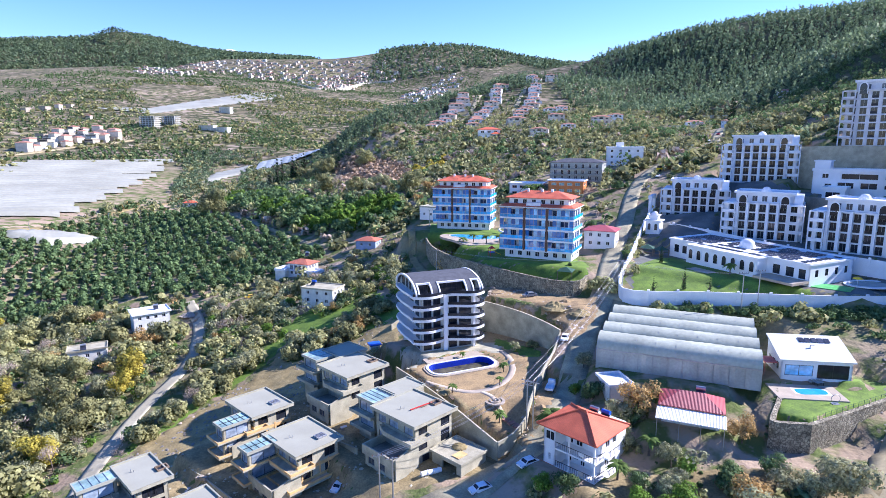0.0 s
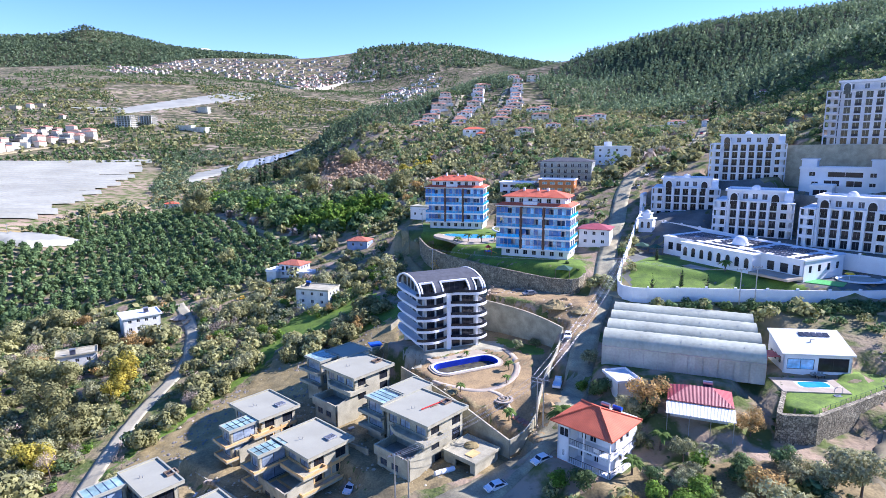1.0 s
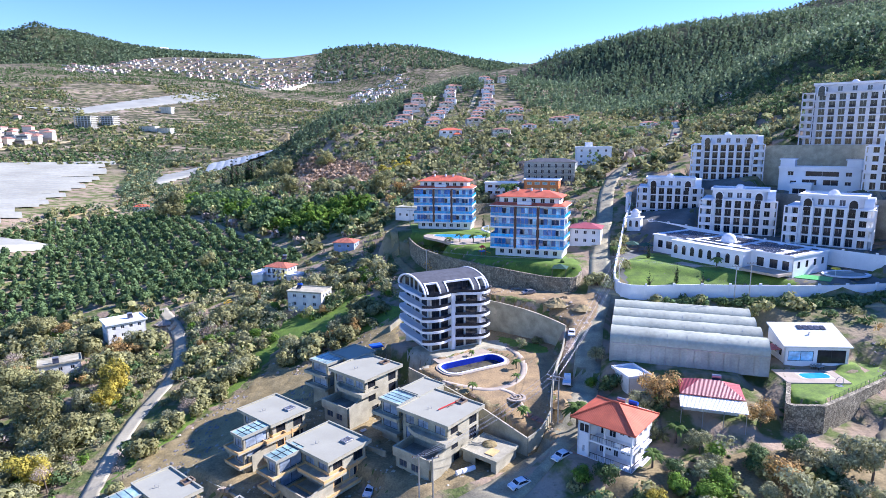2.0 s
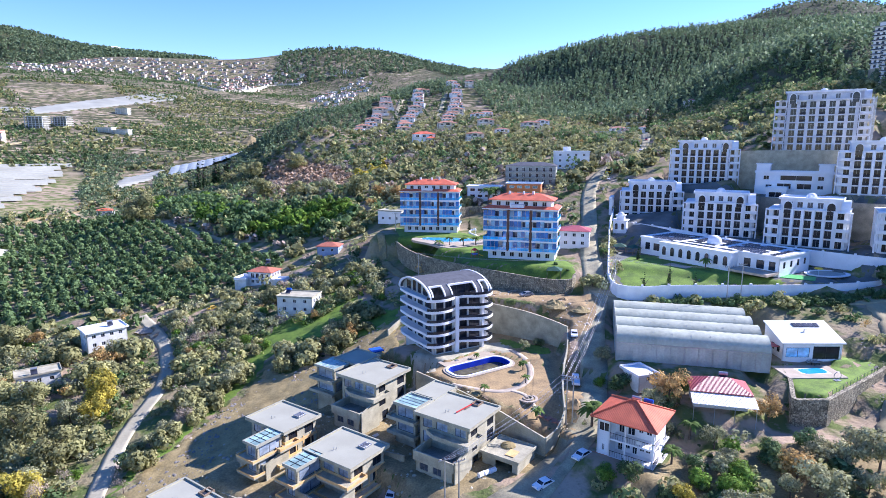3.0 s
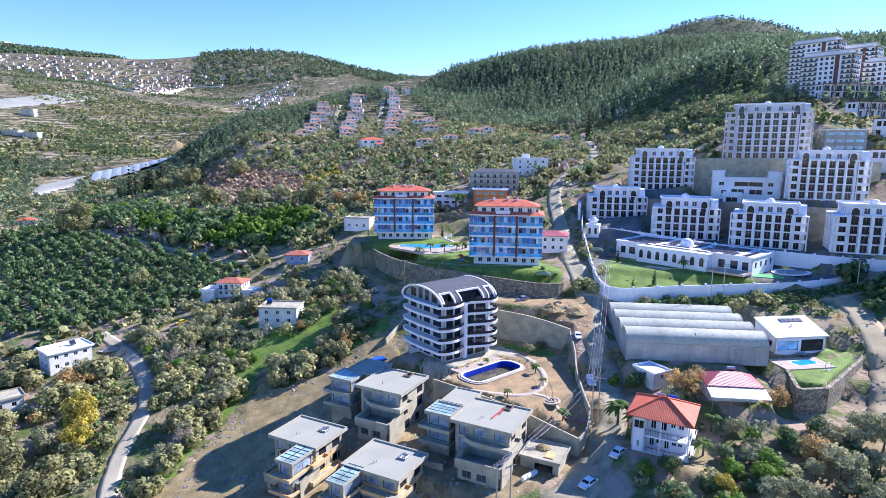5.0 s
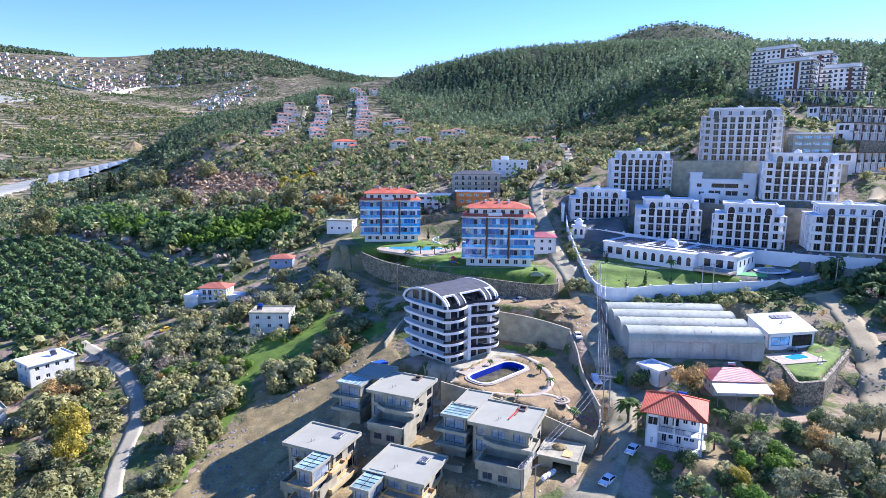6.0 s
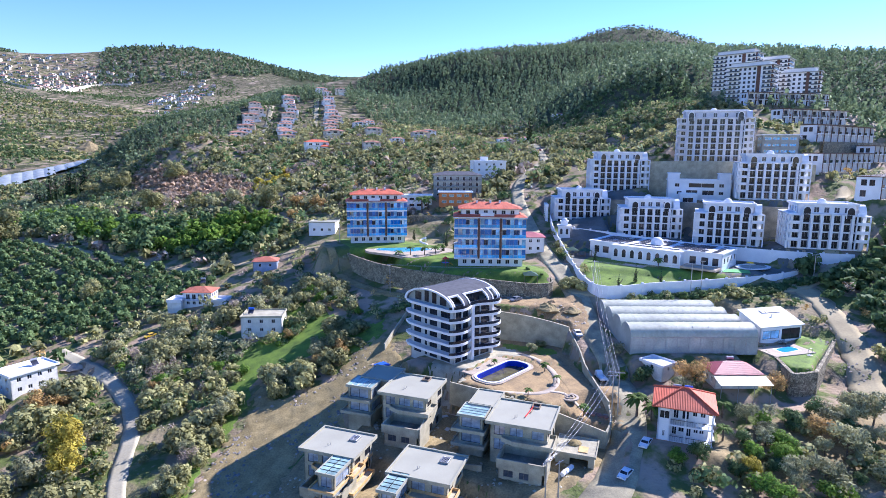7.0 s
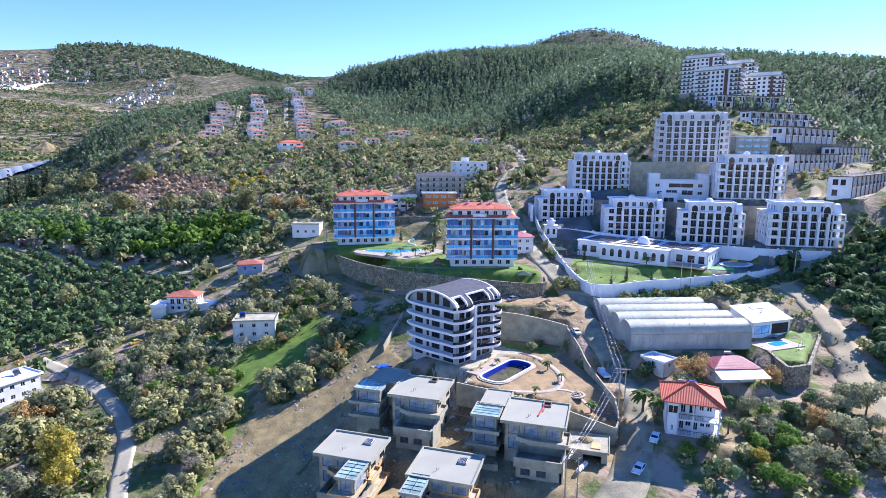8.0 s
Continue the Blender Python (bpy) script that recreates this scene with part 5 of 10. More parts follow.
def slab_building(m):
    """The low white building between the blocks, with two lift towers."""
    h = thing("white_terrace_building", m, "low white building with flat terraces and two stair towers", "building")
    s = Shape()
    holes = [(4, 6.2, 1.2, 2.6), (8, 13, 1.0, 3.2), (15, 20, 1.0, 3.2), (22, 24, 1.2, 2.6)] + [(3, 5, 4.6, 6.2), (9, 20, 4.4, 6.4), (22, 24, 4.6, 6.2)]
    for k, (a, b) in enumerate(sides(0, 27, 0, 9)):
        hs = holes if k == 0 else row_holes((Vector(b) - Vector(a)).length, 2, 1.4, 4.6, 6)
        wall(s, a, b, -4, 7.2, 0.3, hs)
        for o in hs:
            window_at(h, a, b, o, WHITE, DARK_GLASS_AND_VOID, inset_by=0.4)
    part("wall", s, WHITE, h)
    part("roof", Shape().box(-0.3, 27.3, -0.3, 9.3, 7.2, 7.5).ring(rect(-0.3, 27.3, -0.3, 9.3), 0.25, 7.5, 8.1), WHITE, h)
    for x in (0, 22):
        t = part("stair_tower", Shape().box(x, x + 5, 2, 8, 7.5, 10.6), WHITE, h)
        part("tower_roof", Shape().box(x - 0.4, x + 5.4, 1.6, 8.4, 10.6, 11.0), WHITE, t)
    p = part("projecting_wing", Shape().box(5, 12, -9, -0.3, -8, 1.2), WHITE, h)
    part("wing_roof", Shape().ring(rect(4.7, 12.3, -9.3, 0), 0.3, 1.2, 2.0), WHITE, p)
    window_at(h, (5, -9), (12, -9), (1, 5.5, -1.8, 0.3), WHITE, DARK_GLASS_AND_VOID, inset_by=-0.05)
    return h


slab_building(at(139, 222, 42, -42))


def school(m):
    h = thing("school_building", m, "low white building with arched windows, roof dome and solar panels", "school")
    L, W, H = 50, 19, 4.4
    s = Shape()
    for k, (a, b) in enumerate(sides(0, L, 0, W)):
        length = (Vector(b) - Vector(a)).length
        holes = [(2, 4, 0.3, 2.9), (5.5, 8, 0.3, 2.9), (39, 41.2, 0.3, 3.0), (43, 45.4, 0.3, 3.0), (46.8, 48.8, 0.3, 3.0)] if k == 0 else row_holes(length, 4 if k in (1, 3) else 12, 1.4, 0.9, 2.9)
        wall(s, a, b, -2, H, 0.3, holes)
        for o in holes:
            window_at(h, a, b, o, FRAME_DARK, DARK_GLASS_AND_VOID)
    part("wall", s, WHITE, h)
    part("arcade_wall", Shape().box(11, 37, -4.0, 0, -2, H), WHITE, h)
    for i in range(8):
        arch_window(h, 12.8 + i * 3.2, -4.02, 0.2, 1.9, 3.2)
    part("roof", Shape().box(-0.3, L + 0.3, -0.3, W + 0.3, H, H + 0.25).box(10.7, 37.3, -4.3, -0.3, H, H + 0.25), WHITE, h)
    part("parapet", Shape().ring(rect(-0.3, L + 0.3, -0.3, W + 0.3), 0.3, H + 0.25, H + 0.5), WHITE, h)
    part("porch_deck", Shape().box(38, 50, -7, -0.05, -0.6, 0.1), PAVING, h)
    dr = part("dome_drum", Shape().tube((24, 8, H + 0.25), (24, 8, H + 1.1), 2.4, n=14), WHITE, h)
    part("dome", Shape().dome(24, 8, H + 1.1, 2.3, 2.0, 14), WHITE, dr, smooth=True)
    me = Shape().add([(0, 0, 0), (1.9, 0, 0), (1.9, 1.1, 0.12), (0, 1.1, 0.12), (0, 0, -0.05), (1.9, 0, -0.05), (1.9, 1.1, 0.07), (0, 1.1, 0.07)], [(0, 1, 2, 3), (7, 6, 5, 4), (0, 4, 5, 1), (1, 5, 6, 2), (2, 6, 7, 3), (3, 7, 4, 0)]).mesh("solar_panel")
    me.materials.append(SOLAR)
    for i in range(22):
        for j in range(8):
            x, y = 2 + i * 2.1, 1.2 + j * 2.1 - (2.2 if j == 0 and 11 < 2 + i * 2.1 < 35 else 0)
            if abs(x - 23) < 3.2 and j in (2, 3, 4):
                continue
            if (i + j * 5) % 17 == 0 or i % 7 == 6:
                continue
            again("solar_panel", me, at(x, y, H + 0.42), h)
    return h


school(at(79.5, 202.6, 22.6, -65))


# ---- boundary walls ----
def wall_along(name, points, base, top, thick, material, label, posts=0.0, post_mat=None, cap=None):
    """A wall of its own along points of x, y and level; base, top relative to the level."""
    s = Shape()
    pts = smooth_line(points, 2.5) if len(points) > 2 else np.array(points, float)
    d = np.gradient(pts[:, :2], axis=0)
    d /= np.linalg.norm(d, axis=1)[:, None]
    nr = np.stack([-d[:, 1], d[:, 0]], 1) * thick / 2
    n = len(pts)
    v = [(p[0] - q[0], p[1] - q[1], p[2] + b) for b in (base, top) for p, q in zip(pts, nr)] + [(p[0] + q[0], p[1] + q[1], p[2] + b) for b in (base, top) for p, q in zip(pts, nr)]
    f = []
    for i in range(n - 1):
        f += [(i, i + 1, n + i + 1, n + i), (2 * n + i + 1, 2 * n + i, 3 * n + i, 3 * n + i + 1), (n + i, n + i + 1, 3 * n + i + 1, 3 * n + i)]
    f += [(0, n, 3 * n, 2 * n), (n - 1, 3 * n - 1, 4 * n - 1, 2 * n - 1)]
    s.add(v, f)
    h = structure(name, s, material, label, "wall")
    if posts:
        run = 0.0
        me = Shape().box(-0.3, 0.3, -0.3, 0.3, -0.5, top + 0.45).mesh("post")
        me.materials.append(post_mat or material)
        for i in range(n):
            if i and run >= posts:
                run = 0.0
                again("post", me, at(pts[i][0], pts[i][1], pts[i][2], math.degrees(math.atan2(d[i][1], d[i][0]))), h)
            if i < n - 1:
                run += float(np.linalg.norm(pts[i + 1][:2] - pts[i][:2]))
    if cap:
        run = wall_cap = Shape()
        for i in range(n - 1):
            a, b = pts[i], pts[i + 1]
            wall_cap.tube((a[0], a[1], a[2] + top + 0.03), (b[0], b[1], b[2] + top + 0.03), thick * 0.62, n=4)
        part("coping", wall_cap, cap, h)
    return h


wall_along("estate_wall", [(86, 240, 31), (78, 226, 27.5), (70, 209, 24), (61, 190, 20.5), (53, 172, 18.3), (51.5, 163, 17.4), (57, 158.5, 17.6), (68, 156.5, 18), (85, 152, 18.4), (110, 147.5, 18.8), (132, 147.5, 19.6), (157, 154, 21.5), (180, 164, 25)], -3.0, 2.3, 0.35, WHITE, "long white rendered boundary wall with posts", 6.0)
wall_along("upper_wall", [(86, 233, 27.5), (96, 215, 27), (108, 190, 26), (121, 168, 25.5), (134, 150, 25.5), (146, 140, 25.5)], -3.5, 1.6, 0.35, WHITE, "white retaining wall below the apartment blocks", 7.0)
wall_along("ramp_wall", [(88, 226, 28), (98, 218, 26.5), (104, 208, 25.5)], -3, 0.9, 0.3, WHITE, "white wall along the sloping ramp")
wall_along("retaining_wall_upper", [(134, 262, 53), (146, 243, 54.5), (157, 231, 55), (184, 204, 55), (196, 190, 54)], -14, 3.2, 0.5, CONCRETE, "tall stained concrete retaining wall below the tower")
wall_along("retaining_wall_middle", [(112, 240, 36), (124, 214, 37), (136, 192, 37), (150, 172, 37), (166, 158, 37)], -9, 4.0, 0.5, CONCRETE_DARK, "grey concrete retaining wall behind the white blocks")
wall_along("stone_terrace_wall", [(-8, 262, 19.5), (-7.5, 252, 19.6), (-4, 228, 19.6), (3, 210, 19.6), (12, 197, 19.5), (24, 183, 19.2), (34, 174.5, 18.8), (41.5, 174.5, 18.6), (45, 180, 19)], -7.0, 0.5, 0.6, STONE, "curved rubble stone wall round the terrace garden")
wall_along("lot_retaining_wall", [(8.5, 173, 13.6), (15, 168, 13.4), (22.5, 161, 12.8), (28, 155, 11.8), (31.2, 150.5, 11.0)], -9.0, 0.5, 0.5, CONCRETE, "tall stained concrete retaining wall beside the garden")
wall_along("garden_wall", [(31.2, 150.5, 10.2), (27.5, 141, 8.2), (23.5, 133, 6.6), (20, 124, 5.2), (17.6, 116.5, 4.0)], -4.0, 0.6, 0.35, CONCRETE, "low concrete wall between garden and road")
wall_along("garden_front_wall", [(17.6, 116.5, 3.4), (14.5, 112, 2.0), (10.8, 109.2, 1.3)], -3.0, 0.5, 0.35, CONCRETE, "raw concrete garden wall above the road")
wall_along("garden_side_wall", [(10.8, 109.2, 1.3), (6.8, 114, 2.6), (2.2, 120, 3.9), (-4.5, 130, 4.6), (-12, 141, 4.8)], -5.5, 0.4, 0.35, CONCRETE, "raw concrete garden wall above the villas")
wall_along("slope_wall", [(-3.6, 192, 8.4), (-10.2, 185.2, 5.4), (-16.5, 178, 2.8)], -4.0, 1.5, 0.4, CONCRETE, "pale straight concrete wall running down the bank")
structure("bank_grass", patch([(-20.4, 199), (-13.7, 195), (-10, 195), (-14, 188), (-17.5, 184.5), (-22.4, 183), (-27, 185), (-24, 192)], 0.25, 1.0, 1.2, 23), LAWN, "rough green grass on the bank behind the curved building", "grass")
wall_along("bank_wall", [(68, 152, 14), (94, 146.5, 14.4), (112, 141, 14.8), (126, 141.5, 15.5)], -2.5, 1.2, 0.6, STONE, "rubble stone bank below the side road")
wall_along("garden_stone_wall", [(74.5, 121, 9.7), (67, 110, 9.6), (62.0, 103.2, 9.5), (61.7, 102.2, 9.5), (62.6, 101.5, 9.5), (67.3, 100.8, 9.5), (68.7, 101.1, 9.5), (81, 106.9, 9.5), (93.3, 112.7, 9.7), (96.5, 114.6, 9.9), (100, 119, 10.3)], -7.0, 0.3, 0.9, STONE, "high rubble stone wall holding up the lawn")
for k, (a, b) in enumerate((((22, 46), (22, 122)), ((45, 90), (45, 130)), ((68, 94), (68, 128)), ((38, 84), (70, 92)))):
    (xa, ya), (xb, yb) = uv(*a), uv(*b)
    if k != 3:
        wall_along("plot_wall", [(*uv(a[0], 92 if k else 104), gz(*uv(a[0], 92 if k else 104)) + 0.4), (*uv(b[0], b[1]), gz(*uv(b[0], b[1])) + 0.4)], -3, 1.3, 0.3, CONCRETE, "raw concrete wall between the villa plots")


# ---- surfaces of the sites ----
# the villas' shade is darkened into this soil's colour
structure("site_soil", patch([(-24, 92), (-8, 100), (8, 106), (14, 112), (-2, 132), (-14, 150), (-30, 158), (-46, 150), (-62, 130), (-80, 108), (-72, 88), (-45, 84)], 0.12, 1.2, 1.5, 5, 0.12), EARTH_DARK, "churned soil of the building site, darkened for the villas' shade", "ground")
structure("dirt_slope", patch([(-84, 104), (-80, 122), (-78, 138), (-73, 147), (-69, 156), (-62, 167), (-57, 174), (-54, 183), (-51, 183), (-49, 176), (-41, 174.5), (-34, 175.5), (-27, 181), (-20, 186), (-15, 188), (-14, 176), (-17, 160), (-30, 156), (-46, 150), (-60, 130), (-70, 112), (-70, 96)], 0.12, 1.0, 2.0, 6, 0.17), EARTH_GREY, "grey dirt and gravel slope beside the villas", "ground")
structure("site_earth", patch([(12, 172), (10, 180), (20, 183), (32, 173), (41, 171), (46, 166), (40, 152), (33, 146), (32, 152), (30, 160), (21, 171)], 0.17, 1.2, 0.8, 7, 0.15), EARTH, "bare reddish earth beside the road", "ground")
structure("garden_earth", patch([(-10, 146), (-12, 142), (-3, 130), (10, 109.5), (16, 114), (20, 125), (24, 135), (29, 148), (29, 158), (20, 166), (12, 168), (10, 158), (0, 150)], 0.13, 1.3, 0.8, 8), EARTH, "bare brown garden earth", "ground")
structure("garden_grass", patch([(15, 163), (21, 157.5), (26, 152), (26.5, 149.5), (22, 148), (18, 153), (14.5, 158)], 0.24, 0.5, 1.0, 19), LAWN, "patchy green grass below the retaining wall", "grass")
structure("verge", patch([(8, 104), (14, 110), (18, 116), (22, 128), (25, 134), (26, 128), (22, 117), (16, 109), (9, 103)], 0.2, 1.0, 0.8, 9), EARTH, "crumbled earth verge along the road", "ground")
YARD = mat("dark_yard_asphalt", (0.17, 0.175, 0.152), 0.9, 0.2, 0.15, 3, 0.3)
structure("estate_paving", patch([(56, 176), (62, 190), (78, 222), (98, 244), (122, 262), (150, 200), (178, 168), (150, 152), (120, 149), (90, 153), (58, 160)], 0.06, 2.0, 0.6, 10), YARD, "dark asphalt yard between the white buildings", "ground")
structure("estate_lawn", patch([(56, 170), (62, 186), (72, 196), (79, 199), (86, 186), (90, 176), (96, 162), (99, 153), (86, 154.5), (68, 158.5), (56, 161)], 0.2, 1.3, 0.4, 11), LAWN, "bright green lawn in front of the school", "lawn")
structure("terrace_lawn", patch([(-6, 284), (-6, 255), (-2, 230), (5, 212), (14, 200), (26, 186), (36, 177), (43, 178), (48, 190), (46, 200), (30, 220), (32, 236), (22, 262), (24, 280)], 0.15, 1.5, 0.5, 12), LAWN, "green garden lawn behind the stone wall", "lawn")
structure("house_lawn", patch([(73, 119), (67.6, 110.5), (62.6, 103), (63, 102.2), (67.6, 101.6), (80.8, 107.8), (93.6, 114), (92.6, 120), (86, 118), (80, 116)], 0.18, 1.0, 0.2, 13), LAWN, "clipped green lawn above the stone wall", "lawn")
structure("green_bank", patch([(-62, 198), (-52, 212), (-40, 216), (-34, 238), (-26, 236), (-24, 212), (-16, 196), (-30, 192), (-44, 191)], 0.14, 1.6, 1.6, 14), LAWN, "bright grass bank below the houses", "grass")
structure("lane_grass", patch([(-81, 128), (-79, 140), (-74, 149), (-70, 158), (-63, 169), (-58, 176), (-55, 186), (-48, 200), (-52, 206), (-59, 194), (-62, 180), (-67, 171), (-74, 160), (-78, 150), (-82, 141), (-84, 128)], 0.12, 1.5, 1.4, 15), LAWN, "green grass verge between lane and dirt slope", "grass")
structure("villa_yard", patch([(-10, 157), (-14, 146), (-8, 141), (-4, 147), (8, 153), (14, 150), (16, 156), (12, 160)], 0.2, 1.0, 0.1, 17), CONCRETE, "dusty concrete forecourt of the curved building", "pavement")
structure("hill_lane", ribbon([(-190, 440), (-150, 405), (-125, 373), (-100, 345), (-80, 322), (-62, 305), (-45, 296), (-25, 292), (-12, 288), (-2, 280)], 2.8, 0.2, wobble=0.2), DIRT_ROAD, "pale dirt lane between orchards", "road")
structure("stone_wall_lane", ribbon([(-12, 288), (-14, 262), (-11, 236), (-4, 214), (6, 198), (14, 188)], 3.2, 0.2, wobble=0.2), EARTH_GREY, "dirt lane below the curved stone wall", "road")
structure("valley_road", ribbon([(-300, 300), (-262, 380), (-250, 440), (-240, 500), (-228, 560), (-200, 640)], 5, 0.3, wobble=0.2), EARTH_GREY, "brown cut of a valley road", "road")

# ---- planting tools ----
def crown_mesh(seed, n, blobs, leaf, flat=0.4):
    """A crown of many small leaf clumps scattered over uneven blobs: arrays of vertices and faces."""
    rng = np.random.default_rng(seed)
    b = np.array(blobs, float)
    k = rng.choice(len(b), n, p=b[:, 3] ** 2 / (b[:, 3] ** 2).sum())
    d = rng.normal(size=(n, 3))
    d /= np.linalg.norm(d, axis=1)[:, None]
    r = b[k, 3] * rng.uniform(0.55, 1.08, n)
    c = b[k, :3] + d * r[:, None] * np.array([1, 1, 0.85])
    nrm = d + rng.normal(0, flat, (n, 3)) + np.array([0, 0, 0.25])
    nrm /= np.linalg.norm(nrm, axis=1)[:, None]
    a = np.cross(nrm, rng.normal(size=(n, 3)))
    a /= np.linalg.norm(a, axis=1)[:, None]
    e = np.cross(nrm, a)
    s = leaf * rng.uniform(0.55, 1.3, n)[:, None]
    t = rng.uniform(0.6, 1.0, n)[:, None] * s
    v = np.stack([c - a * s - e * t * 0.7, c + a * s * 0.8 - e * t, c + a * s + e * t * 0.8, c - a * s * 0.7 + e * t], 1).reshape(-1, 3)
    v[:, 2] = np.maximum(v[:, 2], 0.03)
    f = np.arange(4 * n).reshape(n, 4)
    soft = 0.75 * d + 0.35 * nrm
    soft /= np.linalg.norm(soft, axis=1)[:, None]
    return v, f, np.repeat(soft, 4, axis=0)


def lumps(seed, count, spread_r, z0, z1, r0, r1):
    rng = np.random.default_rng(seed)
    out = []
    for _ in range(count):
        a, q = rng.uniform(0, 2 * math.pi), spread_r * math.sqrt(rng.uniform())
        out.append((q * math.cos(a), q * math.sin(a), rng.uniform(z0, z1), rng.uniform(r0, r1)))
    return out


def trunk_shape(h, r, limbs, seed):
    rng = random.Random(seed)
    s = Shape()
    top = Vector((rng.uniform(-0.2, 0.2), rng.uniform(-0.2, 0.2), h * 0.55))
    s.tube((0, 0, -0.4), top, r, r * 0.6, 7)
    for i in range(limbs):
        a = 2 * math.pi * (i + rng.random() * 0.6) / limbs
        e = top + Vector((math.cos(a) * h * 0.25, math.sin(a) * h * 0.25, h * rng.uniform(0.15, 0.33)))
        s.tube(top - Vector((0, 0, 0.3 + 0.2 * rng.random())), e, r * 0.45, r * 0.15, 5)
    return s


def blobs_for(kind, seed):
    if kind == "orchard":
        return lumps(seed, 7, 1.3, 1.4, 3.2, 1.0, 1.6), 0.42
    if kind == "olive":
        return lumps(seed, 8, 1.7, 1.9, 4.0, 0.8, 1.5), 0.34
    if kind == "broad":
        return lumps(seed, 10, 2.4, 2.2, 5.8, 1.2, 2.1), 0.48
    if kind == "bush":
        return lumps(seed, 5, 1.1, 0.5, 1.3, 0.6, 1.1), 0.34
    if kind == "pine":
        return [(0.4 * math.sin(i * 2.1 + seed), 0.4 * math.cos(i * 1.7 + seed), 2.4 + i * 1.5, 2.7 - 0.36 * i) for i in range(6)] + lumps(seed, 6, 2.3, 2.2, 6, 0.9, 1.4), 0.5
    if kind == "cypress":
        return [(0.1 * math.sin(i + seed), 0.1 * math.cos(2 * i), 0.8 + i * 0.85, 1.0 - 0.095 * i) for i in range(10)], 0.35
    return lumps(seed, 6, 1.6, 1.8, 4.0, 0.7, 1.2), 0.16


CROWNS = {}


def crown_of(kind, seed, n, leaf_scale=1.0):
    key = kind, seed, n, leaf_scale
    if key not in CROWNS:
        b, leaf = blobs_for(kind, seed)
        CROWNS[key] = crown_mesh(seed * 7 + 1, n, b, leaf * leaf_scale)
    return CROWNS[key]


TREES = {}
TREE_WORDS = {"orchard": ("fruit_tree", "dense dark green fruit tree on the slope", "tree"), "bright": ("citrus_tree", "bright green citrus tree among the scrub", "tree"), "olive": ("olive_tree", "grey-green olive tree with a loose crown", "tree"),
              "yellow": ("autumn_tree", "broad tree with yellow autumn leaves", "tree"), "brown": ("autumn_tree", "tree with rusty brown autumn leaves", "tree"), "broad": ("broadleaf_tree", "broad tree with dull olive-brown foliage", "tree"), "bush": ("bush", "rounded dry scrub bush on the slope", "bush"),
              "greenbush": ("bush", "low dark green bush on the slope", "bush"), "bare": ("bare_tree", "leafless grey tree with fine twigs", "tree"), "pine": ("pine_tree", "tall green pine with layered boughs", "tree"), "cypress": ("cypress", "slim dark cypress tree with upright boughs", "tree")}
TREE_LOOK = {"orchard": ("orchard", LEAF_ORCHARD, 950), "bright": ("orchard", LEAF_BRIGHT, 950), "olive": ("olive", LEAF_OLIVE, 1050), "yellow": ("broad", LEAF_YELLOW, 1500), "brown": ("olive", LEAF_BROWN, 950), "broad": ("broad", LEAF_BUSH, 1500),
             "bush": ("bush", LEAF_BUSH, 560), "greenbush": ("bush", LEAF_ORCHARD, 560), "bare": ("bare", LEAF_BARE, 520), "pine": ("pine", LEAF_PINE, 620), "cypress": ("cypress", LEAF_CYPRESS, 420)}


def plant(kind, x, y, size=1.0, seed=0, z=None):
    """A tree of its own at x, y: trunk with limbs and a crown."""
    variant = seed % 3
    form, leaf, n = TREE_LOOK[kind]
    m = at(x, y, gz(x, y) if z is None else z, (seed * 137) % 360) @ Matrix.Diagonal((size, size, size * (0.9 + 0.2 * ((seed * 0.37) % 1)), 1))
    if (kind, variant) in TREES:
        return copy_thing(TREES[kind, variant], m)
    name, label, cat = TREE_WORDS[kind]
    t = thing(name, m, label, cat, "bushes" if cat == "bush" else "trees")
    v, f, soft = crown_of(form, 11 + variant, round(n * 1.9), 0.36)
    part("crown", soften(fast_mesh("crown", v, f), soft), leaf, t)
    hgt = {"bush": 1.2, "pine": 9, "cypress": 7, "broad": 6.5}.get(form, 4.2)
    part("trunk", trunk_shape(hgt, 0.05 * hgt * 0.7, 2 if form == "bush" else 5, variant), BARK, t)
    TREES[kind, variant] = t
    return t


def inside(poly, x, y):
    p = np.array(poly, float)
    x2, y2 = np.roll(p[:, 0], -1), np.roll(p[:, 1], -1)
    r = np.zeros(np.shape(x), bool)
    for x1, y1, xb, yb in zip(p[:, 0], p[:, 1], x2, y2):
        r ^= ((y1 > y) != (yb > y)) & (x < (xb - x1) * (y - y1) / (yb - y1 + 1e-12) + x1)
    return r


CLEAR = []      # places that stay free of plants: x, y, half length, half width, turn


def near_line(pts, x, y, w):
    x, y = np.atleast_1d(x), np.atleast_1d(y)
    d = np.full(x.shape, 1e9)
    near = (x > pts[:, 0].min() - w) & (x < pts[:, 0].max() + w) & (y > pts[:, 1].min() - w) & (y < pts[:, 1].max() + w)
    if near.any():
        d[near] = np.hypot(x[near][:, None] - pts[None, :, 0], y[near][:, None] - pts[None, :, 1]).min(1)
    return d < w


HILL_LANE = [(-190, 440), (-150, 405), (-125, 373), (-100, 345), (-80, 322), (-62, 305), (-45, 296), (-25, 292), (-12, 288), (-2, 280)]
WALL_LANE = [(-12, 288), (-14, 262), (-11, 236), (-4, 214), (6, 198), (14, 188)]
ROADS = [(MAIN_ROAD, 5.0), (LANE, 3.4), (SIDE_ROAD, 3.6), (TRACK, 4.8), (HILL_LANE, 3.4), (WALL_LANE, 3.2)]
ROADS = [(smooth_line(line, 2.5)[:, :2], w) for line, w in ROADS]


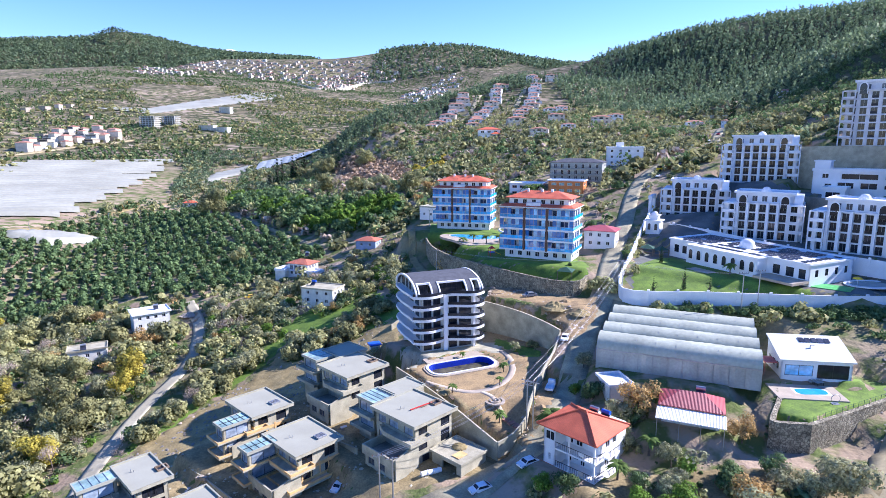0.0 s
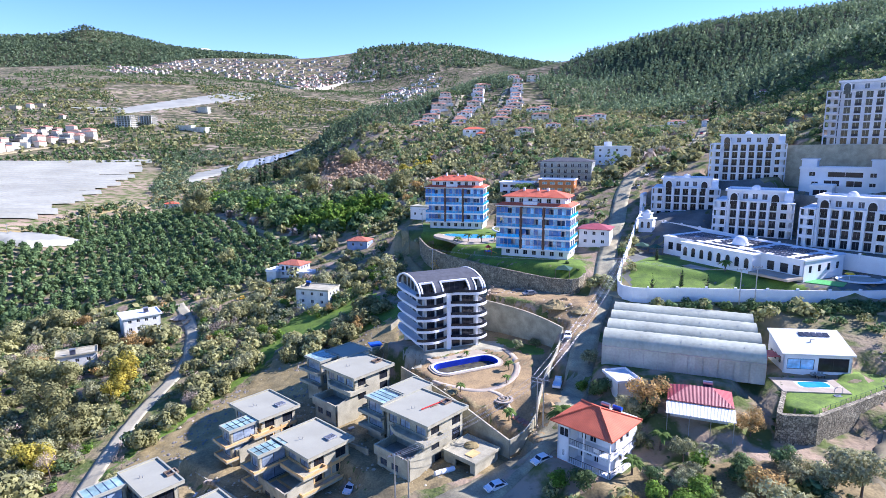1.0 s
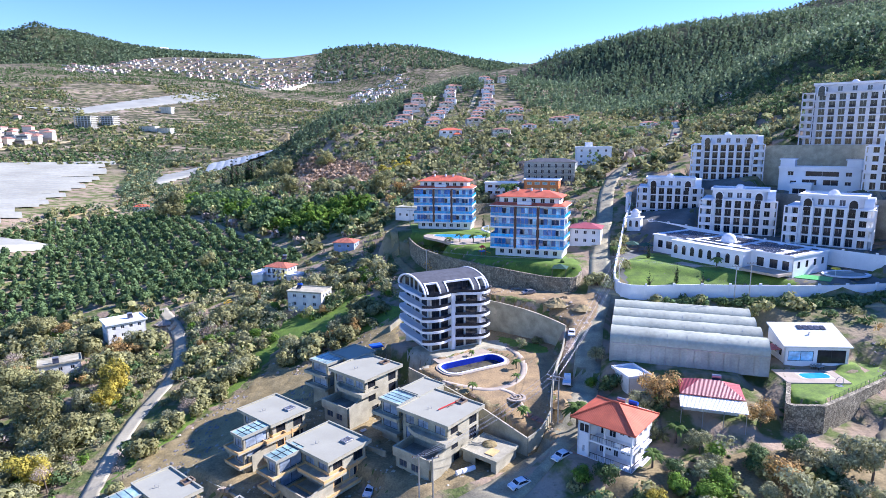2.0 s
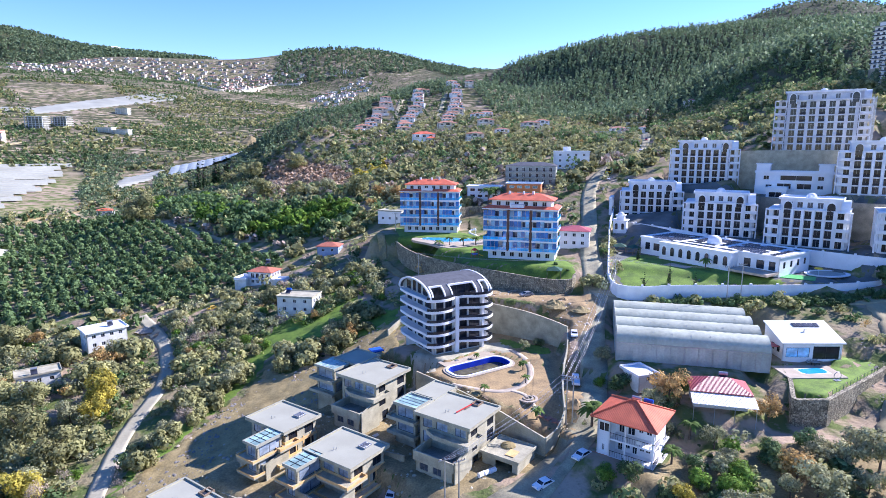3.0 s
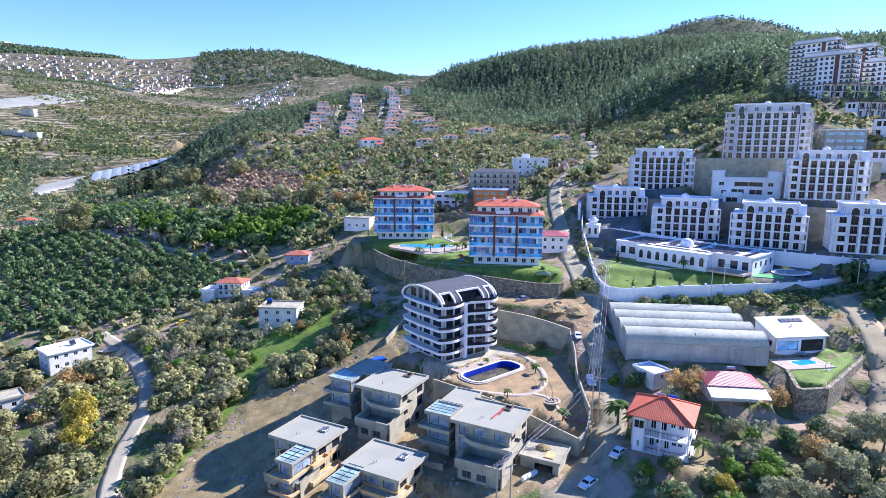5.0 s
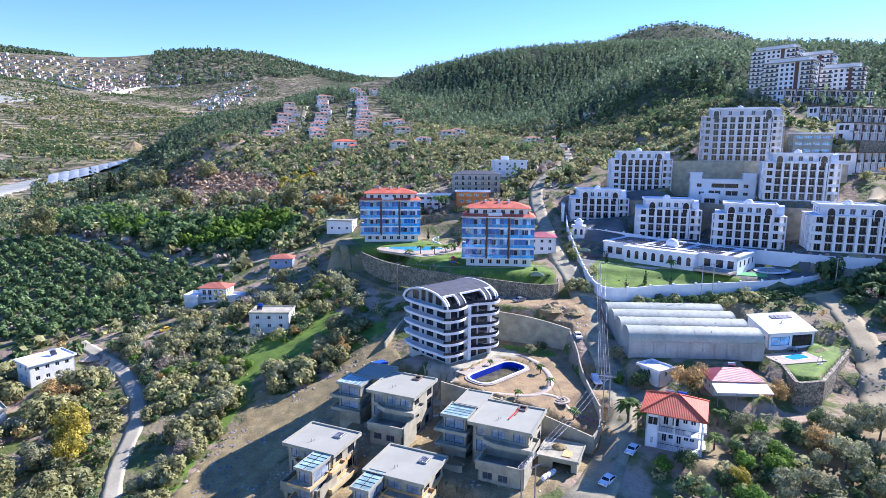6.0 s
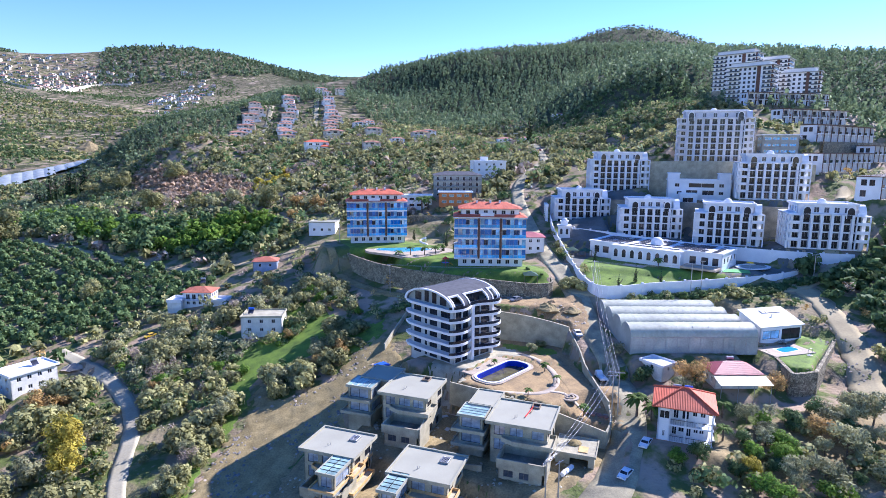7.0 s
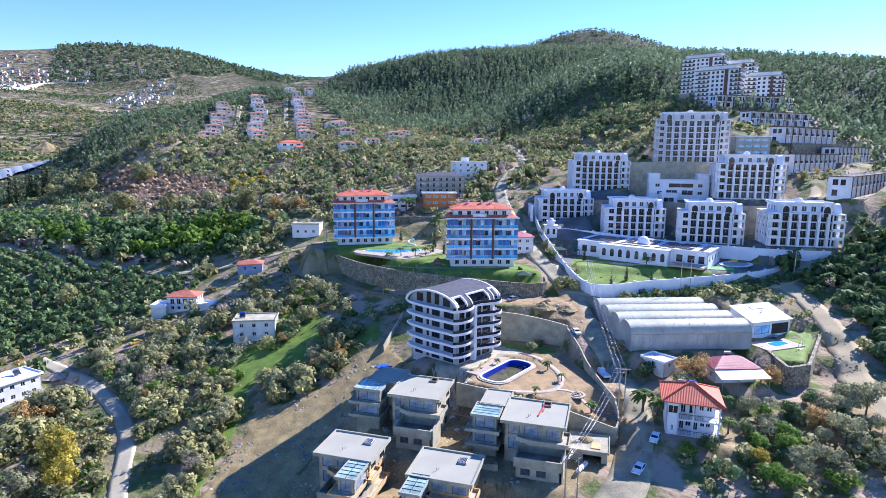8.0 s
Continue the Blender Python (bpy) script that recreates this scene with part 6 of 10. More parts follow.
def free(x, y, margin=1.2):
    x, y = np.atleast_1d(x), np.atleast_1d(y)
    ok = np.ones(x.shape, bool)
    for line, w in ROADS:
        ok &= ~near_line(line, x, y, w)
    for cx, cy, hl, hw, turn in [s[:5] for s in SITES] + CLEAR:
        c, s = math.cos(radians(turn)), math.sin(radians(turn))
        u, v = (x - cx) * c + (y - cy) * s, -(x - cx) * s + (y - cy) * c
        ok &= (np.abs(u) > hl + margin) | (np.abs(v) > hw + margin)
    return ok


def clumpy(x, y, size, seed):
    """Smooth random values from 0 to 1 with patches of that size."""
    rng = np.random.default_rng(seed)
    z = 0
    for k in range(6):
        a, ph = rng.uniform(0, 2 * math.pi), rng.uniform(0, 6.28)
        fx = (1 + k * 0.6) / size
        z = z + np.sin((x * math.cos(a) + y * math.sin(a)) * fx * 2 + ph + np.sin(x * fx * 0.7 + k) * 1.5) / (1 + 0.4 * k)
    return 0.5 + 0.5 * np.tanh(z * 0.6)


def scatter(name, kind, mat_, x, y, size, n, label, category, seed, variants=4, leaf_scale=1.0, trunks=True):
    """Uncounted plants as one object."""
    if not len(x):
        return None
    rng = np.random.default_rng(seed)
    z = ground_height(x, y)
    rot = rng.uniform(0, 2 * math.pi, len(x))
    pick = rng.integers(0, variants, len(x))
    vs, fs, ns, k = [], [], [], 0
    for var in range(variants):
        v, f, soft = crown_of(kind, 31 + var, n, leaf_scale)
        sel = np.where(pick == var)[0]
        if not len(sel):
            continue
        c, s, sz = np.cos(rot[sel])[:, None], np.sin(rot[sel])[:, None], size[sel][:, None]
        tall = sz * rng.uniform(0.85, 1.2, (len(sel), 1))
        w = np.stack([(v[None, :, 0] * c - v[None, :, 1] * s) * sz + x[sel][:, None], (v[None, :, 0] * s + v[None, :, 1] * c) * sz + y[sel][:, None], v[None, :, 2] * tall + z[sel][:, None] - 0.1], 2)
        vs.append(w.reshape(-1, 3))
        ns.append(np.stack([soft[None, :, 0] * c - soft[None, :, 1] * s, soft[None, :, 0] * s + soft[None, :, 1] * c, np.repeat(soft[None, :, 2], len(sel), 0)], 2).reshape(-1, 3))
        fs.append((f[None] + (k + np.arange(len(sel)) * len(v))[:, None, None]).reshape(-1, 4))
        k += len(sel) * len(v)
    ob = part(name, soften(fast_mesh(name, np.concatenate(vs), np.concatenate(fs)), np.concatenate(ns)), mat_)
    return tagged(ob, label, category, "", "stuff")


def field(poly, step, seed, jitter=0.25, turn=0.0):
    """Places in rows inside an outline."""
    p = np.array(poly, float)
    mid = p.mean(0)
    r = np.abs(p - mid).max() * 1.5
    g = np.arange(-r, r, step)
    gx, gy = np.meshgrid(g, g)
    rng = np.random.default_rng(seed)
    gx, gy = gx + rng.normal(0, jitter * step, gx.shape), gy + rng.normal(0, jitter * step, gy.shape)
    c, s = math.cos(radians(turn)), math.sin(radians(turn))
    x, y = (mid[0] + gx * c - gy * s).ravel(), (mid[1] + gx * s + gy * c).ravel()
    ok = inside(poly, x, y)
    x, y = x[ok], y[ok]
    ok = free(x, y)
    return x[ok], y[ok]

# ---- greenhouse of four vaults ----
def roof_beam(a, b, z):
    """A red-painted timber left lying on a roof."""
    beam = thing("timber_beam", at((a[0] + b[0]) / 2, (a[1] + b[1]) / 2, z, math.degrees(math.atan2(b[1] - a[1], b[0] - a[0]))), "long red-painted timber lying on the flat roof", "beam")
    half = math.dist(a, b) / 2
    part("board", Shape().box(-half, half, -0.13, 0.13, 0.0, 0.12), RED_PLAST, beam)
    part("offcut", Shape().box(-half * 0.5, half * 0.1, 0.3, 0.5, 0.0, 0.08), WOOD, beam)


roof_beam((-2.6, 117.8), (-7.0, 114.2), 6.43)


def greenhouse(m, L=34.0, w=8.1, bays=4, side=4.4, rise=2.9):
    h = thing("greenhouse", m, "long white plastic greenhouse of four barrel vaults", "greenhouse")
    n, seg = 10, 17
    for b in range(bays):
        y0 = b * w
        rng = np.random.default_rng(b)
        xs = np.linspace(0, L, seg * 2 + 1)
        v, f = [], []
        for i, x in enumerate(xs):
            sag = -0.10 if i % 2 else 0.0
            for k in range(n + 1):
                a = math.pi * k / n
                v.append((x, y0 + w / 2 - w / 2 * math.cos(a), side + (rise + sag) * math.sin(a) + rng.normal(0, 0.02)))
        for i in range(len(xs) - 1):
            for k in range(n):
                f.append((i * (n + 1) + k, (i + 1) * (n + 1) + k, (i + 1) * (n + 1) + k + 1, i * (n + 1) + k + 1))
        part("vault", Shape().add(v, f), PLASTIC, h, "milky plastic film over hoops", smooth=True)
        for x in (0, L):
            arc = [(x, y0 + w / 2 - w / 2 * math.cos(math.pi * k / n), side + rise * math.sin(math.pi * k / n)) for k in range(n + 1)]
            part("end_film", Shape().add([(x, y0, -0.3), *arc, (x, y0 + w, -0.3)], [tuple(range(n + 3))]), PLASTIC_OLD, h)
        part("gutter", Shape().box(0, L, y0 - 0.15, y0 + 0.15, side - 0.12, side + 0.06), METAL, h)
        for x in np.linspace(0, L, 9):
            part("hoop", Shape().tube((x, y0 + 0.03, side + 0.1), (x, y0 + 0.4, side + 1.2), 0.05, n=4).tube((x, y0 + 0.4, side + 1.2), (x, y0 + w * 0.25, side + rise * 0.88), 0.05, n=4), METAL, h)
    for y, nm in ((0.0, "side_film"), (bays * w, "side_film")):
        xs = np.linspace(0, L, 35)
        v = [(x, y + 0.07 * math.sin(i * 2.1), z) for i, x in enumerate(xs) for z in (-0.3, side * 0.5, side)]
        f = [(3 * i + k, 3 * i + 3 + k, 3 * i + 4 + k, 3 * i + 1 + k) for i in range(34) for k in range(2)]
        part(nm, Shape().add(v, f), PLASTIC_OLD, h, "grimy translucent side film")
    for x in np.linspace(0, L, 12):
        part("post", Shape().tube((x, -0.06, -0.3), (x, -0.06, side), 0.05, n=5), METAL, h)
    return h


greenhouse(at(35.4, 129.6, 9.6, -23.8))


# ---- the white bungalow with its pool ----
def bungalow(m):
    h = thing("white_bungalow", m, "white bungalow with sloping flat roof and black and blue glass front", "house")
    W, D, H, back = 14.0, 8.4, 4.0, 6.6
    s = Shape()
    holes = {0: [(0.8, 6.4, 0.5, 2.9), (7.2, 13.4, 0.1, 3.2)], 3: row_holes(D, 3, 1.2, 1.2, 2.8), 1: row_holes(D, 2, 1.4, 0.9, 2.4), 2: []}
    for k, (a, b) in enumerate(sides(0, W, 0, D)):
        wall(s, a, b, -1.5, H, 0.3, holes[k])
        for o in holes[k]:
            window_at(h, a, b, o, FRAME_DARK, (GLASS_SKY if o[0] < 5 else DARK_GLASS_AND_VOID) if k == 0 else DARK_GLASS_AND_VOID, inset_by=0.1, bars=1)
    for x in (0, W - 0.3):
        s.add([(x + e, y, z) for e in (0, 0.3) for y, z in ((0, H), (D, H), (D, back))], [(0, 1, 2), (5, 4, 3), (0, 3, 4, 1), (1, 4, 5, 2), (2, 5, 3, 0)])
    s.box(0.3, W - 0.3, D - 0.3, D, H, back)
    part("wall", s, WHITE, h)

    def slope(y):
        return H + (back - H) * y / D

    part("roof", Shape().add([(x, y, slope(y) + e) for e in (0.02, 0.3) for x, y in rect(-0.5, W + 0.5, -0.5, D + 0.3)], [(3, 2, 1, 0), (4, 5, 6, 7), (0, 1, 5, 4), (1, 2, 6, 5), (2, 3, 7, 6), (3, 0, 4, 7)]), WHITE_OLD, h)
    part("roof_pipe", Shape().tube((7, 4, slope(4) + 0.2), (7, 4, slope(4) + 0.9), 0.12).tube((7, 4, slope(4) + 0.9), (7.9, 4.2, slope(4) + 0.9), 0.12), METAL, h)
    for i in range(5):
        x = 5.5 + i * 1.3
        part("solar_panel", Shape().add([(a, y, slope(y) + e) for e in (0.4, 0.48) for a, y in rect(x, x + 1.1, 5.8, 7.3)], [(3, 2, 1, 0), (4, 5, 6, 7), (0, 1, 5, 4), (1, 2, 6, 5), (2, 3, 7, 6), (3, 0, 4, 7)]), SOLAR, h)
    part("canopy", Shape().box(-3.0, -0.3, 1, 5, 2.7, 2.85).tube((-2.9, 1.1, -0.2), (-2.9, 1.1, 2.7), 0.06).tube((-2.9, 4.9, -0.2), (-2.9, 4.9, 2.7), 0.06), CRIMSON, h, "red awning beside the wall")
    return h


bungalow(at(72.8, 120.0, 10.8, -10))
deck = thing("pool_deck", at(67.8, 111.3, 9.75, -8.5), "white paved pool deck with a small blue pool", "pool")
part("paving", Shape().box(0, 13.2, 0, 2.4, -0.2, 0.25).box(0, 13.2, 5.6, 7.4, -0.2, 0.25).box(0, 4.2, 2.4, 5.6, -0.2, 0.25).box(11.2, 13.2, 2.4, 5.6, -0.2, 0.25), PAVING, deck, "pale paving slabs")
basin = round_rect(3.1, 1.45, 1.2)
part("deck_slab", Shape().box(4.2, 11.2, 2.4, 5.6, -0.2, 0.235), WHITE_OLD, deck)
part("water", Shape().prism([(7.7 + x, 4.0 + y + 0.25 * math.sin(x * 0.9)) for x, y in basin], 0.1, 0.262), POOL_WATER, deck, "bright blue pool water")
CLEAR += [(80, 124, 10, 7, -10), (74.5, 114.5, 9, 5, -8)]


def lounge_set(x, y, z):
    t = thing("patio_table", at(x, y, z, 12), "grey patio table on the deck", "table")
    part("tabletop", Shape().box(-0.9, 0.9, -0.5, 0.5, 0.7, 0.76), GREY_WALL, t)
    for a in (-0.8, 0.8):
        for b in (-0.4, 0.4):
            part("leg", Shape().box(a - 0.04, a + 0.04, b - 0.04, b + 0.04, 0, 0.7), STEEL_DARK, t)
    for k in range(4):
        c = thing("patio_chair", at(x - 1.2 + 0.8 * k, y + 0.9, z, 8), "grey patio chair beside the table", "chair", "patio chairs")
        part("seat", Shape().box(-0.3, 0.3, -0.3, 0.3, 0.4, 0.48), GREY_WALL, c)
        part("backrest", Shape().box(-0.3, 0.3, 0.24, 0.3, 0.48, 0.95), GREY_WALL, c)
        for a in (-0.26, 0.26):
            for b in (-0.26, 0.26):
                part("leg", Shape().box(a - 0.03, a + 0.03, b - 0.03, b + 0.03, 0, 0.4), STEEL_DARK, c)


lounge_set(79.5, 117.2, 10.0)
ch = thing("hanging_chair", at(77.5, 108.8, 9.78), "round metal garden swing seat on the lawn", "chair")
ringpts = [(0.9 * math.cos(a), 0, 1.1 + 0.9 * math.sin(a)) for a in np.linspace(0, 2 * math.pi, 15)]
rs = Shape()
for p, q in zip(ringpts, ringpts[1:]):
    rs.tube(p, q, 0.06, n=5)
part("hoop", rs, METAL, ch)
part("foot", Shape().box(-0.7, 0.7, -0.5, 0.5, 0, 0.1), METAL, ch)


fence = thing("lawn_fence", at(0, 0, 0), "low green wire fence along the top of the stone wall", "fence")
fence_line = smooth_line([(68.6, 101.4), (81, 107.2), (93.2, 113.0), (96.4, 114.9), (99.6, 119)], 1.6)
for a, b in zip(fence_line, fence_line[1:]):
    part("post", Shape().tube((a[0], a[1], 9.4), (a[0], a[1], 11.0), 0.04, n=5), GREEN_DARK, fence)
    part("wire", Shape().tube((a[0], a[1], 10.9), (b[0], b[1], 10.9), 0.02, n=4).tube((a[0], a[1], 10.4), (b[0], b[1], 10.4), 0.02, n=4), GREEN_DARK, fence)


for k in range(15):
    plant("greenbush", 61.8 + 0.82 * k + 0.2 * math.sin(k * 3.1), 104.2 + 1.14 * k, 0.42 + 0.06 * math.sin(k * 2.3), 1400 + k)

# ---- the red-roofed house by the road ----
def red_house(m):
    h = thing("red_roofed_house", m, "white three-storey house with orange-red tiled roof and deep balconies", "house")
    W, D, back, f1, top = 8.8, 7.0, 1.3, 3.2, 6.4
    s = Shape()
    holes = {0: [(2.7, 3.6, f1 + 0.1, f1 + 2.3), (4.2, 5.4, f1 + 0.1, f1 + 2.3), (6.0, 6.8, f1 + 0.9, f1 + 2.2), (7.3, 8.2, f1 + 0.9, f1 + 2.2), (2.6, 3.4, 0.05, 2.3), (3.7, 4.7, 0.7, 2.2), (5.1, 5.9, 0.05, 2.3), (6.3, 7.1, 0.9, 2.2), (7.3, 8.1, 0.9, 2.2), (4.0, 5.0, -2.2, -0.9), (5.6, 6.6, -2.2, -0.9)],
             1: row_holes(5.7, 2, 1.2, f1 + 0.8, f1 + 2.3) + row_holes(5.7, 2, 1.2, 0.8, 2.3), 2: row_holes(8.8, 3, 1.2, f1 + 0.9, f1 + 2.2), 3: [(1.0, 1.7, f1 + 0.6, f1 + 2.0), (3.6, 4.9, f1 + 0.8, f1 + 2.3)]}
    for k, (a, b) in enumerate(sides(0, W, back, D)):
        wall(s, a, b, -3.0, top, 0.25, holes[k])
        for o in holes[k]:
            window_at(h, a, b, o, WHITE, DARK_GLASS_AND_VOID)
    part("wall", s, WHITE, h)
    bay = Shape()
    bay_holes = {0: [(0.9, 1.35, 0.7, 1.9), (0.3, 2.0, f1 + 0.95, f1 + 2.5)], 1: [], 2: [], 3: [(0.8, 2.2, f1 + 0.95, f1 + 2.4)]}
    for k, (a, b) in enumerate(sides(0, 2.2, -1.6, back)):
        if k != 2:
            wall(bay, a, b, -3.0, top, 0.25, bay_holes[k])
            for o in bay_holes[k]:
                window_at(h, a, b, o, WHITE, DARK_GLASS_AND_VOID)
    part("bay_wall", bay, WHITE, h)
    for z in (f1, 0.0):
        b = part("balcony", Shape().box(2.2, W + 0.7, -1.6, back, z - 0.3, z).box(W, W + 1.2, back, D * 0.7, z - 0.3, z), WHITE, h)
        rail = Shape()
        for x in np.arange(2.3, W + 0.6, 0.4):
            rail.box(x, x + 0.03, -1.58, -1.53, z, z + 0.95)
        rail.box(2.2, W + 0.7, -1.6, -1.52, z + 0.95, z + 1.01)
        part("railing", rail, STEEL_DARK, b)
        side = Shape()
        for y in np.arange(-1.5, D * 0.7, 0.4):
            xx = W + (0.6 if y < back else 1.1)
            side.box(xx, xx + 0.04, y, y + 0.03, z, z + 0.95)
        side.box(W + 0.58, W + 0.66, -1.6, back, z + 0.95, z + 1.01).box(W + 1.08, W + 1.16, back, D * 0.7, z + 0.95, z + 1.01)
        part("side_railing", side, STEEL_DARK, b)
        part("laundry", Shape().box(6.6, 7.5, -1.66, -1.61, z + 0.35, z + 1.0), SHEET if z else CREAM, b, "pale washing hung over the railing")
    for x in (4.6, W + 0.3):
        part("post", Shape().box(x, x + 0.25, -1.55, -1.3, -3, top), WHITE, h)
    part("porch_roof", Shape().prism([(-0.6, -3.2), (2.0, -3.2), (2.0, -1.6), (-0.6, -1.6)], [-0.75, -0.75, -0.2, -0.2], [-0.6, -0.6, -0.05, -0.05]), TILE_OLD, h, "small tiled porch roof")
    part("eaves", Shape().box(-0.9, W + 1.0, -2.1, D + 0.5, top, top + 0.18), WHITE_OLD, h, "pale boarded eaves")
    part("rear_annex", Shape().box(2.5, 8.0, D, D + 3.2, -2, 5.6), WHITE_OLD, h)
    r = part("roof", hip(Shape(), -0.4, W + 0.5, -1.6, D, top + 0.2, 2.3, 0.7), TILE_RED, h, "orange-red tiled hipped roof")
    ridge = Shape()
    x0, x1, y0, y1 = -1.1, W + 1.2, -2.3, D + 0.7
    rr = (y1 - y0) / 2
    a, b = (x0 + rr, (y0 + y1) / 2, top + 2.55), (x1 - rr, (y0 + y1) / 2, top + 2.55)
    for p, q in (((x0, y0, top + 0.25), a), ((x0, y1, top + 0.25), a), ((x1, y0, top + 0.25), b), ((x1, y1, top + 0.25), b), (a, b)):
        ridge.tube(p, q, 0.16, n=6)
    part("ridge_tiles", ridge, TILE_RED, r)
    return h


red_house(at(20.2, 103.9, 1.6, -46) @ Matrix.Scale(1.16, 4))


def water_heater(x, y, z, turn=0.0, tank=None):
    t = thing("solar_water_heater", at(x, y, z, turn), "rooftop solar water heater with its drum tank", "water heater", "solar water heaters")
    part("tank", Shape().tube((-0.9, 0.3, 1.5), (0.9, 0.3, 1.5), 0.42, n=10), tank or METAL, t)
    part("collector", Shape().add([(-0.9, -1.2, 0.2), (0.9, -1.2, 0.2), (0.9, 0.2, 1.2), (-0.9, 0.2, 1.2), (-0.9, -1.2, 0.1), (0.9, -1.2, 0.1), (0.9, 0.2, 1.1), (-0.9, 0.2, 1.1)], [(0, 1, 2, 3), (7, 6, 5, 4), (0, 4, 5, 1), (1, 5, 6, 2), (2, 6, 7, 3), (3, 7, 4, 0)]), SOLAR, t)
    part("stand", Shape().tube((-0.8, 0.3, -0.6), (-0.8, 0.3, 1.2), 0.05).tube((0.8, 0.3, -0.6), (0.8, 0.3, 1.2), 0.05).tube((-0.8, -1.1, -0.6), (-0.8, -1.1, 0.15), 0.05).tube((0.8, -1.1, -0.6), (0.8, -1.1, 0.15), 0.05), METAL, t)
    return t


water_heater(31.2, 106.0, 8.2, -46, BLUE_TANK)
water_heater(29.4, 107.6, 8.2, -46)

# crimson-roofed cottage and small shed
cot = plain_house("crimson_roofed_cottage", at(43.4, 109.2, 6.3, -24), 10.6, 6.5, 1, WHITE_OLD, "hip", "white cottage with crimson sheet roof and white porch roof", "house", 3.6, CRIMSON, wins=(3, 2, 2, 2), rise=2.0, over=0.8)
part("porch_roof", Shape().add([(-0.9, -0.9, 3.5), (11.5, -0.9, 3.5), (11.5, -4.6, 2.6), (-0.9, -4.6, 2.6), (-0.9, -0.9, 3.4), (11.5, -0.9, 3.4), (11.5, -4.6, 2.5), (-0.9, -4.6, 2.5)], [(3, 2, 1, 0), (4, 5, 6, 7), (0, 1, 5, 4), (1, 2, 6, 5), (2, 3, 7, 6), (3, 0, 4, 7)]), SHEET, cot, "white corrugated porch roof")
for x in (-0.6, 3.4, 7.2, 11.2):
    part("porch_post", Shape().tube((x, -4.4, -2.5), (x, -4.4, 2.55), 0.07), METAL, cot)
water_heater(52.5, 112.8, 9.9, -24)
plain_house("garden_shed", at(35.6, 118.2, 7.2, 10), 5.0, 6.4, 1, WHITE_OLD, "flat", "small white shed with pale sheet roof", "shed", 2.3, SHEET, wins=(1, 1, 0, 1), ww=0.9, over=0.8)

# houses on the scrub slope
hw = plain_house("hillside_house", at(-119, 217, -10.4, 35), 13, 9, 2, WHITE_OLD, "flat", "white two-storey hillside house with flat white roof", "house", 3.0, WHITE, wins=(4, 3, 3, 2), over=1.2)
water_heater(-114.5, 226, -4.0, 30)
water_heater(-63, 268, 8.8, -12)
water_heater(-50, 221, 6.6, -20, BLUE_TANK)
water_heater(-128, 199, -10.9, 28)
plain_house("small_flat_house", at(-132, 196, -14.8, 28), 12, 7, 1, WHITE_OLD, "flat", "low white house with bare concrete roof", "house", 3.4, CONCRETE, wins=(3, 2, 0, 1), over=0.8)
plain_house("hillside_house", at(-71, 263, 0.6, -24), 11, 8, 2, WHITE, "hip", "white hillside house with worn red tiled roof", "house", 2.9, TILE_OLD, wins=(4, 3, 3, 2), over=0.7, balcony=True)
terrace = thing("house_terrace", at(-77, 262, 0.6, -24), "white concrete roof terrace beside the hillside house", "terrace")
part("slab", Shape().box(0, 5.8, 0, 8, 2.6, 2.9).ring(rect(0, 5.8, 0, 8), 0.15, 2.9, 3.7), WHITE, terrace)
part("wall", Shape().box(0.2, 5.6, 0.3, 7.7, -2, 2.6), WHITE_OLD, terrace)
part("side_slab", Shape().box(17.5, 23, 0.5, 7, 2.7, 3.0).ring(rect(17.5, 23, 0.5, 7), 0.15, 3.0, 3.8).box(17.7, 22.8, 0.8, 6.8, -2, 2.7), WHITE, terrace)
plain_house("unfinished_house", at(-54, 217, 0.5, -20), 13.5, 9, 2, WHITE_OLD, "flat", "white two-storey house with bare unfinished roof", "house", 2.9, CONCRETE, wins=(3, 3, 2, 3), over=0.5)
plain_house("hillside_house", at(-42, 279, 10.6, -15), 10, 8, 1, mat("faded_blue_paint", (0.32, 0.40, 0.55), 0.8, 0.12, 0.5, 4), "hip", "small faded blue house with old red roof", "house", 3.2, TILE_OLD, wins=(2, 2, 1, 1))
plain_house("hillside_house", at(-222, 500, 6, 10), 12, 9, 1, WHITE_OLD, "hip", "low white house with orange tiled roof", "house", 3.0, TILE_RED, wins=(3, 2, 2, 2))
plain_house("white_workshop", at(-12, 304, 22.0, -28), 13, 10, 1, WHITE, "flat", "plain white flat-roofed workshop beside the lane", "building", 5.0, SCREED, wins=(3, 2, 2, 2), over=0.3)
plain_house("flat_house_lower", at(-262, 300, 0, 30), 12, 9, 1, WHITE_OLD, "flat", "low whitewashed house in the valley", "house", 3.2, CONCRETE)

# houses behind the blue blocks
plain_house("grey_apartment_building", at(55.5, 305, 37.5, -24), 26, 13, 4, GREY_WALL, "hip", "dark grey apartment building with white bands and slate roof", "apartment building", 3.0, SLATE, wins=(7, 4, 7, 4), balcony=True, rise=1.8, over=0.5)
ws = plain_house("white_apartment_house", at(88, 320, 47, -16), 19, 12, 3, WHITE, "flat", "white flat-roofed apartment house", "apartment building", 3.1, WHITE, wins=(4, 3, 4, 3), base=5)
part("stair_tower", Shape().box(5, 9, 4, 8, 9.4, 12.2), WHITE, ws)
plain_house("orange_villa", at(52, 290, 35, -24), 17, 9, 2, ORANGE, "flat", "orange and white villa with teal glass balconies", "house", 3.1, WHITE, wins=(4, 2, 3, 2), pane=GLASS_TEAL, ww=2.4, over=1.0, base=6)
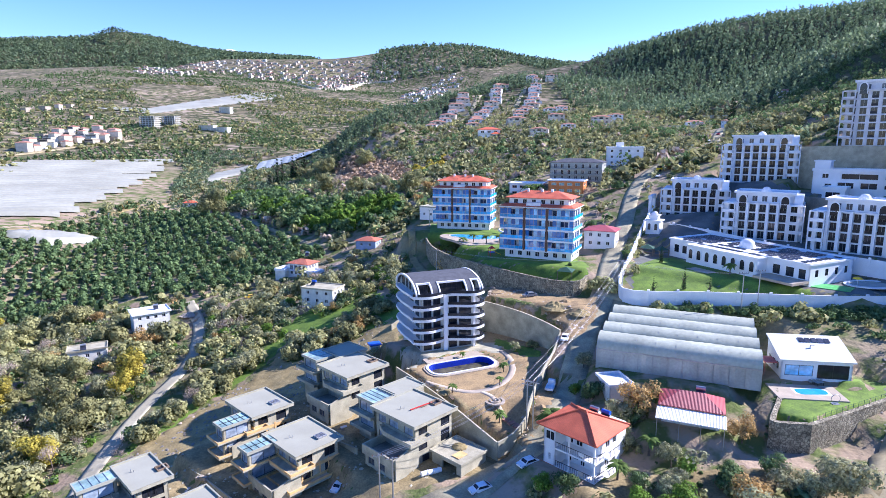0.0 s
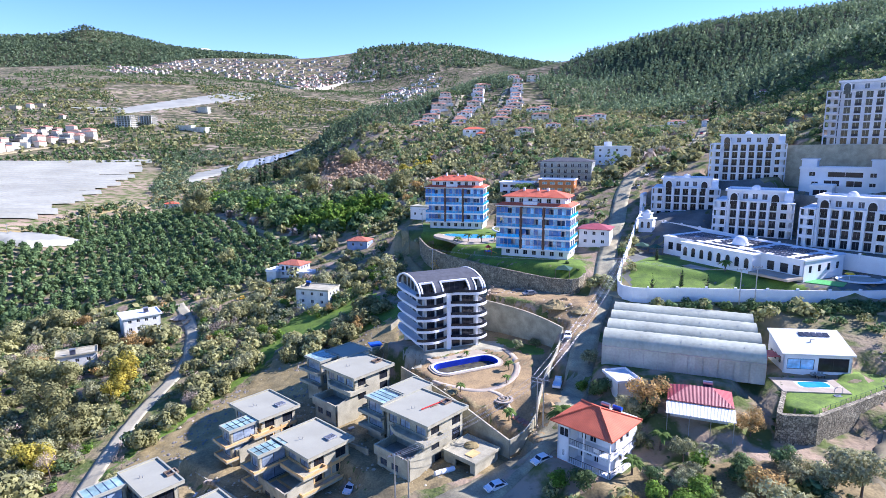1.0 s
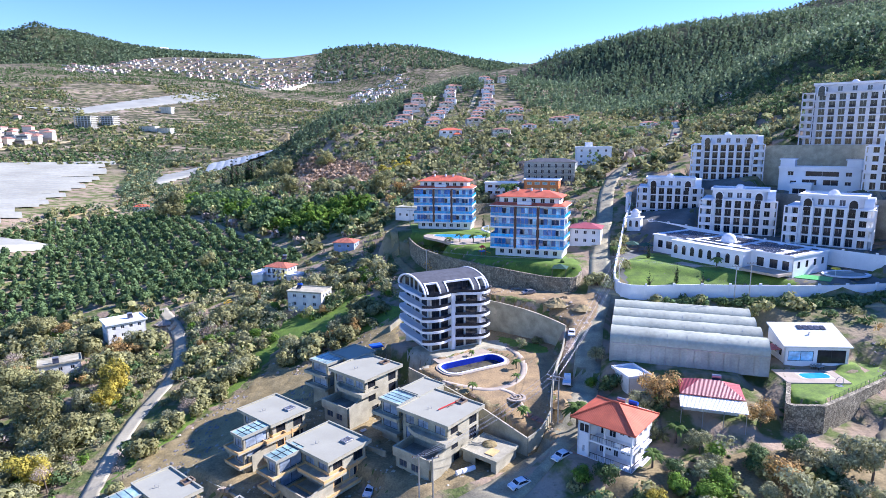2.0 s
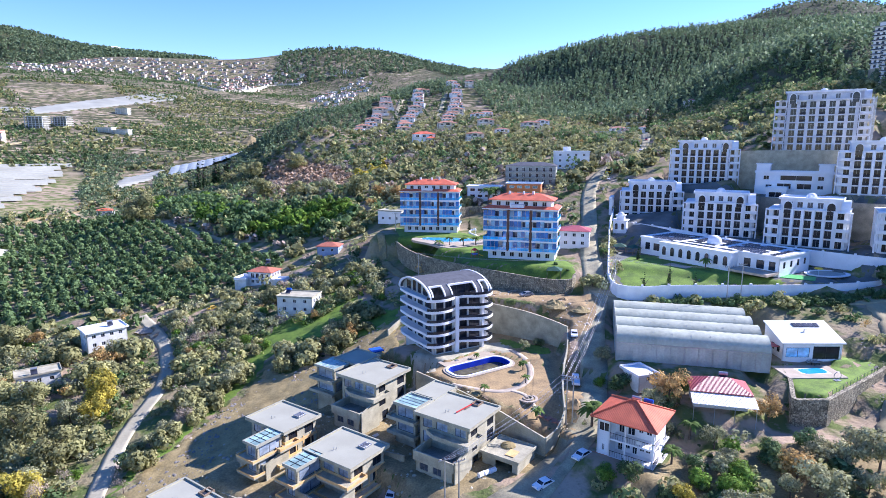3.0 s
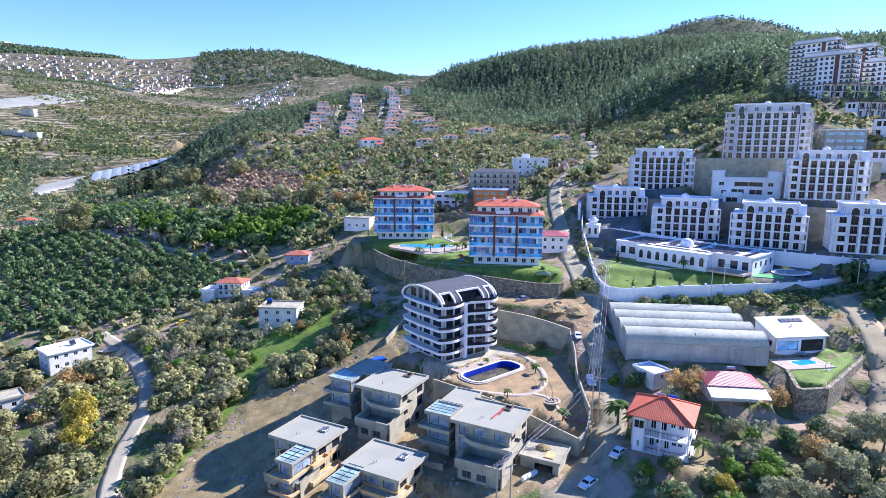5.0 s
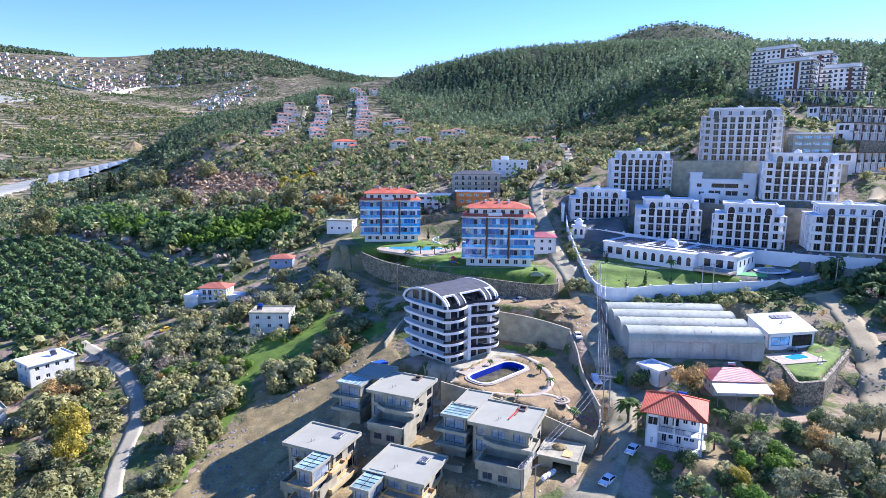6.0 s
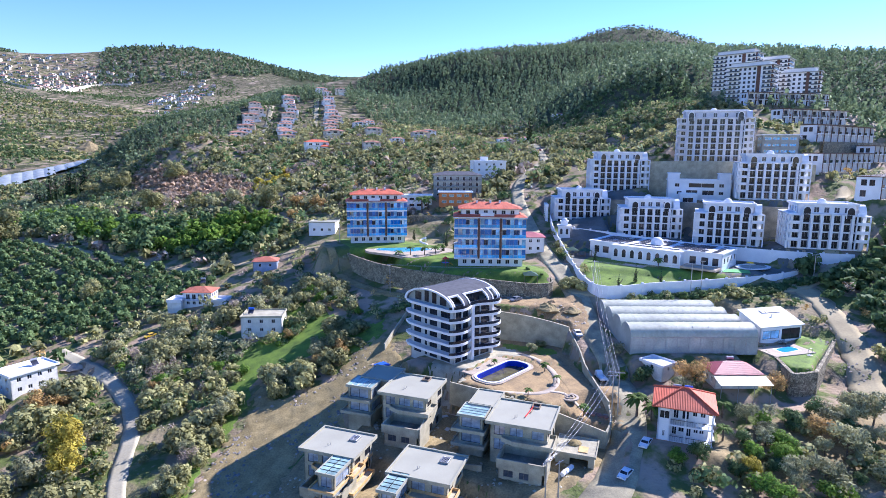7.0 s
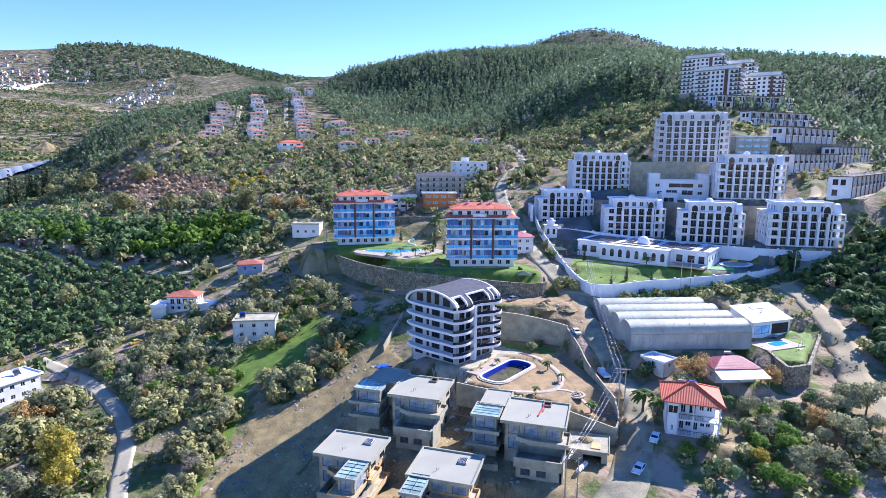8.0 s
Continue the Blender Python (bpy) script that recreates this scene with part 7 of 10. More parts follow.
plain_house("white_brown_villa", at(34, 300, 33, -22), 17, 9, 2, WHITE, "flat", "white villa with brown window surrounds", "house", 3.1, WHITE, wins=(4, 2, 3, 2), frame_mat=ORANGE, ww=2.4, over=1.0, base=6)
plain_house("crimson_roofed_house", at(52, 214, 22.4, -26), 11, 9, 2, WHITE, "hip", "white house with crimson roof beside the road", "house", 3.0, CRIMSON, wins=(3, 3, 2, 2), base=4)
wall_along("rear_retaining_wall", [(20, 276, 30), (34, 281, 30), (46, 276, 30), (58, 270, 30)], -8, 1.0, 0.5, STONE, "reddish stone retaining wall behind the pool garden")


def gatehouse(m):
    h = thing("gatehouse", m, "small white gatehouse with stepped roof and arched openings", "gatehouse")
    part("wall", Shape().box(0, 5, 0, 5, -3, 3.6), WHITE, h)
    for x in (1.3, 3.7):
        arch_window(h, x, -0.02, 0.3, 1.3, 2.6)
    part("cornice", Shape().box(-0.5, 5.5, -0.5, 5.5, 3.6, 4.0), WHITE, h)
    part("upper_room", Shape().box(1, 4, 1, 4, 4.0, 5.6), WHITE, h)
    part("upper_cornice", Shape().box(0.6, 4.4, 0.6, 4.4, 5.6, 5.9), WHITE, h)
    part("dome", Shape().dome(2.5, 2.5, 5.9, 1.3, 1.2), WHITE, h, smooth=True)
    return h


gatehouse(at(77, 221, 27.2, -35))
gate = thing("estate_gate", at(86, 243, 31, 60), "white portal gate across the estate entrance", "gate")
part("post", Shape().box(-0.6, 0.6, -0.6, 0.6, -2, 6), WHITE, gate)
part("post", Shape().box(7.4, 8.6, -0.6, 0.6, -2, 6), WHITE, gate)
part("lintel", Shape().box(-1, 9, -0.7, 0.7, 6, 7.2), WHITE, gate)

# ---- pool garden of the curved building ----
pool = thing("garden_pool", at(4.6, 143, 4.55, 23.4), "drained oblong pool with deep blue sides and murky water", "pool")


part("coping", Shape().ring(round_rect(9.3, 4.1, 3.2), 0.65, -0.6, 0.28), WHITE_OLD, pool, "pale stone coping")
part("outer_step", Shape().ring(round_rect(9.9, 4.7, 3.7), 0.7, -0.5, 0.1), PAVING, pool)
part("pool_wall", Shape().ring(round_rect(8.65, 3.45, 2.6), 0.2, -2.4, 0.2), POOL_BLUE, pool, "deep blue mosaic sides")
part("water", Shape().prism(round_rect(8.5, 3.3, 2.5), -2.3, -1.25), POOL_MURK, pool, "murky green-brown rainwater")
part("sun_deck", Shape().prism([(-7.6, 4.6), (9, 4.6), (8.2, 8.6), (-7.6, 8.2)], -0.3, 0.12), PAVING, pool, "pale paved sun deck")
part("manhole", Shape().box(-3.2, -2.4, 6, 6.8, 0.12, 0.3), METAL, pool)
GARDEN_PATH = [(-13, 148), (-12.2, 143), (-7.5, 136), (0.2, 129.9), (6.5, 127.4), (12, 130), (15.9, 135.6), (17.6, 143), (16.4, 150.5), (12.5, 156.3), (6, 155.5)]
structure("garden_path", ribbon(GARDEN_PATH, 1.7, 0.16, 2, 1.0, 0.3), PAVING, "pale kerbed garden path round the pool", "path")
structure("garden_path_branch", ribbon([(8.6, 127.3), (10.4, 125.6), (13, 121), (15.5, 117)], 1.2, 0.17, 2, 1.0, 0.3), PAVING, "narrow paved branch of the garden path", "path")
fn = thing("round_fountain", at(11.4, 123.4, gz(11.4, 123.4) + 0.15), "round stone fountain base with rings of paving", "fountain")
circ = [(2.3 * math.cos(a), 2.3 * math.sin(a)) for a in np.linspace(0, 2 * math.pi, 24, endpoint=False)]
part("outer_ring", Shape().ring(circ, 0.6, 0, 0.3), PAVING, fn)
part("inner_ring", Shape().ring([(x * 0.55, y * 0.55) for x, y in circ], 0.35, 0, 0.4), PAVING, fn)
part("bed", Shape().prism([(x * 0.95, y * 0.95) for x, y in circ], 0, 0.12), EARTH_GREY, fn)
part("jet_stone", Shape().dome(0, 0, 0.1, 0.35, 0.5, 8), PAVING, fn)
for i, (px, py) in enumerate(((14.6, 118.2), (13.6, 119.6), (15.4, 117.0), (16.2, 115.6))):
    st = thing("stone_slab", at(px, py, gz(px, py) + 0.15, 40 + 17 * i), "reddish stone slab lying in the garden", "slab", "loose stone slabs")
    part("slab", Shape().prism([(-0.9, -0.5), (0.8, -0.6), (1.0, 0.4), (-0.7, 0.6)], 0, 0.35), TILE_PALE, st)
gw = thing("garage", at(3.2, 103.7, -3.1, 45.6), "open raw concrete garage with building debris on its roof", "garage")
part("wall", Shape().box(0, 0.3, 0, 1.2, -1, 3).box(0, 0.3, 5.0, 8, -1, 3).box(0, 0.3, 1.2, 5.0, 2.3, 3).box(0.3, 7.4, 0, 0.3, -1, 3).box(0.3, 7.4, 7.7, 8, -1, 3).box(7.1, 7.4, 0.3, 7.7, -1, 3), CONCRETE, gw)
part("roof", Shape().box(-0.4, 7.7, -0.4, 8.3, 3, 3.3).ring(rect(-0.4, 7.7, -0.4, 8.3), 0.2, 3.3, 3.5), CONCRETE, gw)
part("board", Shape().box(1.0, 3.6, 1.5, 3.4, 3.36, 3.46), FOAM, gw, "yellow board on the roof")
part("rubble", Shape().dome(4.6, 4.6, 3.34, 1.6, 0.6, 9), EARTH_GREY, gw, "heap of rubble")

# terrace pool of the blue blocks
tp = thing("terrace_pool", at(14, 241, 21.55, -18), "curving bright blue pool on a pale terrace", "pool")
lob = [(9.5 * math.cos(a) * (1 + 0.25 * math.cos(2 * a + 0.6)), 5.2 * math.sin(a) * (1 + 0.2 * math.sin(3 * a))) for a in np.linspace(0, 2 * math.pi, 32, endpoint=False)]
part("terrace", Shape().prism([(x * 1.6 + 2.5, y * (2.0 if y > 0 else 2.9) - 1) for x, y in lob], -0.8, 0.1), PAVING, tp, "pinkish terrace paving")
part("coping", Shape().prism([(x * 1.06, y * 1.06) for x, y in lob], 0.05, 0.22), WHITE, tp)
part("water", Shape().prism(lob, 0.1, 0.26), POOL_WATER, tp, "bright blue pool water")
sl = thing("pool_slide", at(25.5, 247, 21.7, 30), "white curling water slide at the pool", "slide")
chute = Shape()
pts = [(1.6 * math.cos(a), 1.6 * math.sin(a), 3.2 - 0.5 * a) for a in np.linspace(0, 5.6, 18)]
for p, q in zip(pts, pts[1:]):
    chute.tube(p, q, 0.38, n=7)
part("chute", chute, WHITE, sl)
part("tower", Shape().tube((1.6, 0, -0.3), (1.6, 0, 3.4), 0.16), WHITE, sl)
pg = thing("playground_tower", at(17.5, 207.5, 20.5, 20), "red and yellow plastic playground frame with slide", "playground")
part("roof", Shape().add([(-1, -1, 2.6), (1, -1, 2.6), (1, 1, 2.6), (-1, 1, 2.6), (0, 0, 3.6)], [(0, 1, 4), (1, 2, 4), (2, 3, 4), (3, 0, 4), (3, 2, 1, 0)]), RED_PLAST, pg)
for a in (-0.9, 0.9):
    for b in (-0.9, 0.9):
        part("post", Shape().tube((a, b, -0.2), (a, b, 2.6), 0.08), RED_PLAST, pg)
part("slide", Shape().prism([(1, -0.5), (3.4, -0.5), (3.4, 0.5), (1, 0.5)], [1.2, 0.1, 0.1, 1.2], [1.4, 0.3, 0.3, 1.4]), YELLOW_PLAST, pg)
part("deck", Shape().box(-1, 1, -1, 1, 1.2, 1.35), BLUE_TANK, pg)


def gazebo(x, y, turn, size, cloth):
    g = thing("gazebo", at(x, y, gz(x, y), turn), "open garden gazebo with a dark pyramid roof", "gazebo", "gazebos")
    s = size / 2
    part("roof", Shape().add([(-s, -s, 2.5), (s, -s, 2.5), (s, s, 2.5), (-s, s, 2.5), (0, 0, 3.7)], [(0, 1, 4), (1, 2, 4), (2, 3, 4), (3, 0, 4), (3, 2, 1, 0)]), cloth, g)
    for a in (-s + 0.3, s - 0.3):
        for b in (-s + 0.3, s - 0.3):
            part("post", Shape().tube((a, b, -0.3), (a, b, 2.5), 0.1), WOOD, g)
    part("bench", Shape().box(-s + 0.5, s - 0.5, s - 1.0, s - 0.5, 0.35, 0.5), WOOD, g)


gazebo(39.5, 184.5, -25, 5.0, GREEN_DARK)
gazebo(72.5, 205, -25, 4.6, GREEN_DARK)
gazebo(76, 201, 10, 4.0, GREEN_DARK)

# playground of the school
mp = thing("play_mat", at(106.5, 156.5, 21.15, -40), "green rubber play surface", "playground")
part("mat", Shape().prism([(-4.5, -3), (4.5, -3), (5, 3), (-4, 3)], 0, 0.12), GREEN_PLAST, mp)
rp = thing("paddling_pool", at(119, 159, 21.15, 0), "round shallow play pool with white rim", "pool")
c2 = [(7 * math.cos(a), 5 * math.sin(a)) for a in np.linspace(0, 2 * math.pi, 28, endpoint=False)]
part("rim", Shape().ring(c2, 1.2, 0, 0.3), WHITE, rp)
part("water", Shape().prism([(x * 0.82, y * 0.77) for x, y in c2], 0, 0.18), PAVING_GREY, rp, "empty grey basin")
um = thing("parasol", at(112.6, 155.4, 21.2), "orange parasol on a white pole", "parasol")
part("canopy", Shape().dome(0, 0, 2.6, 1.3, 0.5, 8, 2), YELLOW_PLAST, um)
part("pole", Shape().tube((0, 0, 0), (0, 0, 2.7), 0.05), WHITE, um)
tw = thing("play_tower", at(101, 160.5, 21.1, 20), "red, green and black plastic play tower", "playground")
part("cube", Shape().box(-1.1, -0.1, -0.5, 0.5, 0, 1.3), RED_PLAST, tw)
part("cube", Shape().box(0.0, 1.0, -0.5, 0.5, 0, 1.3), GREEN_PLAST, tw)
part("top", Shape().box(-0.5, 0.5, -0.5, 0.5, 1.3, 2.2), GREEN_PLAST, tw)
for i, (x, y) in enumerate(((80, 178), (84, 190))):
    st = thing("lawn_terrace", at(x, y, 21.1, -65), "pale paved terrace in the lawn", "pavement")
    part("slab", Shape().box(-4, 4, -2, 2, 0, 0.2), PAVING, st)


# ---- rows of town houses on the upper slope ----
def town_house():
    h = thing("terraced_house", at(0, 0, -500), "two-storey terraced house with white frame and dark windows", "house", "terraced houses")
    w, d = 6.2, 9.0
    s = Shape()
    for k, (a, b) in enumerate(sides(0, w, 0, d)):
        holes = [(0.6, 2.9, 0.2, 2.5), (3.6, 5.6, 0.2, 2.5), (0.6, 3.6, 3.3, 5.5), (4.2, 5.6, 3.3, 5.5)] if k == 0 else ([(2, 4.4, 3.6, 5.3), (5.4, 7.6, 3.6, 5.3), (2, 4.4, 0.5, 2.3)] if k != 2 else [])
        wall(s, a, b, -3.5, 6.0, 0.25, holes)
        for o in holes:
            window_at(h, a, b, o, BROWN, DARK_GLASS_AND_VOID, solo=True)
    part("wall", s, WHITE, h)
    part("frame", Shape().box(-0.15, 0.35, -1.4, 0, 0, 6.3).box(3.55, 3.95, -1.4, 0, 0, 6.3).box(-0.15, 6.2, -1.4, 0, 2.8, 3.05), WHITE, h)
    part("panel", Shape().box(3.95, 6.2, -0.25, -0.01, 2.2, 3.9), BROWN, h, "brown panel")
    part("roof", Shape().box(-0.15, 6.2, -1.6, 9.2, 6.0, 6.2), SLATE_PALE, h)
    part("roof_edge", Shape().box(-0.2, 6.25, -1.75, -1.5, 6.0, 6.3).box(-0.2, 0.05, -1.5, 9.25, 6.0, 6.3), BROWN, h, "brown roof edge")
    part("fin", Shape().box(-0.2, 0.02, -1.7, -1.35, -0.05, 6.0), BROWN, h)
    part("terrace", Shape().box(0, 6.2, -4.5, 0, -3.4, -0.05), STONE, h)
    part("railing", Shape().box(0.3, 3.4, -1.3, -1.25, 3.05, 3.9), DARK_GLASS_AND_VOID, h)
    return h


proto = town_house()
for (x0, y0, z0), (x1, y1, z1), n in (((300.4, 312.8, 95.8), (364.2, 296.1, 95.8), 8), ((275.4, 267.4, 80.8), (332.1, 262.2, 80.8), 7), ((244.1, 224.2, 68.8), (317.9, 236.6, 68.8), 9), ((204.1, 193.7, 53.6), (276, 212.6, 53.6), 9), ((277, 212.8, 57.8), (348.7, 231.5, 57.8), 9), ((184.8, 156.7, 44.4), (262.4, 180.1, 44.4), 9)):
    a = math.degrees(math.atan2(y1 - y0, x1 - x0))
    sin_a, cos_a = math.sin(radians(a)), math.cos(radians(a))
    wide = math.hypot(x1 - x0, y1 - y0) / n / 6.2
    for i in range(n):
        t = i / n
        copy_thing(proto, at(x0 + (x1 - x0) * t, y0 + (y1 - y0) * t, z0 + (z1 - z0) * t, a) @ Matrix.Diagonal((wide, 0.85, 1.45, 1)))
    out = 5.6
    wall_along("terrace_stone_wall", [(x0 - 1 + out * sin_a, y0 - out * cos_a, z0 - 0.4), ((x0 + x1) / 2 + out * sin_a, (y0 + y1) / 2 - out * cos_a, (z0 + z1) / 2 - 0.4), (x1 + 3 + out * sin_a, y1 - out * cos_a, z1 - 0.4)], -9, 0.3, 0.5, STONE, "stone wall below the terraced houses")
for o in (proto, *proto.children_recursive):
    bpy.data.objects.remove(o)
plain_house("glass_fronted_house", at(203, 224, 61.7, -40), 17, 10, 3, GREY_WALL, "flat", "grey three-storey house with blue glass front", "house", 3.2, WHITE, wins=(4, 2, 3, 2), pane=GLASS_BLUE, ww=3.0, over=1.2, base=5)


def hill_tower(m, w, d, floors):
    h = thing("hillside_tower", m, "white and brown apartment tower with long balconies on the ridge", "apartment building", "hillside towers")
    fh = 3.1
    s = Shape()
    for k, (a, b) in enumerate(sides(0, w, 0, d)):
        length = (Vector(b) - Vector(a)).length
        holes = []
        for f in range(floors):
            holes += row_holes(length, max(3, int(length / 3.4)), 1.7, f * fh + 0.6, f * fh + 2.4) if k != 2 else []
        wall(s, a, b, -25, floors * fh, 0.3, holes)
        for o in holes:
            window_at(h, a, b, o, FRAME_DARK, DARK_GLASS_AND_VOID, solo=True)
    part("wall", s, WHITE, h)
    part("side_panel", Shape().box(w * 0.66, w * 0.74, -0.3, 0, 0, floors * fh), BROWN, h, "brown vertical panel")
    part("side_panel", Shape().box(w - 0.9, w + 0.25, -0.35, 0, 0, floors * fh + 0.5), BROWN, h)
    part("plinth", Shape().box(-0.6, w + 0.6, -0.6, d, -14, 0), CONCRETE, h, "concrete plinth on the slope")
    for f in range(1, floors):
        b = part("balcony", Shape().box(-0.4, w * 0.3, -1.5, 0, f * fh - 0.2, f * fh).box(w * 0.8, w + 1.2, -1.5, 0, f * fh - 0.2, f * fh).box(w, w + 1.2, 0, d * 0.6, f * fh - 0.2, f * fh), WHITE, h)
        part("balustrade", Shape().box(-0.4, w * 0.3, -1.5, -1.42, f * fh, f * fh + 0.9).box(w * 0.8, w + 1.2, -1.5, -1.42, f * fh, f * fh + 0.9).box(w + 1.12, w + 1.2, -1.42, d * 0.6, f * fh, f * fh + 0.9), DARK_GLASS_AND_VOID, b)
    part("roof", Shape().box(-0.8, w + 1.4, -1.6, d + 0.6, floors * fh, floors * fh + 0.5), GREY_WALL, h)
    part("penthouse", Shape().box(2, w - 3, 2, d - 2, floors * fh + 0.5, floors * fh + 3.2), WHITE, h)
    part("penthouse_roof", Shape().box(1.4, w - 2.4, 1.4, d - 1.4, floors * fh + 3.2, floors * fh + 3.6), GREY_WALL, h)


hill_tower(at(343, 381, 113, -70), 33, 15, 9)
hill_tower(at(310, 339, 99.5, -70), 31, 14, 8)
hill_tower(at(372, 366, 112, -70), 26, 14, 8)
hill_tower(at(349, 325, 96.5, -62), 26, 14, 8)


# ---- the red-roofed village on its spur ----
def village_protos():
    out = []
    for i, (w, d, roof, walls) in enumerate(((15, 9, TILE_PALE, WHITE), (13, 9, TILE_PALE, WHITE), (16, 9, TILE_PALE, CREAM), (14, 9, TILE_RED, WHITE))):
        h = plain_house("village_house", at(0, 0, -500), w, d, 2, walls, "hip", "white villa with faded red tiled roof and terraces", "house", 2.9, roof, "village houses", (3, 1, 0, 1), rise=1.5, base=5, ww=2.0, over=0.5)
        part("porch", Shape().box(0.6, w * 0.55, -3.2, 0, -4, 2.9), walls, h)
        part("porch_roof", Shape().box(0.3, w * 0.55 + 0.3, -3.5, 0, 2.9, 3.15).box(0.3, w * 0.55 + 0.3, -3.5, -3.35, 3.15, 3.9), WHITE_OLD, h)
        side = hip(Shape(), w * 0.6, w - 0.2, -3.0, 1.0, 3.3, 1.1, 0.4) if i % 2 else hip(Shape(), w * 0.3, w * 0.7, -1.2, d * 0.5, 6.5, 1.2, 0.4)
        part("side_roof", side, roof, h)
        part("side_wing", Shape().box(w * 0.62, w - 0.4, -2.8, 0, -4, 3.1) if i % 2 else Shape().box(w * 0.32, w * 0.68, -1.1, 0.1, 2.9, 6.4), walls, h)
        part("side_opening", Shape().box(w * 0.66, w - 1.2, -2.86, -2.79, 0.4, 2.4) if i % 2 else Shape().box(w * 0.4, w * 0.6, -1.16, -1.09, 3.6, 5.6), DARK_GLASS_AND_VOID, h)
        part("garden_wall", Shape().box(-1.0, w + 1.0, -6.2, -5.9, -6, 0.4), WHITE_OLD, h)
        out.append(h)
    return out


VP = village_protos()
rng = random.Random(4)
spots = []
for (xa, ya), (xb, yb), n in (((-16, 652), (20, 786), 8), ((20, 588), (76, 848), 13), ((62, 564), (126, 830), 13)):
    for i in range(n):
        t = i / (n - 1)
        spots.append((xa + (xb - xa) * t + rng.uniform(-3.5, 3.5), ya + (yb - ya) * t + rng.uniform(-4, 4), -4 + rng.uniform(-12, 12), rng.uniform(0.85, 1.2)))
spots += [(30, 506, -3, 1.35), (98, 560, -10, 1.0), (70, 478, -14, 0.9), (96, 486, -12, 0.8), (104, 622, -10, 1.0), (120, 640, 0, 1.0), (128, 516, -10, 1.0), (150, 545, -10, 0.9), (118, 850, -6, 1.2), (144, 846, -6, 1.0)]
for i, (x, y, turn, size) in enumerate(spots):
    copy_thing(VP[3 if i == len(spots) - 10 else rng.randrange(3)], at(x, y, gz(x, y) + 1.8, turn) @ Matrix.Scale(size, 4))
    CLEAR.append((x + 8 * size, y + 4, 8 * size, 7, turn))
for x, y, turn in ((312, 563, -20), (240, 512, -10), (190, 470, -20)):
    copy_thing(VP[1], at(x, y, gz(x, y) + 0.5, turn))
    CLEAR.append((x + 6, y + 4, 8, 7, turn))
structure("village_street", ribbon([(44, 552), (54, 590), (84, 710), (116, 836)], 6, 0.4), ASPHALT, "steep asphalt street between the villas", "road")
structure("village_lane", ribbon([(4, 600), (12, 650), (32, 725), (50, 800)], 5.5, 0.4), ASPHALT, "steep asphalt lane between the villas", "road")
for i, (x, y) in enumerate(((248, 574), (273, 580), (170, 470), (236, 560))):
    gsm = plain_house("long_shed", at(x, y, gz(x, y) + 0.2, -42), 28, 7, 1, PLASTIC, "flat", "low white plastic growing shed", "shed", 2.8, PLASTIC, wins=(0, 0, 0, 0), over=0.3)


# ---- far settlement ----
def far_house(i):
    r = random.Random(i)
    w, d, f = r.uniform(8, 14), r.uniform(8, 11), r.choice((2, 2, 3))
    h = thing("far_house", at(0, 0, -500), "small pale house of the distant hill town", "house", "distant town houses")
    part("wall", Shape().box(0, w, 0, d, -5, f * 3), (WHITE_OLD, CREAM, PAVING, CREAM)[i % 4], h)
    for k in range(1, 2) if i % 3 == 0 else ():
        part("window_band", Shape().box(0.8, w - 0.8, -0.12, 0.0, k * 3 + 0.9, k * 3 + 2.2), DARK_GLASS_AND_VOID, h, "dark window band")
    part("roof", hip(Shape(), 0, w, 0, d, f * 3 + 0.1, 1.8, 0.5) if i % 2 else Shape().box(-0.4, w + 0.4, -0.4, d + 0.4, f * 3, f * 3 + 0.5), (TILE_PALE if i % 2 else SCREED), h)
    return h


FH = [far_house(i) for i in range(8)]


def settle(poly, n, seed, turn=-10, spacing=17, scale=1.0, even=False):
    rng = random.Random(seed)
    p = np.array(poly, float)
    lo, hi = p.min(0), p.max(0)
    done, tries = [], 0
    while len(done) < n and tries < n * 60:
        tries += 1
        x, y = rng.uniform(lo[0], hi[0]), rng.uniform(lo[1], hi[1])
        if not inside(poly, np.array(x), np.array(y)) or any((x - a) ** 2 + (y - b) ** 2 < spacing ** 2 for a, b in done):
            continue
        if not even and clumpy(x, y, 170, seed) < 0.35:
            continue
        done.append((x, y))
        s = scale * rng.uniform(0.85, 1.2)
        copy_thing(rng.choice(FH), at(x, y, gz(x, y), turn + rng.uniform(-15, 15)) @ Matrix.Diagonal((s, s, s, 1)))


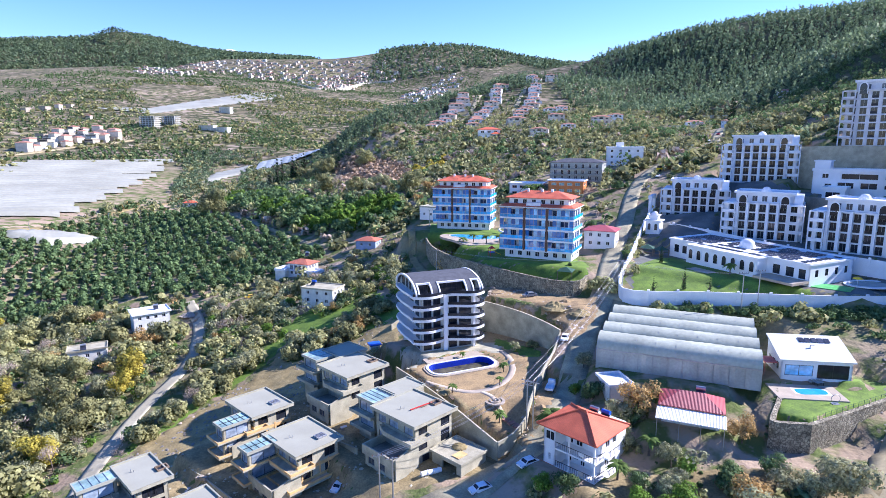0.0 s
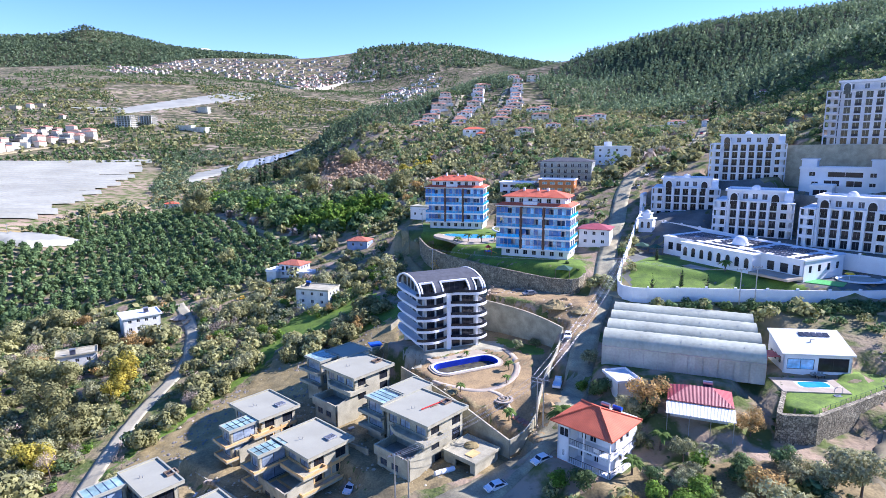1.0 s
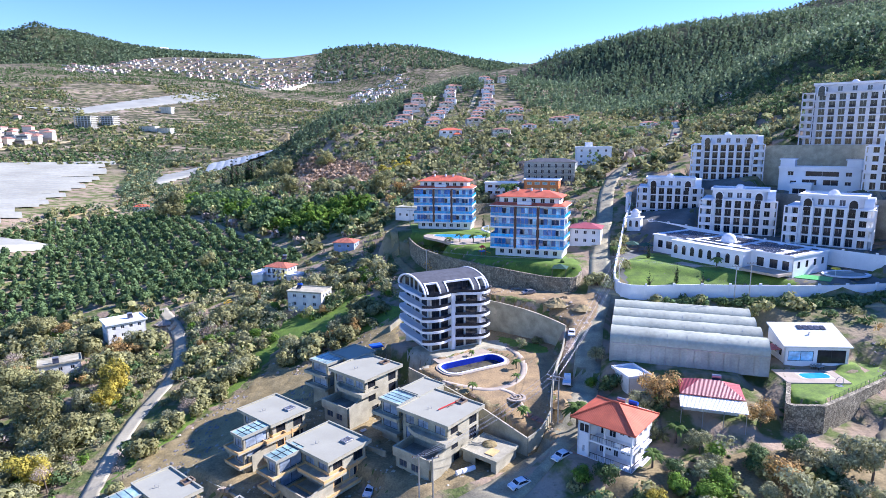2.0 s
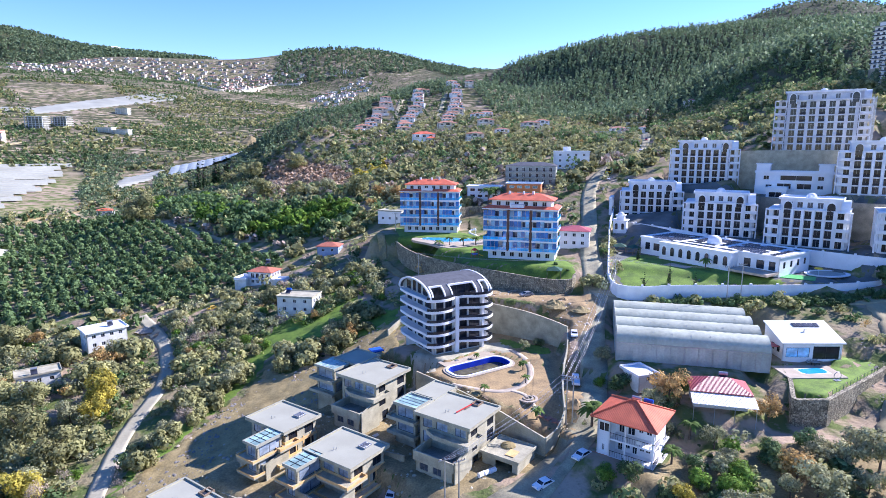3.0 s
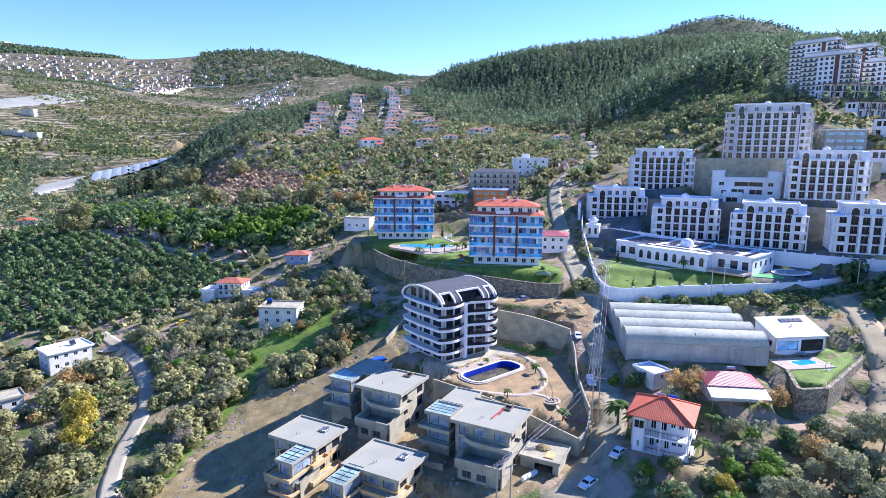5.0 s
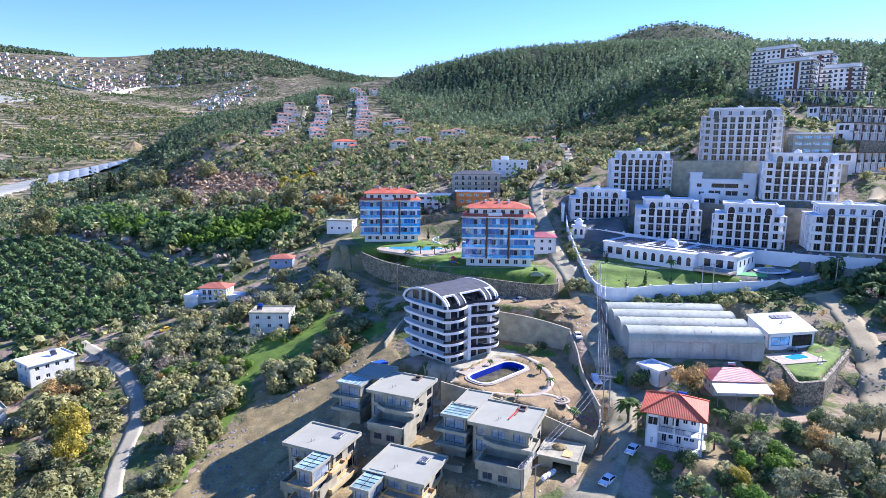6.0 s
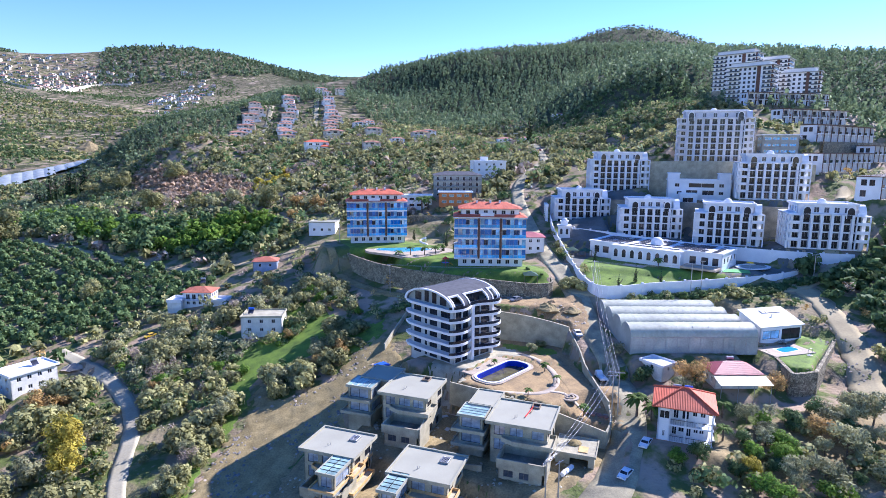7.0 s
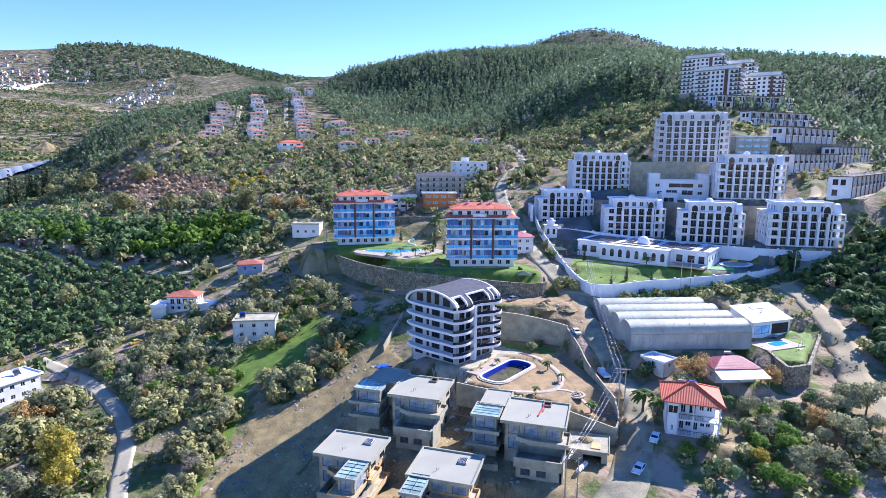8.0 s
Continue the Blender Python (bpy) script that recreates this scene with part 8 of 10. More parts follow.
def hill_town(polys):
    """Uncounted houses of the distant town: stepped blocks with hipped or flat roofs, in rows along the slope."""
    walls, dark, roofs = {}, Shape(), {}
    r = random.Random(31)
    for poly, gap_x, gap_y, turn, palette, size in polys:
        q = np.array(poly, float)
        mid, reach = q.mean(0), np.abs(q - q.mean(0)).max() * 1.5
        c, sn = math.cos(radians(turn)), math.sin(radians(turn))
        for gy in np.arange(-reach, reach, gap_y):
            for gx in np.arange(-reach, reach, gap_x):
                jx, jy = gx + r.uniform(-0.22, 0.22) * gap_x, gy + r.uniform(-0.3, 0.3) * gap_y
                hx, hy = mid[0] + jx * c - jy * sn, mid[1] + jx * sn + jy * c
                if r.random() < 0.16 or not bool(inside(poly, np.array(hx), np.array(hy))):
                    continue
                w, d, f = r.uniform(8, 15) * size * 0.9, r.uniform(8, 11) * size * 0.9, r.choice((1, 2, 2, 2))
                z = gz(hx, hy)
                a = radians(turn + r.uniform(-22, 22))
                ca, sa = math.cos(a), math.sin(a)
                place = lambda pts: [(hx + px * ca - py * sa, hy + px * sa + py * ca, z + pz) for px, py, pz in pts]
                body = Shape().box(0, w, 0, d, -5, f * 2.9)
                if r.random() < 0.6:
                    body.box(w * 0.15, w * 0.6, -2.2, 0, -5, 2.9).box(w * 0.55, w * 0.95, 1, d - 1, f * 2.9, f * 2.9 + (2.4 if r.random() < 0.4 else 0.3))
                m = r.choice(palette)
                sh = walls.setdefault(m.name, (m, Shape()))[1]
                sh.add(place(body.v), body.f)
                for fl in range(f):
                    for k in range(2):
                        wx = w * (0.12 + 0.45 * k)
                        b = Shape().box(wx, wx + w * 0.3, -0.25, -0.02, fl * 2.9 + 0.7, fl * 2.9 + 2.2)
                        dark.add(place(b.v), b.f)
                flat = r.random() < 0.4
                top = Shape().box(-0.4, w + 0.4, -0.4, d + 0.4, f * 2.9, f * 2.9 + 0.4) if flat else hip(Shape(), 0, w, 0, d, f * 2.9 + 0.1, 1.9, 0.5)
                m2 = WHITE_OLD if flat else TILE_PALE
                roofs.setdefault(m2.name, (m2, Shape()))[1].add(place(top.v), top.f)
    town = [tagged(part("town_houses", sh, m), "pale houses crowding the distant hill town", "houses", "", "stuff") for m, sh in walls.values()]
    town += [tagged(part("town_roofs", sh, m), "roofs of the distant hill town", "roofs", "", "stuff") for m, sh in roofs.values()]
    town.append(tagged(part("town_windows", dark, GLASS_GREY), "dark windows of the distant hill town", "windows", "", "stuff"))


PALE = [WHITE_OLD, CREAM, PAVING, CREAM]
hill_town((
    ([(-860, 1700), (-958, 1900), (-958, 2028), (-789, 1952), (-720, 1720)], 24, 40, 8, [CREAM, CREAM, WHITE_OLD], 1.1),
    ([(-907, 2081), (-1050, 2500), (-854, 2428), (-680, 2351), (-610, 2047), (-716, 2028)], 30, 48, 0, PALE, 1.2),
    ([(-610, 1900), (-714, 2265), (-552, 2289), (-395, 2361), (-190, 2250), (-183, 2152), (-401, 1948)], 25, 38, -6, PALE, 1.15),
    ([(-358, 1690), (-426, 2074), (-286, 2177), (-152, 2142), (-172, 2014), (-268, 2034), (-310, 1760)], 19, 26, -16, [CREAM, CREAM, CREAM, WHITE_OLD], 1.05),
    ([(-118, 1560), (-73, 1867), (33, 2036), (89, 2005), (12, 1695), (-62, 1450)], 22, 32, -10, [WHITE, WHITE, WHITE_OLD], 1.1),
    ([(-91, 2110), (-3, 2160), (20, 2100), (-81, 2070)], 26, 30, -6, [WHITE, WHITE_OLD], 1.3),
))
wall_along("far_estate_wall", [(x, y, gz(x, y) + 2) for x, y in ((-420, 1770), (-352, 1670), (-300, 1760), (-262, 2010), (-160, 2040))], -6, 4, 0.8, CREAM, "long cream retaining wall below the distant houses")
settle([(-506, 690), (-545, 785), (-536, 862), (-474, 862), (-452, 828), (-486, 753)], 34, 5, spacing=13, even=True)
structure("estate_bank", ribbon([(-510, 664), (-492, 700), (-474, 760), (-444, 820), (-436, 852)], 9, 0.8), DIRT_ROAD, "pale cut bank below the red-roofed estate", "ground")
settle([(-690, 930), (-660, 1050), (-540, 1020), (-600, 890)], 9, 6, spacing=24)
for x, y, turn, w, f in ((-476, 946, -20, 30, 5), (-458, 985, -20, 26, 4), (-392, 968, -15, 26, 2), (-366, 962, -15, 24, 2), (-428, 1160, -10, 22, 3)):
    b = thing("unfinished_block", at(x, y, gz(x, y), turn), "raw concrete apartment frame under construction", "apartment building", "building shells")
    for k in range(f + 1):
        part("slab", Shape().box(0, w, 0, 14, k * 3.2 - 0.5, k * 3.2), WHITE_OLD, b)
    for k in range(f):
        for i in range(6):
            for yy in (0.2,):
                part("column", Shape().box(i * (w - 0.7) / 5, i * (w - 0.7) / 5 + 0.7, yy, yy + 0.6, k * 3.2, k * 3.2 + 2.7), WHITE_OLD, b)
    part("infill_wall", Shape().box(1, w - 1, 3, 12, -4, f * 3.2 - 0.3), WHITE_OLD if f < 4 else CONCRETE_DARK, b)
for o in [q for h in FH + VP for q in (*h.children_recursive, h)]:
    bpy.data.objects.remove(o)


# ---- plastic-covered fields ----
def film_field(poly, lift, period, turn, seed, step=3.0, bulge=1.0):
    """White film over hoops: the outline lifted off the ground, in shallow vaults."""
    me = patch(poly, lift, step, 0.0, seed)
    n = len(me.vertices)
    co = np.empty(n * 3, np.float32)
    me.vertices.foreach_get("co", co)
    co = co.reshape(n, 3)
    c, s = math.cos(radians(turn)), math.sin(radians(turn))
    u = co[:, 0] * c + co[:, 1] * s
    co[:, 2] += bulge * np.abs(np.sin(u * math.pi / period))
    me.vertices.foreach_set("co", co.ravel())
    return me


FIELD = [(490, -40, -14), (560, -120, 14), (640, -135, 44), (720, -120, 74), (812, -36, 103)]      # across, then from and to along the tunnels
for k in range(24):
    v0 = 492 + 13.2 * k
    a0, a1 = (float(np.interp(v0 + 6, [f[0] for f in FIELD], [f[i] for f in FIELD])) for i in (1, 2))
    a0, a1 = a0 + 9 * math.sin(k * 2.3), a1 + 7 * math.sin(k * 1.7)
    if k in (9, 17):
        a1 -= 26
    xs, ys = np.linspace(a0, a1, max(3, int((a1 - a0) / 6))), np.linspace(0, 12.6, 9)
    v = np.array([(0.85 * u - 0.53 * (v0 + w), 0.53 * u + 0.85 * (v0 + w), 0.0) for u in xs for w in ys])
    v[:, 2] = ground_height(v[:, 0], v[:, 1]) + np.tile(0.9 + 2.6 * np.sin(np.pi * np.linspace(0, 1, 9)) ** 0.7, len(xs)) + np.repeat(0.12 * np.sin(np.arange(len(xs)) * 2.2), 9)
    f = np.array([(9 * i + m, 9 * i + m + 1, 9 * i + m + 10, 9 * i + m + 9) for i in range(len(xs) - 1) for m in range(8)])[:, ::-1]
    tunnel = thing("film_tunnel", at(0, 0, 0), "long field tunnel under milky white plastic film", "greenhouse", "film tunnels")
    part("film", fast_mesh("film", v, f), FIELD_FILM, tunnel)
structure("film_tunnels_strip", film_field([(-252, 606), (-262, 684), (-236, 733), (-222, 716)], 1.2, 12, 80, 2), FIELD_FILM, "narrow strip of white plastic tunnels", "greenhouse")
for k in range(9):
    bx, by = -228 + 8.6 * k, 742 + 4.4 * k
    run = 62 - 2.5 * k + 5 * math.sin(k * 2.1)
    us, ws = np.linspace(0, run, 12), np.linspace(0, 9.7, 5)
    v = np.array([(bx + 0.89 * w + 0.17 * u, by + 0.46 * w - 0.98 * u, 0.0) for u in us for w in ws])
    v[:, 2] = ground_height(v[:, 0], v[:, 1]) + np.tile((2.2, 2.6, 2.75, 2.6, 2.2), 12)
    f = np.array([(5 * i + m, 5 * i + m + 1, 5 * i + m + 6, 5 * i + m + 5) for i in range(11) for m in range(4)])
    tunnel = thing("film_tunnel", at(0, 0, 0), "ridged growing tunnel under grey plastic film", "greenhouse", "slope tunnels")
    part("film", fast_mesh("film", v, f), PLASTIC_OLD, tunnel)
    part("gable_film", Shape().add([(v[i][0], v[i][1], v[i][2]) for i in range(5)] + [(v[4][0], v[4][1], v[4][2] - 2.3), (v[0][0], v[0][1], v[0][2] - 2.3)], [(0, 1, 2, 3, 4, 5, 6)]), PLASTIC_OLD, tunnel)
structure("film_tunnels_far", film_field([(-640, 1060), (-540, 1110), (-505, 1250), (-440, 1460), (-370, 1460), (-450, 1250), (-520, 1060)], 1.0, 24, 30, 4, 5.0, 0.5), FIELD_FILM, "long white plastic tunnels on the far slope", "greenhouse")
structure("film_tunnels_left", film_field([(-262, 345), (-240, 380), (-215, 372), (-232, 338)], 2.6, 7, 30, 5), FIELD_FILM, "small white plastic tunnels beside the orchard", "greenhouse")
CLEAR += [(-29, 206, 9, 5, 45), (-45, 199, 7, 4, -20), (-55.5, 184, 10, 2.2, 72), (-66, 163, 9, 1.6, 58)]
CLEAR += [(-345, 580, 75, 120, 20), (-243, 672, 16, 60, 12), (-188, 745, 34, 62, 0), (-520, 1250, 90, 220, 30), (-238, 360, 20, 22, 20), (-112, 224, 13, 12, 20), (-126, 201, 9, 8, 28), (-63, 265, 9, 8, -12), (-48, 221, 9, 8, -20), (-36, 282, 8, 7, -15), (-8, 297, 10, 9, -14), (66, 308, 16, 10, -24), (98, 324, 12, 9, -16), (60, 292, 11, 8, -24), (43, 302, 11, 8, -22), (48, 107, 8, 7, -38), (38, 121, 4, 5, 10), (27, 101, 8, 7, -43)]


# ---- vehicles ----
def car(x, y, turn, paint, label, z=None, van=False):
    c = thing("car", at(x, y, (gz(x, y) + 0.2) if z is None else z, turn), label, "car", "parked cars")
    L, W = 4.3, 1.75
    prof = [(0, 0.35), (0.02, 0.75), (0.9, 0.92), (1.55, 1.42), (3.2, 1.46), (4.1, 0.98), (4.3, 0.9), (4.3, 0.35)] if not van else [(0, 0.4), (0.02, 0.95), (0.7, 1.15), (1.3, 1.75), (4.5, 1.8), (4.6, 0.4)]
    k = len(prof)
    ins = [0.12 if z > 1.2 else 0.0 for _, z in prof]
    v = [(px, -W / 2 + i, pz) for (px, pz), i in zip(prof, ins)] + [(px, W / 2 - i, pz) for (px, pz), i in zip(prof, ins)]
    part("body", Shape().add(v, [tuple(range(k)), tuple(range(2 * k - 1, k - 1, -1))] + [(i, k + i, k + (i + 1) % k, (i + 1) % k) for i in range(k)]), paint, c)
    part("windscreen", Shape().add([(0.98, -0.72, 0.98), (0.98, 0.72, 0.98), (1.52, 0.68, 1.41), (1.52, -0.68, 1.41)], [(3, 2, 1, 0)]), DARK_GLASS_AND_VOID, c)
    part("rear_window", Shape().add([(4.06, -0.7, 1.04), (4.06, 0.7, 1.04), (3.3, 0.66, 1.46), (3.3, -0.66, 1.46)], [(0, 1, 2, 3)]), DARK_GLASS_AND_VOID, c)
    for s in (-1, 1):
        part("side_window", Shape().add([(1.3, s * 0.885, 0.98), (3.7, s * 0.885, 0.98), (3.2, s * 0.78, 1.38), (1.65, s * 0.78, 1.38)], [(0, 1, 2, 3) if s < 0 else (3, 2, 1, 0)]), DARK_GLASS_AND_VOID, c)
        for wx in (0.8, 3.4):
            w = part("wheel", Shape().tube((wx, s * 0.7, 0.32), (wx, s * 0.89, 0.32), 0.32, n=10), RUBBER, c)
            part("rim", Shape().tube((wx, s * 0.88, 0.32), (wx, s * 0.9, 0.32), 0.18, n=8), METAL, w)
        part("headlight", Shape().box(-0.02, 0.12, s * 0.62 - 0.16, s * 0.62 + 0.16, 0.62, 0.76), GLASS_SKY, c)
        part("tail_light", Shape().box(4.22, 4.32, s * 0.66 - 0.12, s * 0.66 + 0.12, 0.7, 0.86), CAR_RED, c)
    return c


def pickup(x, y, turn):
    c = thing("pickup_truck", at(x, y, gz(x, y) + 0.2, turn), "small white flatbed truck parked on the road", "truck")
    part("cab", Shape().add([(0, -0.85, 0.4), (0, 0.85, 0.4), (1.7, 0.85, 0.4), (1.7, -0.85, 0.4), (0.1, -0.8, 1.2), (0.1, 0.8, 1.2), (1.7, 0.8, 1.2), (1.7, -0.8, 1.2), (0.55, -0.75, 1.95), (0.55, 0.75, 1.95), (1.65, 0.75, 1.95), (1.65, -0.75, 1.95)],
                          [(3, 2, 1, 0), (0, 1, 5, 4), (1, 2, 6, 5), (2, 3, 7, 6), (3, 0, 4, 7), (4, 5, 9, 8), (5, 6, 10, 9), (6, 7, 11, 10), (7, 4, 8, 11), (8, 9, 10, 11)]), CAR_WHITE, c)
    part("windscreen", Shape().add([(0.12, -0.7, 1.25), (0.12, 0.7, 1.25), (0.52, 0.66, 1.88), (0.52, -0.66, 1.88)], [(3, 2, 1, 0)]), DARK_GLASS_AND_VOID, c)
    part("bed", Shape().box(1.8, 4.8, -0.95, 0.95, 0.7, 0.8).ring(rect(1.8, 4.8, -0.95, 0.95), 0.06, 0.8, 1.2), CAR_WHITE, c)
    for s in (-0.8, 0.8):
        for wx in (0.8, 3.8):
            part("wheel", Shape().tube((wx, s - 0.1, 0.33), (wx, s + 0.1, 0.33), 0.33, n=10), RUBBER, c)


car(4.6, 97.2, 25, CAR_WHITE, "white car parked at the roadside")
car(14.0, 101.5, 30, CAR_WHITE, "white car parked below the red-roofed house")
car(-22.0, 105.5, 70, CAR_WHITE, "white car on the villa building site")
car(31.2, 145.5, 70, CAR_WHITE, "white car on the climbing road")
car(24.0, 171.4, 15, CAR_GREY, "silver car on the bare earth")
CLEAR += [(-84.5, 239, 4, 6, 0)]
car(-84.5, 242.2, 30, CAR_YELLOW, "yellow car among the olive trees")
car(-112, 213.2, 30, CAR_RED, "red car beside the white house")
for i, (x, y, t) in enumerate(((128, 163, -40), (131, 160.5, -40), (140, 154, -35), (147, 150.5, -30), (112, 172, -60))):
    car(x, y, t, (CAR_WHITE, CAR_GREY)[i % 2], "car parked below the white wall", z=gz(x, y) + 0.15)
for i, (x, y, t) in enumerate(((104, 282.5, 50), (116, 296, 50), (131, 313, 48), (150, 338, 52), (156, 349, 55), (92, 270, 55), (164, 366, 58), (176, 386, 60))):
    car(x + (1.6 if i % 2 else -1.6), y, t, (CAR_WHITE, CAR_GREY, CAR_WHITE, CAR_RED)[i % 4], "car on the road up the hill")
pickup(25.6, 130.5, 250)
ex = thing("wheel_loader", at(106, 292, gz(106, 292) + 0.3, 30), "small yellow wheel loader beside the road", "excavator")
part("body", Shape().box(0, 3, -1, 1, 0.6, 1.8), YELLOW_PLAST, ex)
part("cab", Shape().box(0.6, 1.9, -0.8, 0.8, 1.8, 2.9), DARK_GLASS_AND_VOID, ex)
part("bucket", Shape().prism([(3.4, -1.2), (4.4, -1.2), (4.4, 1.2), (3.4, 1.2)], [0.2, 0.1, 0.1, 0.2], [1.2, 0.3, 0.3, 1.2]), YELLOW_PLAST, ex)
for s in (-1, 1):
    for wx in (0.5, 2.6):
        part("wheel", Shape().tube((wx, s * 0.9, 0.6), (wx, s * 1.2, 0.6), 0.6, n=10), RUBBER, ex)


# ---- poles and cables ----
def pole(x, y, h, turn=0.0, arms=1, material=None, z=None):
    p = thing("utility_pole", at(x, y, gz(x, y) if z is None else z, turn), "tall utility pole with cross-arms and insulators", "pole", "utility poles")
    part("post", Shape().tube((0, 0, -1), (0, 0, h), 0.17, 0.11, 8), material or METAL, p)
    for a in range(arms):
        zz = h - 0.35 - a * 0.9
        arm = part("cross_arm", Shape().box(-1.3, 1.3, -0.07, 0.07, zz, zz + 0.14), METAL, p)
        for x2 in (-1.2, -0.5, 0.5, 1.2):
            part("insulator", Shape().tube((x2, 0, zz + 0.14), (x2, 0, zz + 0.45), 0.06, n=6), BROWN, arm)
    return p


pole(17.4, 115.2, 11.5, -30, 2)
pole(18.6, 114.6, 11.0, -30, 1)
pole(-12.0, 99.0, 9.0, 20, 1)
pole(-9.5, 98.4, 8.2, 20, 1)
pole(-2.5, 212, 12, 10, 1, z=10)
pole(52, 166, 11, -30, 1)
pole(79, 150.5, 10.5, 0, 1)
pole(83, 150, 11, 0, 1)
pole(126, 141, 9, 0, 1)
pole(-240, 420, 9, 0, 1)
pole(-250, 352, 9, 0, 1)
pole(70, 480, 9, 0, 1)
pole(-6, 268, 8, 0, 1)


def cable(name, a, b, sag=1.2, r=0.024):
    c = bpy.data.curves.new(name, "CURVE")
    c.dimensions, c.bevel_depth, c.bevel_resolution = "3D", r, 0
    sp = c.splines.new("POLY")
    n = 14
    sp.points.add(n)
    for i in range(n + 1):
        t = i / n
        p = Vector(a).lerp(Vector(b), t)
        sp.points[i].co = (p.x, p.y, p.z - sag * 4 * t * (1 - t), 1)
    c.materials.append(CABLE_METAL)
    return tagged(new(name, c), "thin overhead power cable between the poles", "cable", "overhead cables")


z1, z2, z3 = gz(17.4, 115.2) + 11.4, gz(-12, 99) + 8.9, gz(52, 166) + 10.8
for k in range(5):
    o = -1.2 + 0.6 * k
    cable("power_cable", (17.4 + o * 0.86, 115.2 - o * 0.5, z1 - 0.9 * (k % 2)), (-12 + o * 0.94, 99 + o * 0.34, z2 - 0.5 * (k % 2)), 1.0 + 0.15 * k)
    cable("power_cable", (17.4 + o * 0.86, 115.2 - o * 0.5, z1 - 0.9 * (k % 2)), (52 + o * 0.86, 166 - o * 0.5, z3 - 0.4 * (k % 2)), 1.6 + 0.2 * k)
for o in (-1, 1):
    cable("power_cable", (52 + o, 166, z3), (79 + o, 150.5, gz(79, 150.5) + 10.3), 1.0)
    cable("power_cable", (52 + o, 166, z3), (-2.5 + o, 212, 21.8), 1.6)

# ---- building-site clutter ----
kiosk = thing("site_kiosk", at(-21.5, 166.5, gz(-21.5, 166.5), 20), "small white kiosk with a bright blue roof", "kiosk")
part("wall", Shape().box(0, 2.6, 0, 2.4, -1, 2.6), WHITE_OLD, kiosk)
part("roof", Shape().box(-0.5, 3.1, -0.5, 2.9, 2.6, 2.9), BLUE_TANK, kiosk)
part("pane", Shape().box(0.5, 2.1, -0.03, 0.0, 1.0, 2.0), GLASS_SKY, kiosk)
rng = random.Random(9)


def heap(x, y, r, h, material, label):
    t = thing("rubble_heap", at(x, y, gz(x, y) - (0.1 if r > 20 else 0.15 * h), rng.uniform(0, 360)), label, "heap", "heaps")
    s = Shape().dome(0, 0, 0, r, h, 18, 8)
    if r < 20:      # loose material lies in a blunt, uneven cone
        s.v = [(a * 1.3, b * 1.3, h * max(-0.2, 1.05 - 1.25 * math.hypot(a, b) / r) + 0.22 * h * noise.noise((a * 1.1 + x, b * 1.1 + y, 0.3))) for a, b, c in s.v]
    if r > 20:      # steep flanks that run out below the slope
        s.v = [(a * 1.25, b * 1.25, h * max(-0.9, 1.0 - math.hypot(a, b) * 1.9 / r) if c < h else h) for a, b, c in s.v]
    s.v = [(a * (1 + 0.16 * noise.noise((a + x, b, c))), b * (1 + 0.16 * noise.noise((a, b + y, c))), max(-h if r > 20 else -0.5, c * (1 + 0.3 * noise.noise((a * 1.7 + x, b * 1.7, c))))) for a, b, c in s.v]
    part("mound", s, material, t)


for x, y, r, h, m_, l_ in ((32, 163, 3.2, 1.6, EARTH_GREY, "grey heap of gravel on the bare earth"), (35.5, 165.5, 2.2, 1.2, EARTH, "brown heap of soil beside the road"), (21.0, 119.2, 1.9, 1.3, EARTH, "brown sand heap at the roadside"), (38.5, 159, 2.4, 1.1, EARTH_GREY, "grey heap of broken stone"), (-176, 1012, 27, 10, EARTH_DARK, "great brown spoil heap in the valley"), (-106, 236, 3.0, 1.2, PAVING, "pale heap of rubble by the lane"), (-103, 212, 2.6, 1.0, PAVING, "pale heap of rubble by the lane")):
    heap(x, y, r, h, m_, l_)
for i in range(16):
    x, y = rng.uniform(12, 27), rng.uniform(174, 180)
    p = thing("timber_stack", at(x, y, gz(x, y) + 0.1, rng.uniform(-30, 60)), "stack of timber and pallets on the bare earth", "timber", "timber stacks")
    for k in range(3):
        part("plank", Shape().box(0, rng.uniform(1.2, 2.6), 0.3 * k, 0.3 * k + 0.25, 0, rng.uniform(0.15, 0.5)), WOOD if i % 3 else PAVING, p)
for i in range(60):
    u, v = rng.uniform(40, 92), rng.uniform(80, 128)
    x, y = uv(u, v)
    kind = i % 4
    p = thing("site_debris", at(x, y, gz(x, y) + 0.1, rng.uniform(0, 360)), ("loose planks on the building site", "pale blocks stacked on the building site", "pile of rubble on the building site", "blue sheeting on the building site")[kind], "debris", "site debris")
    if kind == 0:
        for k in range(4):
            part("plank", Shape().box(0, rng.uniform(1.5, 3.5), 0.28 * k, 0.28 * k + 0.2, 0.0, 0.12), WOOD, p)
    elif kind == 1:
        for k in range(3):
            part("block_stack", Shape().box(k * 0.9, k * 0.9 + 0.75, 0, 0.8, 0, rng.uniform(0.4, 1.1)), PAVING, p)
    elif kind == 2:
        part("mound", Shape().dome(0, 0, 0, rng.uniform(0.7, 1.6), rng.uniform(0.3, 0.7), 9, 3), EARTH_GREY, p)
    else:
        part("sheet", Shape().prism([(0, 0), (1.6, 0.2), (1.5, 1.2), (0.1, 1.0)], 0, 0.2), LIGHT_GREY if i % 8 else BLUE_TANK, p)
